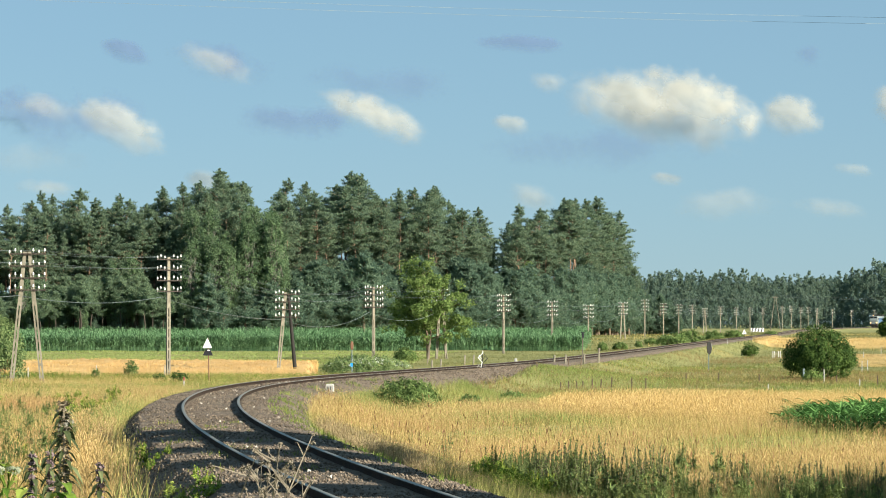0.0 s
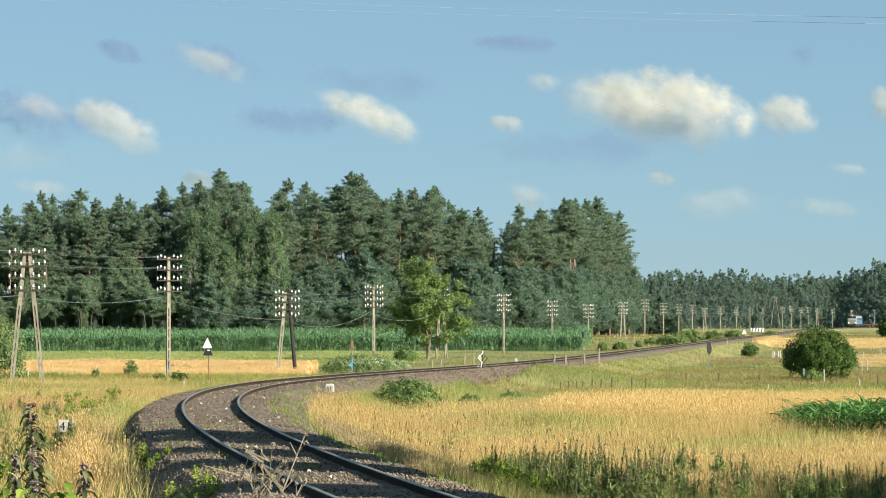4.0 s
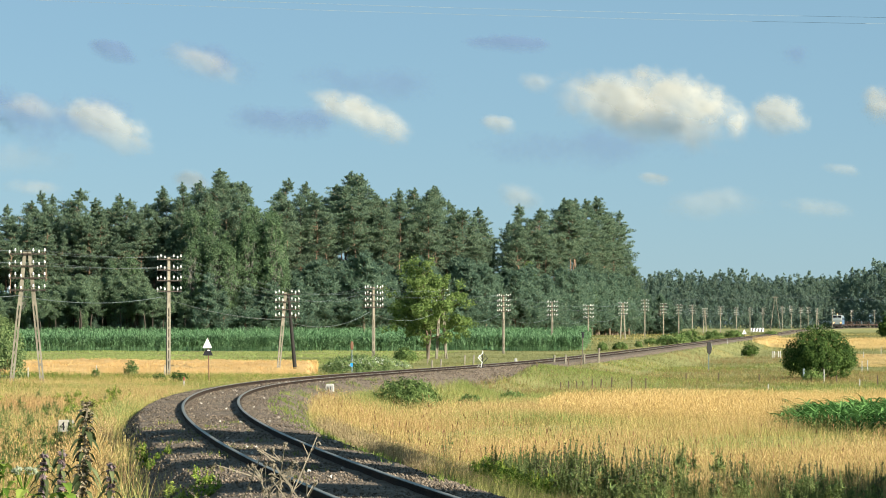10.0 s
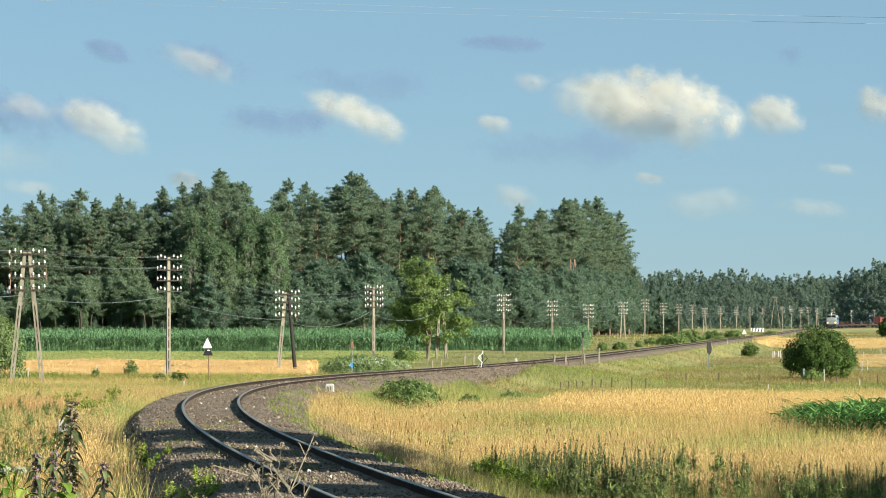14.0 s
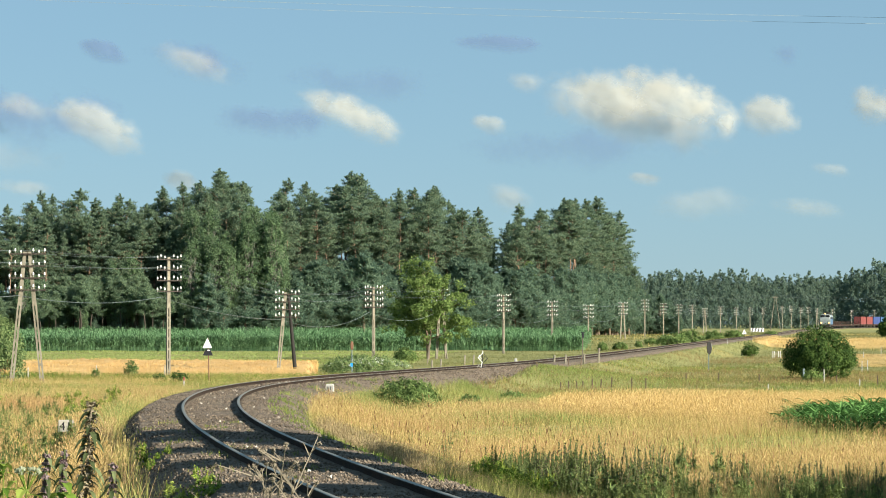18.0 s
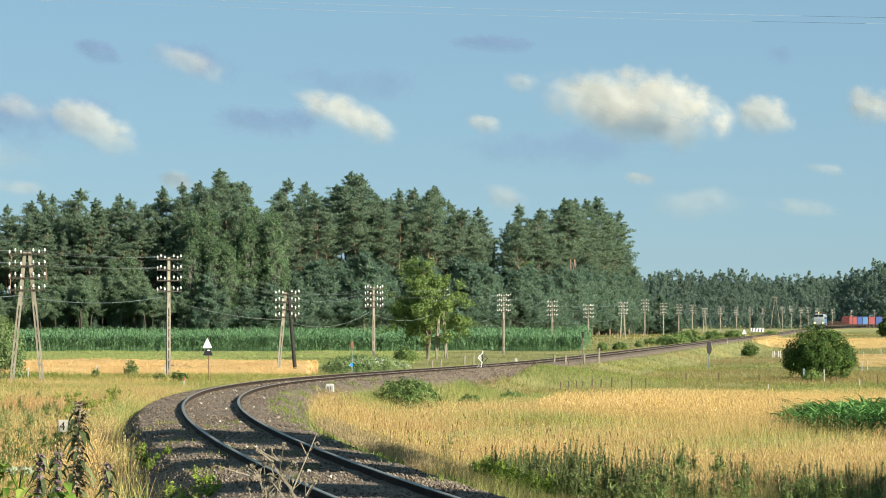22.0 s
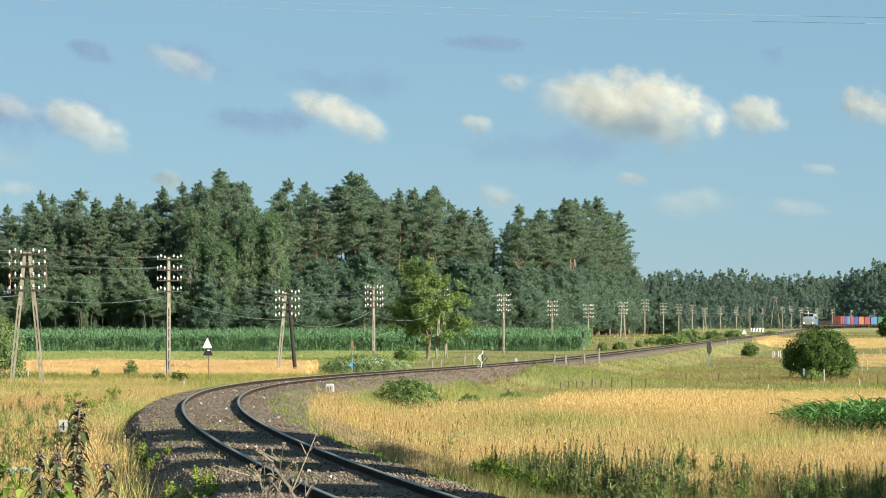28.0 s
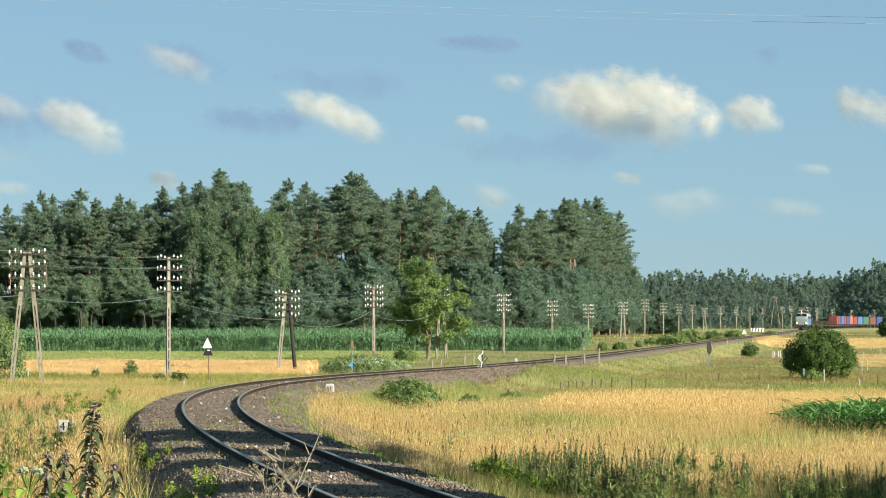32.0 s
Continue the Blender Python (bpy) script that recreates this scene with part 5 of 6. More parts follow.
def cloud(x, y, z, wide, high, tone, dense, soft, label, seed, lean=0.0):
    """A drifting cloud: a billowing lens of vapour far off, thin at its rim."""
    nu, nv = 48, 30
    u, w = np.meshgrid(np.linspace(-1, 1, nu), np.linspace(-1, 1, nv), indexing="ij")
    r = np.sqrt(np.clip(1 - 0.92 * np.clip(u ** 2 + w ** 2, 0, 1), 0, 1))
    vx, vz = u * wide / 2, w * high / 2
    d = np.zeros_like(vx)
    for i in range(nu):
        for j in range(nv):
            p = Vector((vx[i, j] * 0.022 + seed * 7.3, seed * 1.9, vz[i, j] * 0.026))
            d[i, j] = noise.noise(p) + 0.55 * noise.noise(p * 2.1) + 0.3 * noise.noise(p * 4.3)
    plump = 1.0 if tone == WHITE else 0.3
    vy = -(r * 0.24 * high + d * r * 2.6) * plump
    v = np.stack([vx, vy, vz], axis=-1).reshape(-1, 3)
    i = (np.arange(nu - 1)[:, None] * nv + np.arange(nv - 1)[None, :]).ravel()
    f = np.stack([i, i + nv, i + nv + 1, i + 1], axis=1)
    ob = link("cloud", v, f, cloud_material("cloud_vapour", tone, dense, seed, soft), smooth=True)
    layer = ob.data.uv_layers.new(name="UVMap")
    flat = np.stack([u.ravel(), w.ravel()], axis=1)[f.ravel()]
    layer.data.foreach_set("uv", flat.astype(np.float32).ravel())
    ob.matrix_basis = pose(x, y, z, 0, lean, 0)
    return tagged(ob, label, "cloud", "clouds in the evening sky")


CLOUDS = [
    # x, z, width, height at 3600 m, lean, tone, density, softness of the rim, label
    (215, 272, 230, 104, 14, WHITE, 0.85, 0.7, "bright cumulus cloud lit by low sun"),
    (300, 264, 205, 124, 22, WHITE, 0.95, 0.55, "large bright cumulus cloud lit by low sun"),
    (255, 240, 270, 80, 14, WHITE, 0.55, 0.6, "pale soft base of a cumulus cloud"),
    (-95, 254, 190, 66, 20, WHITE, 0.8, 0.6, "medium sunlit cumulus cloud"),
    (424, 250, 130, 70, 16, WHITE, 0.7, 0.5, "small soft white evening cloud"),
    (578, 258, 150, 84, 20, WHITE, 0.85, 0.6, "bright white cloud with soft edges"),
    (82, 243, 60, 36, 8, WHITE, 0.5, 0.5, "small faint wisp of cloud"),
    (272, 177, 56, 26, 10, WHITE, 0.45, 0.5, "small low white cloud"),
    (-395, 238, 170, 76, 24, WHITE, 0.62, 0.5, "broad pale cloud with faint edges"),
    (-490, 262, 130, 50, 8, WHITE, 0.4, 0.6, "pale lit crest of a faint cloud"),
    (-275, 318, 150, 66, 20, WHITE, 0.5, 0.6, "thin pale cloud high up"),
    (-385, 331, 96, 40, 16, GREY, 0.85, 0.5, "small grey cloud shred"),
    (92, 341, 140, 36, 2, GREY, 0.9, 0.5, "flat grey cloud shred"),
    (445, 328, 86, 54, 20, GREY, 0.75, 0.6, "faint grey cloud high up"),
    (350, 146, 230, 60, 0, WHITE, 0.25, 0.7, "faint hazy cloud low in the sky"),
    (130, 292, 80, 46, 10, WHITE, 0.4, 0.6, "faint thin wisp of cloud"),
    (-470, 252, 330, 130, 6, GREY, 0.8, 0.7, "broad faint grey cloud bank"),
    (-180, 246, 220, 70, 4, GREY, 0.8, 0.7, "faint grey cloud beside a brighter one"),
    (200, 215, 420, 90, 2, GREY, 0.5, 0.8, "faint low grey cloud"),
    (-260, 312, 230, 84, 14, GREY, 0.8, 0.7, "soft grey shade of a thin cloud"),
    (-60, 290, 330, 80, 4, GREY, 0.5, 0.8, "faint grey veil across the sky"),
    (-293, 172, 70, 46, 12, WHITE, 0.5, 0.6, "small pale cloud low over the wood"),
    (-479, 164, 110, 36, 4, WHITE, 0.35, 0.7, "faint pale cloud low over the wood"),
    (108, 152, 90, 60, 20, WHITE, 0.4, 0.7, "faint pale cloud low over the wood"),
    (500, 188, 80, 30, 6, WHITE, 0.35, 0.6, "small faint cloud low in the sky"),
    (470, 140, 150, 40, 4, WHITE, 0.28, 0.7, "faint hazy cloud low in the sky"),
    (-500, 200, 330, 80, 2, WHITE, 0.18, 0.8, "faint pale veil low in the sky"),
]


def cloud_at(i, x, z):
    """Each cloud drifts in a layer of its own, a little farther off."""
    k = 1 + 0.007 * i
    return x * k, 3600 * k, z * k


clouds = [cloud(*cloud_at(i, x, z), w, h, tone, dense, soft, label, 3 + i, lean) for i, (x, z, w, h, lean, tone, dense, soft, label) in enumerate(CLOUDS)]


# ---- the goods train ----
T = dict(
    body=material("pale_grey_loco_paint", [(0.15, 0.175, 0.18), (0.22, 0.245, 0.245)], 1.5, 0.45),
    # blue side paint, darkened because the engine's side stands in shade
    side=material("shade_blue_loco_paint", [(0.05, 0.10, 0.19), (0.09, 0.16, 0.27)], 1.5, 0.45),
    frame=material("dusty_black_underframe", [(0.02, 0.018, 0.016), (0.05, 0.045, 0.04)], 0.6, 0.8),
    glass=material("dark_cab_glass", [(0.01, 0.012, 0.015), (0.02, 0.024, 0.03)], 1.0, 0.08, spec=0.6),
    lamp=material("lit_headlight", [(1.0, 0.46, 0.13), (1.0, 0.54, 0.18)], 1.0, 0.3, glow=1.5),
    deck=material("rusty_wagon_deck", [(0.04, 0.026, 0.02), (0.075, 0.045, 0.033)], 0.8, 0.9),
)


def hazed_paint(name, c):
    # distance haze is put into the paint: each colour is mixed towards grey
    grey = sum(c) / 3
    c = tuple(0.44 * (0.76 * k + 0.24 * grey) for k in c)
    return material(name, [tuple(0.7 * k for k in c), c, tuple(min(1, 1.15 * k + 0.02) for k in c)], 2.5, 0.55, 0.02, 0.25, stretch=(1, 6, 0.3))


BOX = dict(red=hazed_paint("red_container_paint", (0.46, 0.075, 0.07)), blue=hazed_paint("blue_container_paint", (0.045, 0.11, 0.44)), sky=hazed_paint("light_blue_container_paint", (0.07, 0.26, 0.60)),
           violet=hazed_paint("violet_blue_container_paint", (0.16, 0.13, 0.40)), orange=hazed_paint("orange_container_paint", (0.62, 0.20, 0.07)), green=hazed_paint("green_container_paint", (0.08, 0.28, 0.15)),
           brown=hazed_paint("brown_container_paint", (0.28, 0.10, 0.06)))


def bogie(parent, y, wheels=(-1.05, 1.05), gauge=0.75, r=0.46):
    bm = bmesh.new()
    span = wheels[-1] - wheels[0]
    for s in (-1, 1):
        add_box(bm, (0.14, span + 0.9, 0.34), pose(s * 0.98, 0, r + 0.08), 0.03)
    add_box(bm, (1.9, 0.5, 0.3), pose(0, 0, r + 0.1))
    b = part("bogie", bm, T["frame"], parent)
    b.matrix_basis = pose(0, y, 0)
    for w in wheels:
        bm = bmesh.new()
        for s in (-1, 1):
            add_tube(bm, (s * (gauge - 0.05), 0, 0), (s * (gauge + 0.08), 0, 0), r, r, 16)
        add_tube(bm, (-0.85, 0, 0), (0.85, 0, 0), 0.08, 0.08, 8)
        o = part("wheelset", bm, T["frame"], b, "steel wheels on an axle")
        o.matrix_basis = pose(0, w, r)


def locomotive():
    """A six-axle diesel engine; its front looks along -y."""
    e = thing("diesel_locomotive", Matrix(), "pale grey diesel locomotive with lit headlights", "locomotive")
    # body with a sloping upper nose and rounded roof
    sec = [(-1.48, 1.15), (-1.48, 3.35), (-1.20, 3.95), (-0.6, 4.25), (0.6, 4.25), (1.20, 3.95), (1.48, 3.35), (1.48, 1.15)]
    stations = [(-8.6, 0.94, 2.70), (-8.48, 1.0, 2.82), (-8.08, 1.0, 4.25), (-7.0, 1.0, 4.25), (8.4, 1.0, 4.25), (8.6, 0.96, 4.1)]
    bm = bmesh.new()
    rows = []
    for y, s, cap in stations:
        rows.append([bm.verts.new((x * s, y, min(z, cap - 0.12 * abs(x)))) for x, z in sec])
    for k, (a, b) in enumerate(zip(rows, rows[1:])):
        for i in range(7):
            f = bm.faces.new((a[i], b[i], b[i + 1], a[i + 1]))
            f.material_index = 1 if k >= 3 and i in (0, 6) else 2 if k >= 2 and i in (2, 3, 4) else 0
    bm.faces.new(rows[0])
    bm.faces.new(rows[-1][::-1])
    body = part("body", bm, [T["body"], T["side"], T["frame"]], e)
    for s in (-1, 1):
        bm = bmesh.new()
        add_box(bm, (1.16, 0.06, 0.98), pose(s * 0.70, -8.33, 3.36, 15), 0.04)
        part("windscreen", bm, T["glass"], body, "dark cab windscreen")
        bm = bmesh.new()
        add_box(bm, (0.05, 1.0, 0.7), pose(s * 1.475, -6.9, 3.0), 0.02)
        part("cab_window", bm, T["glass"], body)
        bm = bmesh.new()
        add_tube(bm, (s * 1.10, -8.50, 1.62), (s * 1.10, -8.74, 1.62), 0.22, 0.24, 14)
        part("lamp_housing", bm, T["frame"], body)
        bm = bmesh.new()
        add_tube(bm, (s * 1.10, -8.745, 1.62), (s * 1.10, -8.77, 1.62), 0.21, 0.19, 14)
        part("headlight", bm, T["lamp"], body, "lit headlight")
        bm = bmesh.new()
        add_tube(bm, (s * 0.88, -8.6, 1.02), (s * 0.88, -9.15, 1.02), 0.10, 0.10, 10)
        add_tube(bm, (s * 0.88, -9.15, 1.02), (s * 0.88, -9.20, 1.02), 0.24, 0.22, 14)
        part("buffer", bm, T["frame"], e)
        for y in np.linspace(-4.5, 6.5, 7):
            bm = bmesh.new()
            add_box(bm, (0.04, 0.9, 0.6), pose(s * 1.485, y, 2.9), 0.015)
            part("grille", bm, T["frame"], body)
    bm = bmesh.new()
    add_tube(bm, (0, -8.0, 4.30), (0, -8.22, 4.28), 0.14, 0.14, 14)
    part("top_headlight", bm, T["lamp"], body, "lit top headlight")
    bm = bmesh.new()
    add_box(bm, (2.9, 0.35, 0.5), pose(0, -8.5, 0.92), 0.05)
    add_box(bm, (2.5, 0.2, 0.35), pose(0, -8.55, 0.50), 0.03)
    part("buffer_beam", bm, T["frame"], e)
    bm = bmesh.new()
    add_box(bm, (2.8, 16.8, 0.35), pose(0, 0, 1.0), 0.03)
    add_box(bm, (2.3, 4.0, 0.7), pose(0, 0, 0.62), 0.08)
    part("underframe", bm, T["frame"], e)
    bm = bmesh.new()
    for y in (-4.5, -1.0, 3.2, 5.4):
        add_box(bm, (1.7, 1.5, 0.34), pose(0, y, 4.36), 0.06)
    add_tube(bm, (0, 1.2, 4.2), (0, 1.2, 4.62), 0.3, 0.26, 12)
    part("roof_equipment", bm, T["frame"], e)
    for y in (-4.7, 4.7):
        bogie(e, y, (-2.1, 0.0, 2.1), r=0.52)
    return e


def flat_wagon(long=19.0):
    e = thing("flat_wagon", Matrix(), "low rusty brown container flat wagon", "wagon", "wagons of the goods train")
    bm = bmesh.new()
    for s in (-1, 1):
        add_box(bm, (0.22, long, 0.42), pose(s * 1.1, 0, 0.92), 0.02)
    add_box(bm, (0.4, long, 0.35), pose(0, 0, 0.9), 0.02)
    for y in np.linspace(-long / 2 + 0.1, long / 2 - 0.1, 9):
        add_box(bm, (2.6, 0.22, 0.22), pose(0, y, 1.0))
    part("deck_frame", bm, T["deck"], e)
    for y in (-long / 2 + 2.6, long / 2 - 2.6):
        bogie(e, y, (-0.9, 0.9))
    for yy in (-1, 1):
        for s in (-1, 1):
            bm = bmesh.new()
            add_tube(bm, (s * 0.88, yy * long / 2, 1.02), (s * 0.88, yy * (long / 2 + 0.5), 1.02), 0.18, 0.2, 10)
            part("buffer", bm, T["frame"], e)
    return e


def stanchion_wagon(long=19.0):
    """An empty flat wagon with upright stakes."""
    e = flat_wagon(long)
    e.name = "stake_wagon"
    tagged(e, "empty rusty flat wagon with upright steel stakes")
    for y in np.linspace(-long / 2 + 0.8, long / 2 - 0.8, 5):
        for s in (-1, 1):
            bm = bmesh.new()
            add_box(bm, (0.10, 0.14, 1.1), pose(s * 1.28, y, 1.55), 0.01)
            part("stake", bm, T["deck"], e)
    return e


def container(colour, long=12.19):
    word = {"sky": "light blue", "violet": "violet blue"}.get(colour, colour)
    e = thing("shipping_container", Matrix(), "%s corrugated shipping container on a flat wagon" % word, "container", "containers of the goods train")
    n = int(long / 0.28)
    # corrugated walls
    prof = []
    for i in range(n * 2 + 1):
        prof.append((1.19 if i % 2 else 1.22, -long / 2 + 0.06 + (long - 0.12) * i / (n * 2)))
    v, f = [], []
    for s in (-1, 1):
        b = len(v)
        for x, y in prof:
            v += [(s * x, y, 0.12), (s * x, y, 2.50)]
        for i in range(n * 2):
            k = b + 2 * i
            f.append((k, k + 2, k + 3, k + 1) if s > 0 else (k, k + 1, k + 3, k + 2))
    for s in (-1, 1):
        b = len(v)
        y = s * (long / 2 - 0.05)
        v += [(-1.2, y, 0.12), (1.2, y, 0.12), (1.2, y, 2.5), (-1.2, y, 2.5)]
        f.append((b, b + 1, b + 2, b + 3))
    b = len(v)
    v += [(-1.2, -long / 2, 2.53), (1.2, -long / 2, 2.53), (1.2, long / 2, 2.53), (-1.2, long / 2, 2.53)]
    f.append((b, b + 1, b + 2, b + 3))
    link("corrugated_shell", v, f, BOX[colour], e)
    bm = bmesh.new()
    for s in (-1, 1):
        for z in (0.08, 2.53):
            add_box(bm, (0.10, long, 0.13), pose(s * 1.20, 0, z))
        for yy in (-1, 1):
            add_box(bm, (0.16, 0.16, 2.59), pose(s * 1.14, yy * (long / 2 - 0.08), 1.295))
    for yy in (-1, 1):
        add_box(bm, (2.3, 0.10, 0.13), pose(0, yy * (long / 2 - 0.05), 2.53))
    part("corner_frame", bm, BOX[colour], e)
    for s in (-0.5, 0.5):
        bm = bmesh.new()
        for x in (-0.3, 0.3):
            add_tube(bm, (s * 1.1 + x * 0.8, -long / 2 - 0.02, 0.2), (s * 1.1 + x * 0.8, -long / 2 - 0.02, 2.45), 0.02, 0.02, 6)
        part("door_bars", bm, T["frame"], e)
    return e


# distance along the line against depth, for the train's way
STEP = np.arange(100.0, 1299.0, 1.0)
RUN = np.concatenate([[0], np.cumsum(np.hypot(np.diff(STEP), np.diff(line_x(STEP))))])


def at_run(s, h=0.0):
    """Pose at a distance along the line."""
    return along(float(np.interp(s, RUN, STEP)), 0.0, h)


FRONT_END = float(np.interp(731.0, STEP, RUN))   # where the engine's front is at 32 s
BRAKE = (13.0, 0.086)                             # m/s at the start, and half the slowing in m/s2
train = []                                        # (thing, metres behind the front, height above the rail)
train.append((locomotive(), 8.7, 0.0))
back = 18.2
for i in range(7):
    train.append((stanchion_wagon(20.4), back + 10.5, 0.0))
    back += 21.7
ORDER = ["red", "red", "blue", "sky", "red", "blue", "orange", "red", "sky", "green", "brown", "blue", "green", "red", "red", "violet", "sky", "red", "orange", "green"]
wagon0 = flat_wagon(13.2)
made = {}
for i, colour in enumerate(ORDER):
    w = wagon0 if i == 0 else copy_thing(wagon0, Matrix())
    train.append((w, back + 7.0, 0.0))
    if colour in made:
        c = copy_thing(made[colour], Matrix())
    else:
        c = made[colour] = container(colour)
    train.append((c, back + 7.0, 1.14))
    back += 14.2


# ---- signs, posts and fences ----
def on_land(x, y, turn=0.0, sink=0.0):
    return pose(x, y, float(ground(x, y)) - sink, 0, 0, turn)


def post(x, y, high, thick, mat, label, name="fence_post", group="fence posts", turn=0.0, lean=0.0, cap="", category="post"):
    """A squared post with a chamfered head, standing in the ground."""
    e = thing(name, on_land(x, y, turn) @ pose(0, 0, 0, 0, lean, 0), label, category, group)
    bm = bmesh.new()
    add_box(bm, (thick, thick, high + 0.3), pose(0, 0, high / 2 - 0.15), thick * 0.15)
    part("shaft", bm, M[mat], e)
    if cap:
        bm = bmesh.new()
        add_box(bm, (thick * 1.06, thick * 1.06, high * 0.28), pose(0, 0, high * 0.87), thick * 0.15)
        part("painted_top", bm, M[cap], e)
    return e


M["red"] = material("faded_red_paint", [(0.22, 0.06, 0.045), (0.32, 0.10, 0.07)], 0.3, 0.6)
M["oldwhite"] = material("grimy_white_paint", [(0.32, 0.31, 0.28), (0.50, 0.48, 0.44)], 0.3, 0.8)
M["disc"] = material("grey_sign_back", [(0.012, 0.012, 0.011), (0.022, 0.021, 0.020)], 0.4, 0.7)


def triangle(bm, w, h, m, thick=0.03, down=False):
    pts = [(-w / 2, 0), (w / 2, 0), (0, h)] if not down else [(0, 0), (w / 2, h), (-w / 2, h)]
    a = [bm.verts.new(m @ Vector((x, -thick / 2, z))) for x, z in pts]
    b = [bm.verts.new(m @ Vector((x, thick / 2, z))) for x, z in pts]
    bm.faces.new(a)
    bm.faces.new(b[::-1])
    for i in range(3):
        bm.faces.new((a[i], b[i], b[(i + 1) % 3], a[(i + 1) % 3]))


def railway_sign():
    """A white triangle over a dark plate on a thin rusty post."""
    x, y = (-13.64, 172.00)
    e = thing("railway_sign", on_land(x, y), "white triangular railway sign over a dark plate on rusty post", "sign")
    bm = bmesh.new()
    add_tube(bm, (0.1, 0, -0.3), (0, 0, 2.85), 0.032, 0.03, 8)
    part("post", bm, M["rustpost"], e)
    bm = bmesh.new()
    triangle(bm, 0.56, 0.60, pose(-0.02, -0.06, 2.25))
    part("triangle_plate", bm, M["white"], e, "white triangular plate")
    bm = bmesh.new()
    v = [bm.verts.new((px, py, pz)) for py in (-0.075, -0.045) for px, pz in ((-0.30, 1.82), (0.30, 1.82), (0.16, 2.17), (-0.12, 2.17))]
    bm.faces.new(v[:4]), bm.faces.new(v[:3:-1])
    for i in range(4):
        bm.faces.new((v[i], v[i + 4], v[(i + 1) % 4 + 4], v[(i + 1) % 4]))
    low = part("dark_plate", bm, M["black"], e, "dark blue-black plate")
    bm = bmesh.new()
    add_box(bm, (0.16, 0.02, 0.06), pose(0.06, -0.088, 2.12))
    part("white_mark", bm, M["white"], low)


railway_sign()


def disc_sign():
    x, y = (19.89, 222.00)
    e = thing("disc_sign", on_land(x, y, 56), "round grey-backed sign on a pale steel post", "sign")
    bm = bmesh.new()
    add_tube(bm, (0, 0, -0.3), (0, 0, 2.1), 0.035, 0.035, 8)
    part("post", bm, M["greypost"], e)
    bm = bmesh.new()
    add_turned(bm, [(0.30, -0.02), (0.40, -0.012), (0.40, 0.012), (0.30, 0.02)], 8, pose(0, -0.05, 1.78, 90) @ Matrix.Diagonal((0.95, 1.25, 1, 1)))
    part("disc", bm, M["disc"], e, "dark grey back of an octagonal disc")


disc_sign()


def marker_post():
    x, y = (-6.11, 199.00)
    e = thing("marker_post", on_land(x, y), "thin grey-green post with a rusty disc and small blue plate", "sign")
    bm = bmesh.new()
    add_tube(bm, (0, 0, -0.3), (0, 0, 2.35), 0.035, 0.03, 8)
    part("post", bm, M["greypost"], e)
    bm = bmesh.new()
    add_turned(bm, [(0.12, -0.02), (0.16, 0), (0.12, 0.02)], 12, pose(0, -0.05, 2.15, 90) @ Matrix.Diagonal((0.7, 1.9, 1, 1)))
    part("oval_disc", bm, M["rustpost"], e, "rusty oval disc")
    bm = bmesh.new()
    add_box(bm, (0.16, 0.02, 0.24), pose(-0.02, -0.05, 0.86), 0.004)
    part("blue_plate", bm, M["blue"], e, "small bright blue plate")


marker_post()


def crossing_cross():
    """A level-crossing cross seen almost edgewise: white blades before, the dark backs of a second pair behind."""
    x, y = (2.15, 166.00)
    z = float(ground(x, y))
    e = thing("crossing_cross", pose(x, y, z), "white level-crossing cross turned edgewise on a dark post", "sign")
    bm = bmesh.new()
    add_tube(bm, (0.05, 0.05, -0.3), (0.05, 0.05, 0.63 - z), 0.035, 0.03, 8)
    part("post", bm, M["tarred"], e)
    blade = [((0.05, 0.64), (0.09, 0.50), "white"), ((0.09, 0.52), (-0.19, 0.25), "white"), ((-0.13, 0.40), (0.0, 0.20), "white"), ((-0.19, 0.28), (0.05, 0.0), "white"), ((0.05, 0.03), (-0.03, -0.28), "white"),
             ((-0.13, -0.14), (-0.24, -0.28), "oldwhite"), ((0.12, 0.50), (0.34, 0.20), "black"), ((0.34, 0.24), (0.10, -0.05), "black"), ((0.20, 0.36), (0.08, 0.16), "black")]
    for k, ((x0, z0), (x1, z1), mat) in enumerate(blade):
        a, b = Vector((x0, -0.04 - 0.012 * k, z0 - z)), Vector((x1, -0.04 - 0.012 * k, z1 - z))
        bm = bmesh.new()
        add_box(bm, (0.04 if mat != "black" else 0.03, 0.02, (b - a).length + 0.02), None, 0.004)
        o = part("blade", bm, M[mat], e)
        o.matrix_basis = Matrix.Translation((a + b) / 2) @ pose(0, 0, 0, 0, math.degrees(math.atan2(b.x - a.x, b.z - a.z)), 0)


crossing_cross()


def km_stone():
    x, y = (-4.27, 112.00)
    e = thing("kilometre_stone", on_land(x, y, -8), "white painted stone distance post beside the track", "marker")
    bm = bmesh.new()
    v = []
    for z, w, d in ((-0.5, 0.30, 0.2), (0.12, 0.29, 0.18), (0.18, 0.22, 0.14)):
        v.append([bm.verts.new((sx * w / 2, sy * d / 2, z + 0.4)) for sx, sy in ((-1, -1), (1, -1), (1, 1), (-1, 1))])
    for a, b in zip(v, v[1:]):
        for i in range(4):
            bm.faces.new((a[i], a[(i + 1) % 4], b[(i + 1) % 4], b[i]))
    bm.faces.new(v[-1])
    part("stone", bm, M["oldwhite"], e)
    for px, h in ((-0.06, 0.14), (0.05, 0.15)):
        bm = bmesh.new()
        add_box(bm, (0.022, 0.012, h), pose(px, -0.098, 0.42))
        part("mark", bm, M["black"], e, "black painted mark")


km_stone()


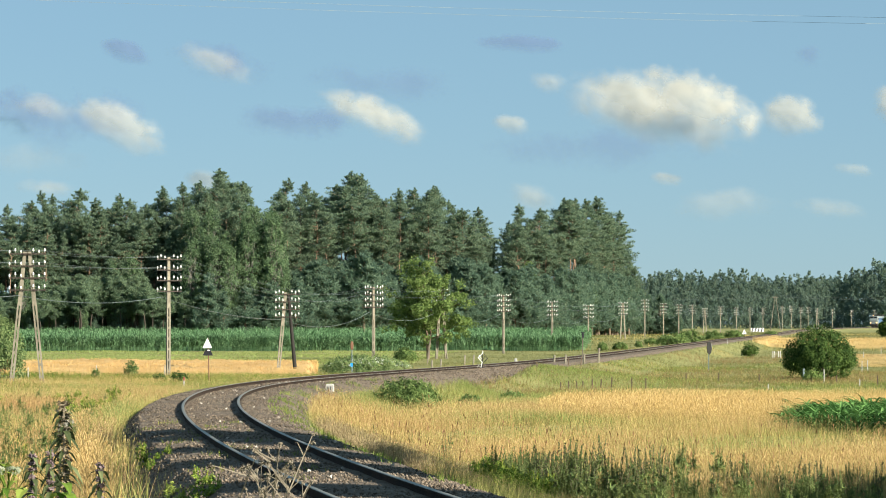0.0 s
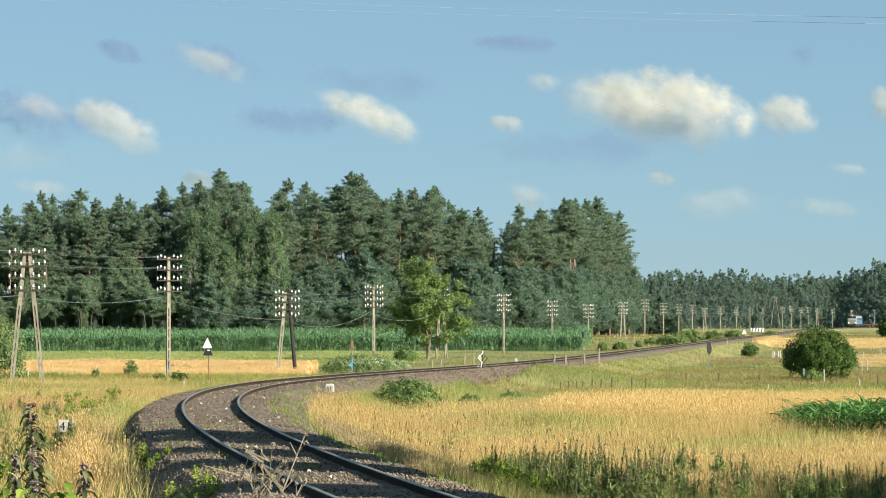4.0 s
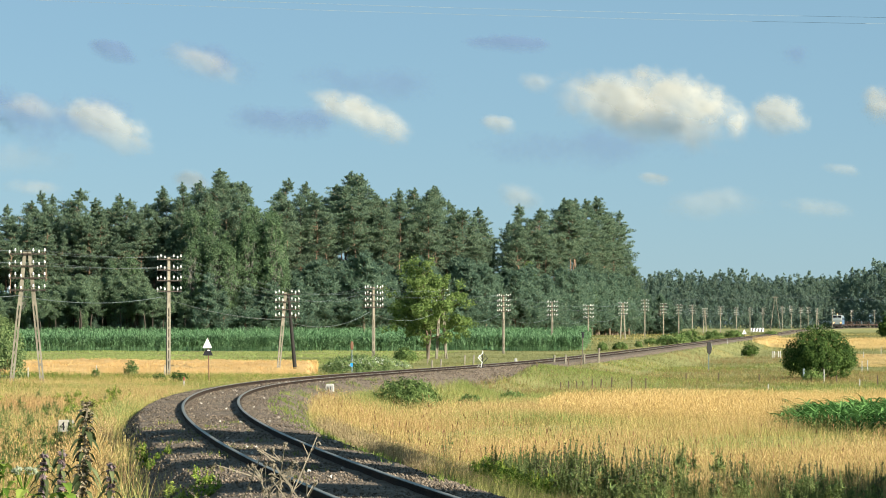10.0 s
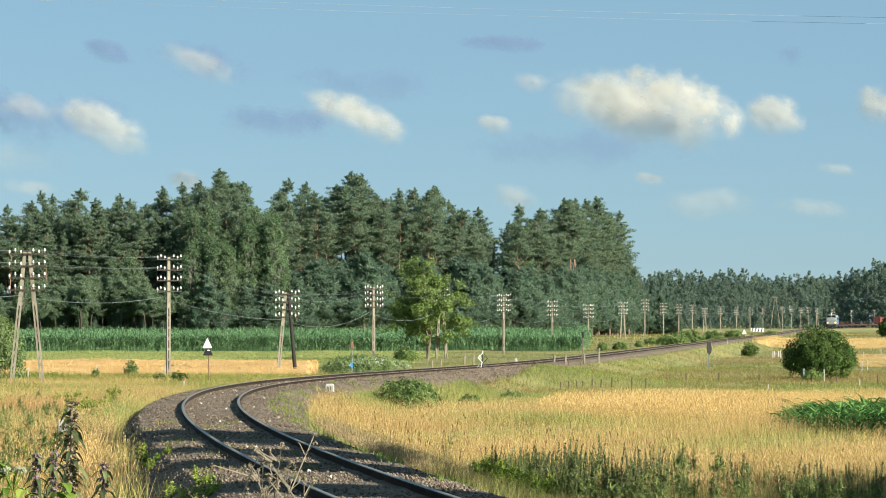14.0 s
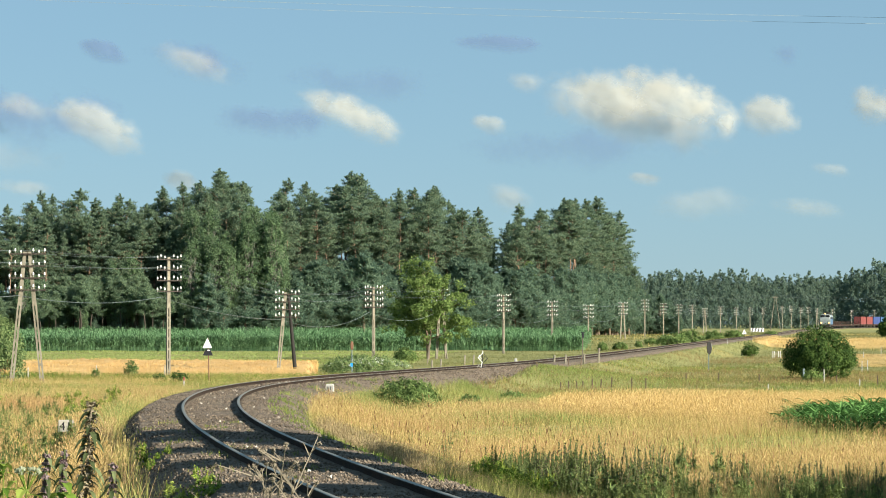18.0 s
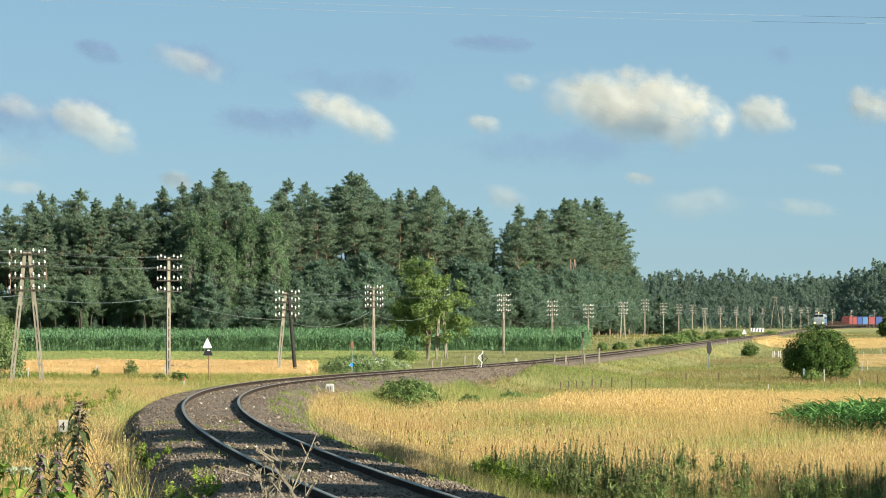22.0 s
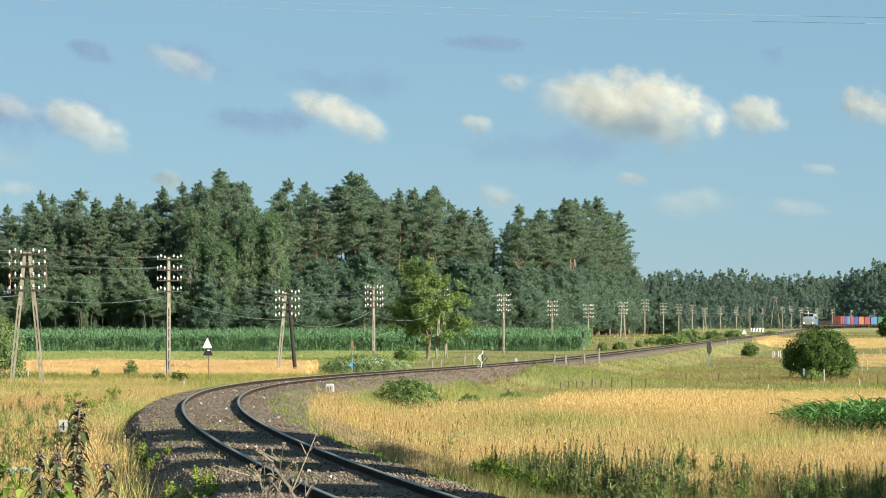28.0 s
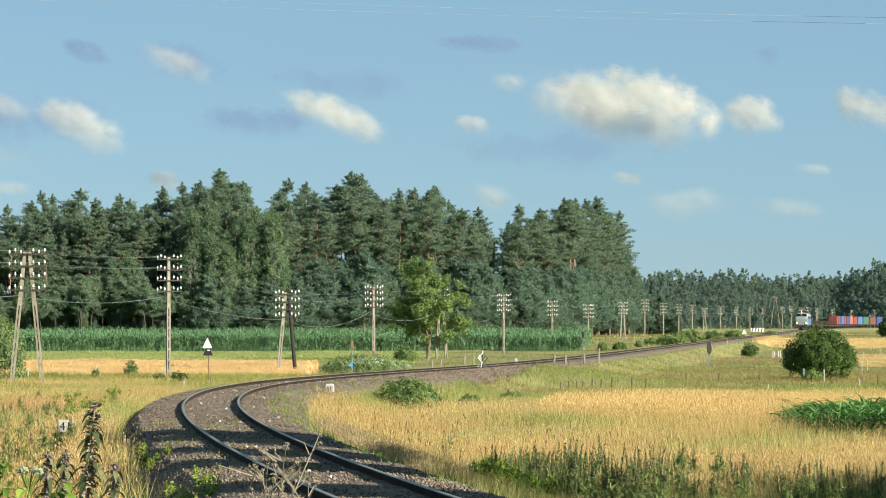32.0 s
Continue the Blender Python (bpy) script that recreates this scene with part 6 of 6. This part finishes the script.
def hectometre_plate():
    x, y = (-9.90, 78.00)
    e = thing("distance_plate", on_land(x, y), "small weathered white distance plate with black figures", "sign")
    bm = bmesh.new()
    add_tube(bm, (0, 0.03, -0.3), (0, 0.03, 0.60), 0.03, 0.03, 8)
    part("post", bm, M["concrete"], e)
    bm = bmesh.new()
    add_box(bm, (0.42, 0.03, 0.32), pose(0, 0, 0.52), 0.01)
    plate = part("plate", bm, M["dullwhite"], e)
    cu = bpy.data.curves.new("figure", "FONT")
    cu.body, cu.size, cu.extrude, cu.align_x = "4", 0.31, 0.004, "CENTER"
    fig = new("figure", cu)
    me = bpy.data.meshes.new_from_object(fig.evaluated_get(bpy.context.evaluated_depsgraph_get()))
    bpy.data.objects.remove(fig)
    me.materials.append(M["black"])
    o = new("figure", me)
    o.parent = plate
    o.matrix_basis = pose(-0.10, -0.02, 0.41, 90)
    for px in (0.07, 0.14):
        bm = bmesh.new()
        add_box(bm, (0.035, 0.012, 0.19), pose(px, -0.02, 0.52))
        part("bar", bm, M["black"], plate)


hectometre_plate()


def zebra_board():
    """A white board with black slanting stripes on two posts."""
    x, y = (49.81, 470.00)
    z = float(ground(x, y))
    e = thing("striped_board", pose(x, y, z, 0, 0, 8), "white warning board with black slanting stripes by the track", "sign")
    top = 2.2 - 9 * 470 / 5246 - z
    bm = bmesh.new()
    add_box(bm, (2.1, 0.04, 0.56), pose(0, 0, top - 0.28), 0.006)
    board = part("board", bm, M["white"], e)
    for k in range(4):
        bm = bmesh.new()
        c = -0.82 + 0.5 * k
        q = [bm.verts.new((c + dx, -0.026, top - 0.28 + dz)) for dx, dz in ((-0.17, -0.272), (0.05, -0.272), (0.25, 0.272), (0.03, 0.272))]
        bm.faces.new(q)
        part("stripe", bm, M["black"], board, "black slanting stripe")
    for px in (-0.85, 0.95):
        bm = bmesh.new()
        add_tube(bm, (px, 0.05, -0.3), (px, 0.05, top - 0.02), 0.045, 0.045, 8)
        part("post", bm, M["tarred"], e)
    x, y = (44.70, 440.00)
    e = thing("triangle_sign", on_land(x, y, 6), "low white triangular speed sign beside the track", "sign")
    top = 2.2 - 11 * 440 / 5246 - float(ground(x, y))
    bm = bmesh.new()
    triangle(bm, 0.72, 0.72, pose(0, -0.04, top - 0.72))
    tri = part("triangle_plate", bm, M["white"], e)
    bm = bmesh.new()
    add_box(bm, (0.16, 0.02, 0.2), pose(0, -0.07, top - 0.5), 0.02)
    part("mark", bm, M["black"], tri)
    bm = bmesh.new()
    add_tube(bm, (0, 0, -0.3), (0, 0, top - 0.1), 0.04, 0.04, 8)
    part("post", bm, M["tarred"], e)


zebra_board()


def signal_post():
    x, y = (10.92, 232.00)
    e = thing("signal_post", on_land(x, y), "slender pale timber post with a small dark lamp head", "signal")
    h = 2.2 - 24 * 232 / 5246 - float(ground(x, y))
    bm = bmesh.new()
    add_tube(bm, (0, 0, -0.3), (0, 0, h), 0.052, 0.042, 8)
    part("post", bm, M["timber"], e)
    bm = bmesh.new()
    add_box(bm, (0.17, 0.15, 0.36), pose(0.02, 0, h + 0.1), 0.04)
    add_box(bm, (0.30, 0.22, 0.06), pose(0.02, 0, h + 0.31), 0.02)
    part("lamp_head", bm, M["black"], e, "dark lamp head")


signal_post()

# concrete crossing posts and timber fence posts: x, y, height
OLD = "old grey weathered fence post in the meadow grass"
STONE = "pale concrete crossing post beside the railway"
for x, y, h in [(*(-3.48, 228.00), 0.9), (*(-0.88, 232.00), 0.95), (*(-0.18, 240.00), 0.9), (*(1.81, 250.00), 1.0), (*(2.61, 254.00), 1.0)]:
    post(x, y, h * 0.92, 0.13, "concrete", STONE, "crossing_post", "crossing posts", 12, 2.0)
for x, y, h in [(*(8.23, 200.00), 1.2), (*(7.47, 200.00), 1.15), (*(9.87, 208.00), 1.15), (*(11.22, 214.00), 1.2)]:
    post(x, y, h * 0.88, 0.125, "concrete", STONE, "crossing_post", "crossing posts", 8, 3.0)
for x, y, h, l in [(*(8.29, 196.00), 0.75, 2), (*(9.17, 198.00), 0.75, 9), (*(10.54, 192.00), 0.7, 3), (*(6.34, 160.00), 0.55, 0), (*(6.77, 160.00), 0.6, 0), (*(7.23, 160.00), 0.6, -3), (*(7.53, 160.00), 0.6, 2),
                   (*(8.10, 161.00), 0.75, 0), (*(8.56, 161.00), 0.75, 3), (*(9.20, 162.00), 0.85, 2), (*(10.31, 162.00), 0.9, 0), (*(11.15, 163.00), 0.8, 0), (*(14.75, 180.00), 0.6, 0), (*(16.71, 180.00), 0.65, 2), (*(18.97, 178.00), 0.7, 0),
                   (*(23.88, 180.00), 0.6, 0), (*(25.80, 176.00), 0.75, -3), (*(3.37, 165.00), 0.4, 0), (*(5.32, 168.00), 0.4, 4)]:
    post(x, y, h * 0.82, 0.065, "bark", OLD, "fence_post", "meadow fence posts", 0, l)
for x, y, h in [(*(23.38, 182.00), 0.8), (*(31.36, 222.00), 0.95), (*(33.50, 234.00), 0.9), (*(46.98, 318.00), 1.1), (*(44.25, 312.00), 0.75), (*(23.88, 170.00), 0.5), (*(17.98, 164.00), 0.4),
                (*(-26.02, 186.00), 1.0), (*(-22.20, 190.00), 0.95), (*(-17.44, 186.00), 0.95)]:
    post(x, y, h, 0.055, "oldwhite", "white painted post standing in the grass", "white_post", "white posts")
for x, y, h in [(29.9, 330.0, 0.62), (35.5, 370.0, 0.5)]:
    post(x, y, h - 0.1, 0.08, "oldwhite", "small white marker post beside the rails", "track_marker", "white posts")
post(*(5.05, 206.00), 0.55, 0.20, "oldwhite", "low white boundary stone at the field crossing", "boundary_stone", "white posts", category="marker")
post(*(-14.14, 162.00), 0.80, 0.09, "oldwhite", "short white post with a faded red top", "boundary_post", "white posts", 0, 0, "red")
post(*(23.11, 190.00), 0.82, 0.13, "greypost", "blue-grey square post before the bush", "marker_stake", "white posts")
post(*(-1.40, 262.00), 2.1, 0.13, "timber", "leaning bare timber post beneath the tree", "old_post", "meadow fence posts", 0, 7)


def gate():
    x, y = (35.1, 312.00)
    e = thing("old_gate", on_land(x, y, 12), "old pale plank gate in the meadow fence", "gate")
    for k, (px, lean) in enumerate([(-0.42, 0), (-0.22, 0), (0.0, 24), (0.22, 0), (0.42, 0)]):
        bm = bmesh.new()
        add_box(bm, (0.09, 0.04, 0.75), pose(px, 0.0, 0.40, 0, lean, 0), 0.008)
        part("plank", bm, M["oldwhite"] if k != 2 else M["timber"], e)
    bm = bmesh.new()
    add_box(bm, (1.05, 0.05, 0.08), pose(0, 0.045, 0.62), 0.01)
    part("rail", bm, M["timber"], e)


gate()


# ---- tall weeds ----
M["nettle"] = material("nettle_leaf", [(0.045, 0.06, 0.026), (0.085, 0.105, 0.045), (0.15, 0.17, 0.08)], 0.1, 0.7, pick="island", translucent=0.25)
M["seedhead"] = material("grey_brown_seed_whorls", [(0.09, 0.075, 0.05), (0.17, 0.14, 0.09), (0.27, 0.22, 0.15)], 0.05, 0.9, pick="island")
M["purple"] = material("purple_flower", [(0.16, 0.115, 0.12), (0.25, 0.185, 0.195), (0.34, 0.26, 0.27)], 0.05, 0.8, pick="island", translucent=0.2)
M["cream"] = material("cream_flower", [(0.24, 0.27, 0.17), (0.37, 0.39, 0.28)], 0.05, 0.8, pick="island", translucent=0.2)
M["drystem"] = material("dry_stalk", [(0.11, 0.09, 0.065), (0.18, 0.15, 0.11), (0.26, 0.22, 0.16)], 0.1, 0.85)
M["fresh"] = material("fresh_green_leaf", [(0.08, 0.14, 0.02), (0.16, 0.24, 0.04), (0.32, 0.38, 0.08)], 0.4, 0.6, pick="island", translucent=0.35)


def arched_leaf(v, f, root, d, length, width, sag):
    """A pointed leaf blade with a folded midrib, added to vertex and face lists."""
    root, d = np.asarray(root, float), np.asarray(d, float)
    d = d / np.linalg.norm(d)
    s = np.cross(d, (0, 0, 1.0))
    s /= np.linalg.norm(s) + 1e-9
    rows = []
    for t, w in ((0.0, 0.12), (0.25, 0.85), (0.55, 1.0), (0.8, 0.55), (1.0, 0.0)):
        c = root + d * length * t - np.array([0, 0, sag * length * t * t])
        rows.append((c - s * width / 2 * w + [0, 0, width * 0.12 * w], c, c + s * width / 2 * w + [0, 0, width * 0.12 * w]))
    i = len(v)
    for r in rows:
        v += [tuple(q) for q in r]
    for k in range(4):
        a = i + 3 * k
        f += [(a, a + 1, a + 4, a + 3), (a + 1, a + 2, a + 5, a + 4)]


def stem_mesh(name, pts, r0, r1, mat, parent, sides=6):
    v, f = [], []
    n = len(pts)
    for i, p in enumerate(pts):
        r = r0 + (r1 - r0) * i / (n - 1)
        for k in range(sides):
            a = 2 * math.pi * k / sides
            v.append((p[0] + r * math.cos(a), p[1] + r * math.sin(a), p[2]))
    for i in range(n - 1):
        for k in range(sides):
            f.append((i * sides + k, i * sides + (k + 1) % sides, (i + 1) * sides + (k + 1) % sides, (i + 1) * sides + k))
    return link(name, v, f, mat, parent, smooth=True)


def motherwort(x, y, high, seed, label, leafy=0.55, flower="seedhead", leaf=0.13, group="tall weeds near the camera", name="motherwort", top=0.0, whorl=0.013):
    """A square-stemmed tall weed: drooping leaf pairs and a spike of whorls."""
    g = np.random.default_rng(seed)
    e = thing(name, on_land(x, y), label, "weed", group)
    pts = [np.array([0.0, 0.0, high * t]) for t in np.linspace(-0.05, 1, 9)]
    stem_mesh("stem", pts, 0.010, 0.005, M["drystem"] if flower == "seedhead" else M["nettle"], e)
    v, f = [], []
    z, a = high * 0.25, g.uniform(0, 6)
    while z < high * 0.985:
        t = z / high
        size = leaf * (1.35 - 0.95 * t) * g.uniform(0.8, 1.2)
        for k in range(3):
            q = a + k * 2.094 + g.normal() * 0.2
            arched_leaf(v, f, (0, 0, z), (math.cos(q), math.sin(q), 0.15 + 0.5 * t), size * 1.45, size * 0.4, 1.15)
        a += 1.57 + g.normal() * 0.1
        z += 0.024 + 0.032 * (1 - t)
    link("leaves", v, f, M["nettle"], e)
    cs, rs = [], []
    z = high * leafy
    while z < high * 1.0:
        for k in range(6):
            q = g.uniform(0, 6.28)
            cs.append((math.cos(q) * whorl * 0.8, math.sin(q) * whorl * 0.8, z + g.normal() * 0.004))
            rs.append(whorl * 0.7)
        z += 0.026
    lv, lf = leaves(cs, rs, 7, 0.013, 0.8, seed=seed)
    link("flower_spike", lv, lf, M[flower], e, "grey-brown seed whorls" if flower == "seedhead" else "dull purple flower whorls")
    return e


nettle = motherwort(*(-1.51, 12.00), 1.48, 201, "tall leafy motherwort going to seed, swaying in the wind", 0.42, leaf=0.115, whorl=0.024)
purple = [motherwort(*(-1.51, 11.00), 1.27, 202, "purple flowering hedge-nettle swaying in the wind", 0.72, "purple", 0.10, name="hedge_nettle", whorl=0.011),
          motherwort(*(-1.47, 11.20), 1.28, 203, "purple flowering hedge-nettle swaying in the wind", 0.72, "purple", 0.10, name="hedge_nettle", whorl=0.011),
          motherwort(*(-1.33, 11.60), 1.23, 204, "purple flowering hedge-nettle swaying in the wind", 0.72, "purple", 0.10, name="hedge_nettle", whorl=0.011)]


def umbel(x, y, high, seed):
    """A wild carrot with a flat head of tiny cream flowers."""
    g = np.random.default_rng(seed)
    e = thing("wild_carrot", on_land(x, y), "flat cream-white flower umbel of a wild carrot", "weed", "tall weeds near the camera")
    stem_mesh("stem", [np.array([0, 0, high * t]) for t in np.linspace(-0.05, 0.93, 5)], 0.005, 0.003, M["fresh"], e)
    v, f, cs = [], [], []
    for i in range(26):
        a, r = g.uniform(0, 6.28), 0.045 * math.sqrt(g.uniform(0.02, 1))
        p = np.array([math.cos(a) * r, math.sin(a) * r, high + 0.006 * g.normal() - r * 0.1])
        limb(v, f, (0, 0, high * 0.93), p, 0.0016, 0.001)
        cs.append(p)
    link("rays", v, f, M["fresh"], e)
    lv, lf = leaves(cs, [0.011] * len(cs), 12, 0.008, 0.4, seed=seed)
    link("flower_head", lv, lf, M["cream"], e, "tiny cream-white florets")
    return e


def leafy_weed(x, y, high, seed):
    """A low leafy weed with broad fresh leaves."""
    g = np.random.default_rng(seed)
    e = thing("leafy_weed", on_land(x, y), "fresh green broad-leaved weed near the camera", "weed", "tall weeds near the camera")
    v, f = [], []
    stem_mesh("stem", [np.array([0, 0, high * t]) for t in np.linspace(-0.05, 0.97, 5)], 0.003, 0.002, M["fresh"], e)
    for i in range(44):
        t, q = g.uniform(0.5, 1.02), g.uniform(0, 6.28)
        arched_leaf(v, f, (0, 0, high * t), (math.cos(q), math.sin(q), 0.5), g.uniform(0.05, 0.11), g.uniform(0.025, 0.05), 0.8)
    link("leaves", v, f, M["fresh"], e)
    return e


for k, (x, y, h) in enumerate([(*(-1.57, 10.60), 1.22), (*(-1.61, 11.20), 1.18), (*(-1.46, 10.40), 1.12), (*(-1.38, 10.80), 1.14), (*(-1.38, 10.20), 1.08), (*(-1.40, 11.40), 1.10)]):
    leafy_weed(x, y, h, 270 + k)
carrot = [umbel(*(-1.54, 10.60), 1.20, 211)]


def dry_stalk(x, y, high, seed):
    """A dead branching stalk with small burr heads."""
    g = np.random.default_rng(seed)
    e = thing("dry_stalk", on_land(x, y), "bare dead branching stalk with small dry heads", "weed", "dead stalks near the camera")
    v, f, heads = [], [], []
    limb(v, f, (0, 0, -0.1), (0, 0, high * 0.80), 0.0045, 0.003)
    for i in range(9):
        z = high * g.uniform(0.62, 0.86)
        a = g.uniform(0, 6.28)
        ln = g.uniform(0.10, 0.26) * high * 0.75
        tip = np.array([math.cos(a) * ln * 0.75, math.sin(a) * ln * 0.5, z + ln * g.uniform(0.5, 1.0)])
        limb(v, f, (0, 0, z - 0.03), tip, 0.003, 0.0018)
        heads.append(tip)
        for j in range(2):
            b = tip * 0.6 + np.array([0, 0, z * 0.4])
            t2 = b + np.array([g.normal() * 0.05, g.normal() * 0.04, 0.045])
            limb(v, f, b, t2, 0.0026, 0.0016)
            heads.append(t2)
    link("stem", v, f, M["drystem"], e)
    lv, lf = leaves(heads, [0.009] * len(heads), 12, 0.008, 1.0, seed=seed)
    tagged(link("seed_head", lv, lf, M["drystem"], e), kind="stuff")
    return e


stalks = [dry_stalk(*(-0.57, 11.00), 1.37, 221), dry_stalk(*(-0.70, 11.40), 1.33, 222), dry_stalk(*(-0.50, 10.80), 1.31, 223), dry_stalk(*(-0.63, 11.10), 1.34, 224), dry_stalk(*(-0.80, 11.30), 1.26, 225)]


def spike_weed(seed, high, leafmat="weed", spikemat="weed_dark", bushy=1.0, spike=0.35, name="mugwort", label="tall dark green mugwort with seeding spikes", stems=(4, 8)):
    """A tall leafy weed with several upright seed spikes."""
    g = np.random.default_rng(seed)
    e = thing(name, Matrix(), label, "weed", "tall weeds in the meadow")
    v, f = [], []
    cs, rs, ls, lr = [], [], [], []
    for k in range(g.integers(*stems)):
        a = g.uniform(0, 6.28)
        h = high * g.uniform(0.72, 1.0)
        tip = np.array([math.cos(a) * 0.26 * g.uniform(0.1, 1), math.sin(a) * 0.26 * g.uniform(0.1, 1), h])
        limb(v, f, (0, 0, -0.1), tip, 0.012, 0.005)
        for t in np.arange(1 - spike, 1.0, 0.035):
            cs.append(tip * t + g.normal(size=3) * 0.008)
            rs.append(0.035 * (1.25 - t))
        for t in np.arange(0.12, 1 - spike * 0.6, 0.07):
            ls.append(tip * t + g.normal(size=3) * 0.05)
            lr.append(0.13 * bushy * (1.25 - t))
    tagged(link("stem", v, f, M[leafmat], e), kind="stuff")
    lv, lf = leaves(ls, lr, 8, 0.04, 0.9, seed=seed, long=3.4, spiky=0.7)
    link("leaves", lv, lf, M[leafmat], e)
    lv, lf = leaves(cs, rs, 9, 0.022, 1.2, seed=seed + 1)
    tagged(link("seed_spike", lv, lf, M[spikemat], e, "dark seeding spikes"), kind="stuff")
    return e


def meadow_weeds():
    g = np.random.default_rng(231)
    kinds = [spike_weed(240 + i, 1.45, "weed", "weed_tip", 0.9, 0.3, stems=(6, 11)) for i in range(4)]
    gold = [spike_weed(250 + i, 1.1, "fresh", "yellow_tip", 1.2, 0.14, "goldenrod", "leafy green goldenrod with a little yellow bloom") for i in range(2)]
    dull = [spike_weed(260 + i, 0.9, "weed", "seedhead", 0.7, 0.5, "dock_weed", "brown seeding dock among the dry grass") for i in range(2)]
    thin = [spike_weed(280 + i, 1.35, "weed", "weed_dark", 0.5, 0.55, "thin_mugwort", "slender dark weed stalk with a long seed spike", (1, 3)) for i in range(2)]
    used = set()

    def stand(e, x, y, s):
        if e.name in used:
            sized(e, x, y, s, g.uniform(0, 360))
        else:
            used.add(e.name)
            put(e, x, y, s)
    # thick clump by the near rail, thinning out over the meadow
    for i in range(110):
        b = g.uniform(0.013, 0.050) if i < 84 else g.uniform(0.05, 0.085)
        d = g.uniform(55.5, 59)
        if aside(b * d, d) > 3.2:
            stand(kinds[g.integers(0, 4)], b * d, d, g.uniform(0.62, 0.98) if i < 84 else g.uniform(0.5, 0.75))
    for i in range(64):
        b = g.uniform(0.012, 0.036)
        d = g.uniform(54.5, 58)
        stand(gold[g.integers(0, 2)], b * d, d, g.uniform(0.7, 1.0))
    for i in range(34):
        b, d = g.uniform(0.05, 0.150), g.uniform(54, 57)
        stand(kinds[g.integers(0, 4)], b * d, d, g.uniform(0.5, 0.75))
    for i in range(120):
        b = g.uniform(0.030, 0.150) if i % 2 else g.uniform(0.03, 0.075)
        d = g.uniform(55, 62)
        stand(thin[g.integers(0, 2)], b * d, d, g.uniform(0.6, 1.0) if b > 0.075 else g.uniform(0.8, 1.2))
    for b, d, s in [(0.0795, 62, 1.05), (0.0835, 63, 0.95), (0.0925, 62, 1.0), (0.071, 61, 0.8), (0.102, 62, 0.85), (0.115, 61, 0.7), (0.128, 60, 0.75), (0.108, 60, 0.8), (0.137, 61, 0.7)]:
        stand(kinds[g.integers(0, 4)], b * d, d, s)
    for i in range(34):
        b = g.uniform(-0.024, 0.020)
        d = g.uniform(72, 84)
        if aside(b * d, d) > 3.0:
            stand((dull if i % 4 else thin)[g.integers(0, 2)], b * d, d, g.uniform(0.5, 0.85))
    # left verge: dull green weeds by the edge, sunny yellow-green clumps nearer the track
    sunny = [spike_weed(290 + i, 1.1, "sunleaf", "yellow_tip", 1.3, 0.12, "goldenrod", "bright yellow-green goldenrod not yet in bloom") for i in range(2)]
    for i in range(120):
        d = g.uniform(96, 136)
        b = g.normal(-0.1140, 0.0075)
        if aside(b * d, d) < -3.0:
            stand(sunny[i % 2], b * d, d, g.uniform(0.5, 1.0))
    for i in range(10):
        d = g.uniform(41, 46)
        x = float(line_x(d)) - g.uniform(1.75, 2.35)
        stand((sunny if i % 2 else gold)[i // 2 % 2], x, d, g.uniform(0.55, 0.9))
    for i in range(80):
        d = g.uniform(56, 105)
        b = g.uniform(-0.155, -0.124)
        stand((dull if i % 5 == 0 else kinds)[g.integers(0, 2)], b * d, d, g.uniform(0.55, 0.95))
    for i in range(90):
        b = g.uniform(-0.153, -0.118) if i % 4 else g.uniform(-0.12, -0.105)
        d = g.uniform(58, 130)
        if aside(b * d, d) < -3.4:
            stand((gold if i % 3 == 0 else kinds)[g.integers(0, 2)], b * d, d, g.uniform(0.5, 0.9))
    for i in range(64):
        d = g.uniform(96, 132)
        b = g.uniform(-0.128, -0.104)
        stand(gold[g.integers(0, 2)], b * d, d, g.uniform(0.55, 1.0))
    for i in range(12):
        d = g.uniform(52, 58)
        b = g.uniform(-0.101, -0.088)
        stand(gold[g.integers(0, 2)], b * d, d, g.uniform(0.45, 0.8))


meadow_weeds()


# ---- what moves ----
def motions():
    # the goods train rolls towards the camera, slowing gently
    times = range(0, 33, 2)
    for ob, behind, h in train:
        walk(ob, [(t, at_run(FRONT_END + BRAKE[0] * (32 - t) - BRAKE[1] * (32 * 32 - t * t) + behind, h)) for t in times])
    # the clouds drift to the left
    for i, (ob, (x, z, _, _, lean, *_)) in enumerate(zip(clouds, CLOUDS)):
        walk(ob, [(0, pose(*cloud_at(i, x, z), 0, lean, 0)), (32, pose(*cloud_at(i, x - 48.0, z), 0, lean, 0))])
    # weeds near the camera sway on their roots: degrees of lean, time by time
    gusts = [(0, -1.0), (1, -6.5), (2, -11.0), (3, -8.0), (3.5, -7.0), (5.5, -4.5), (6, -3.4), (7, -0.4), (8, 1.0), (9, 2.6), (10, 2.7), (11, 1.0), (12, -0.7), (13, 0.0), (14, 0.3), (15.5, 2.0), (17, 3.3),
             (18, 3.4), (19, 3.0), (20, 3.4), (21, 3.8), (22, 1.6), (23, -0.1), (24, 0.3), (25, 0.9), (26.5, 1.3), (28, 1.5), (29, 2.2), (30, 3.0), (31, 3.6), (32, 3.9)]
    for ob, share in [(nettle, 1.0)] + [(p, 0.55) for p in purple] + [(c, 0.8) for c in carrot] + [(d, 0.22) for d in stalks]:
        x, y, z = ob.matrix_basis.translation
        turn = 20.0 if ob is nettle else 0.0
        walk(ob, [(t, pose(x, y, z, 0, share * a, 0) @ pose(0, 0, 0, 0, 0, turn)) for t, a in gusts])


motions()
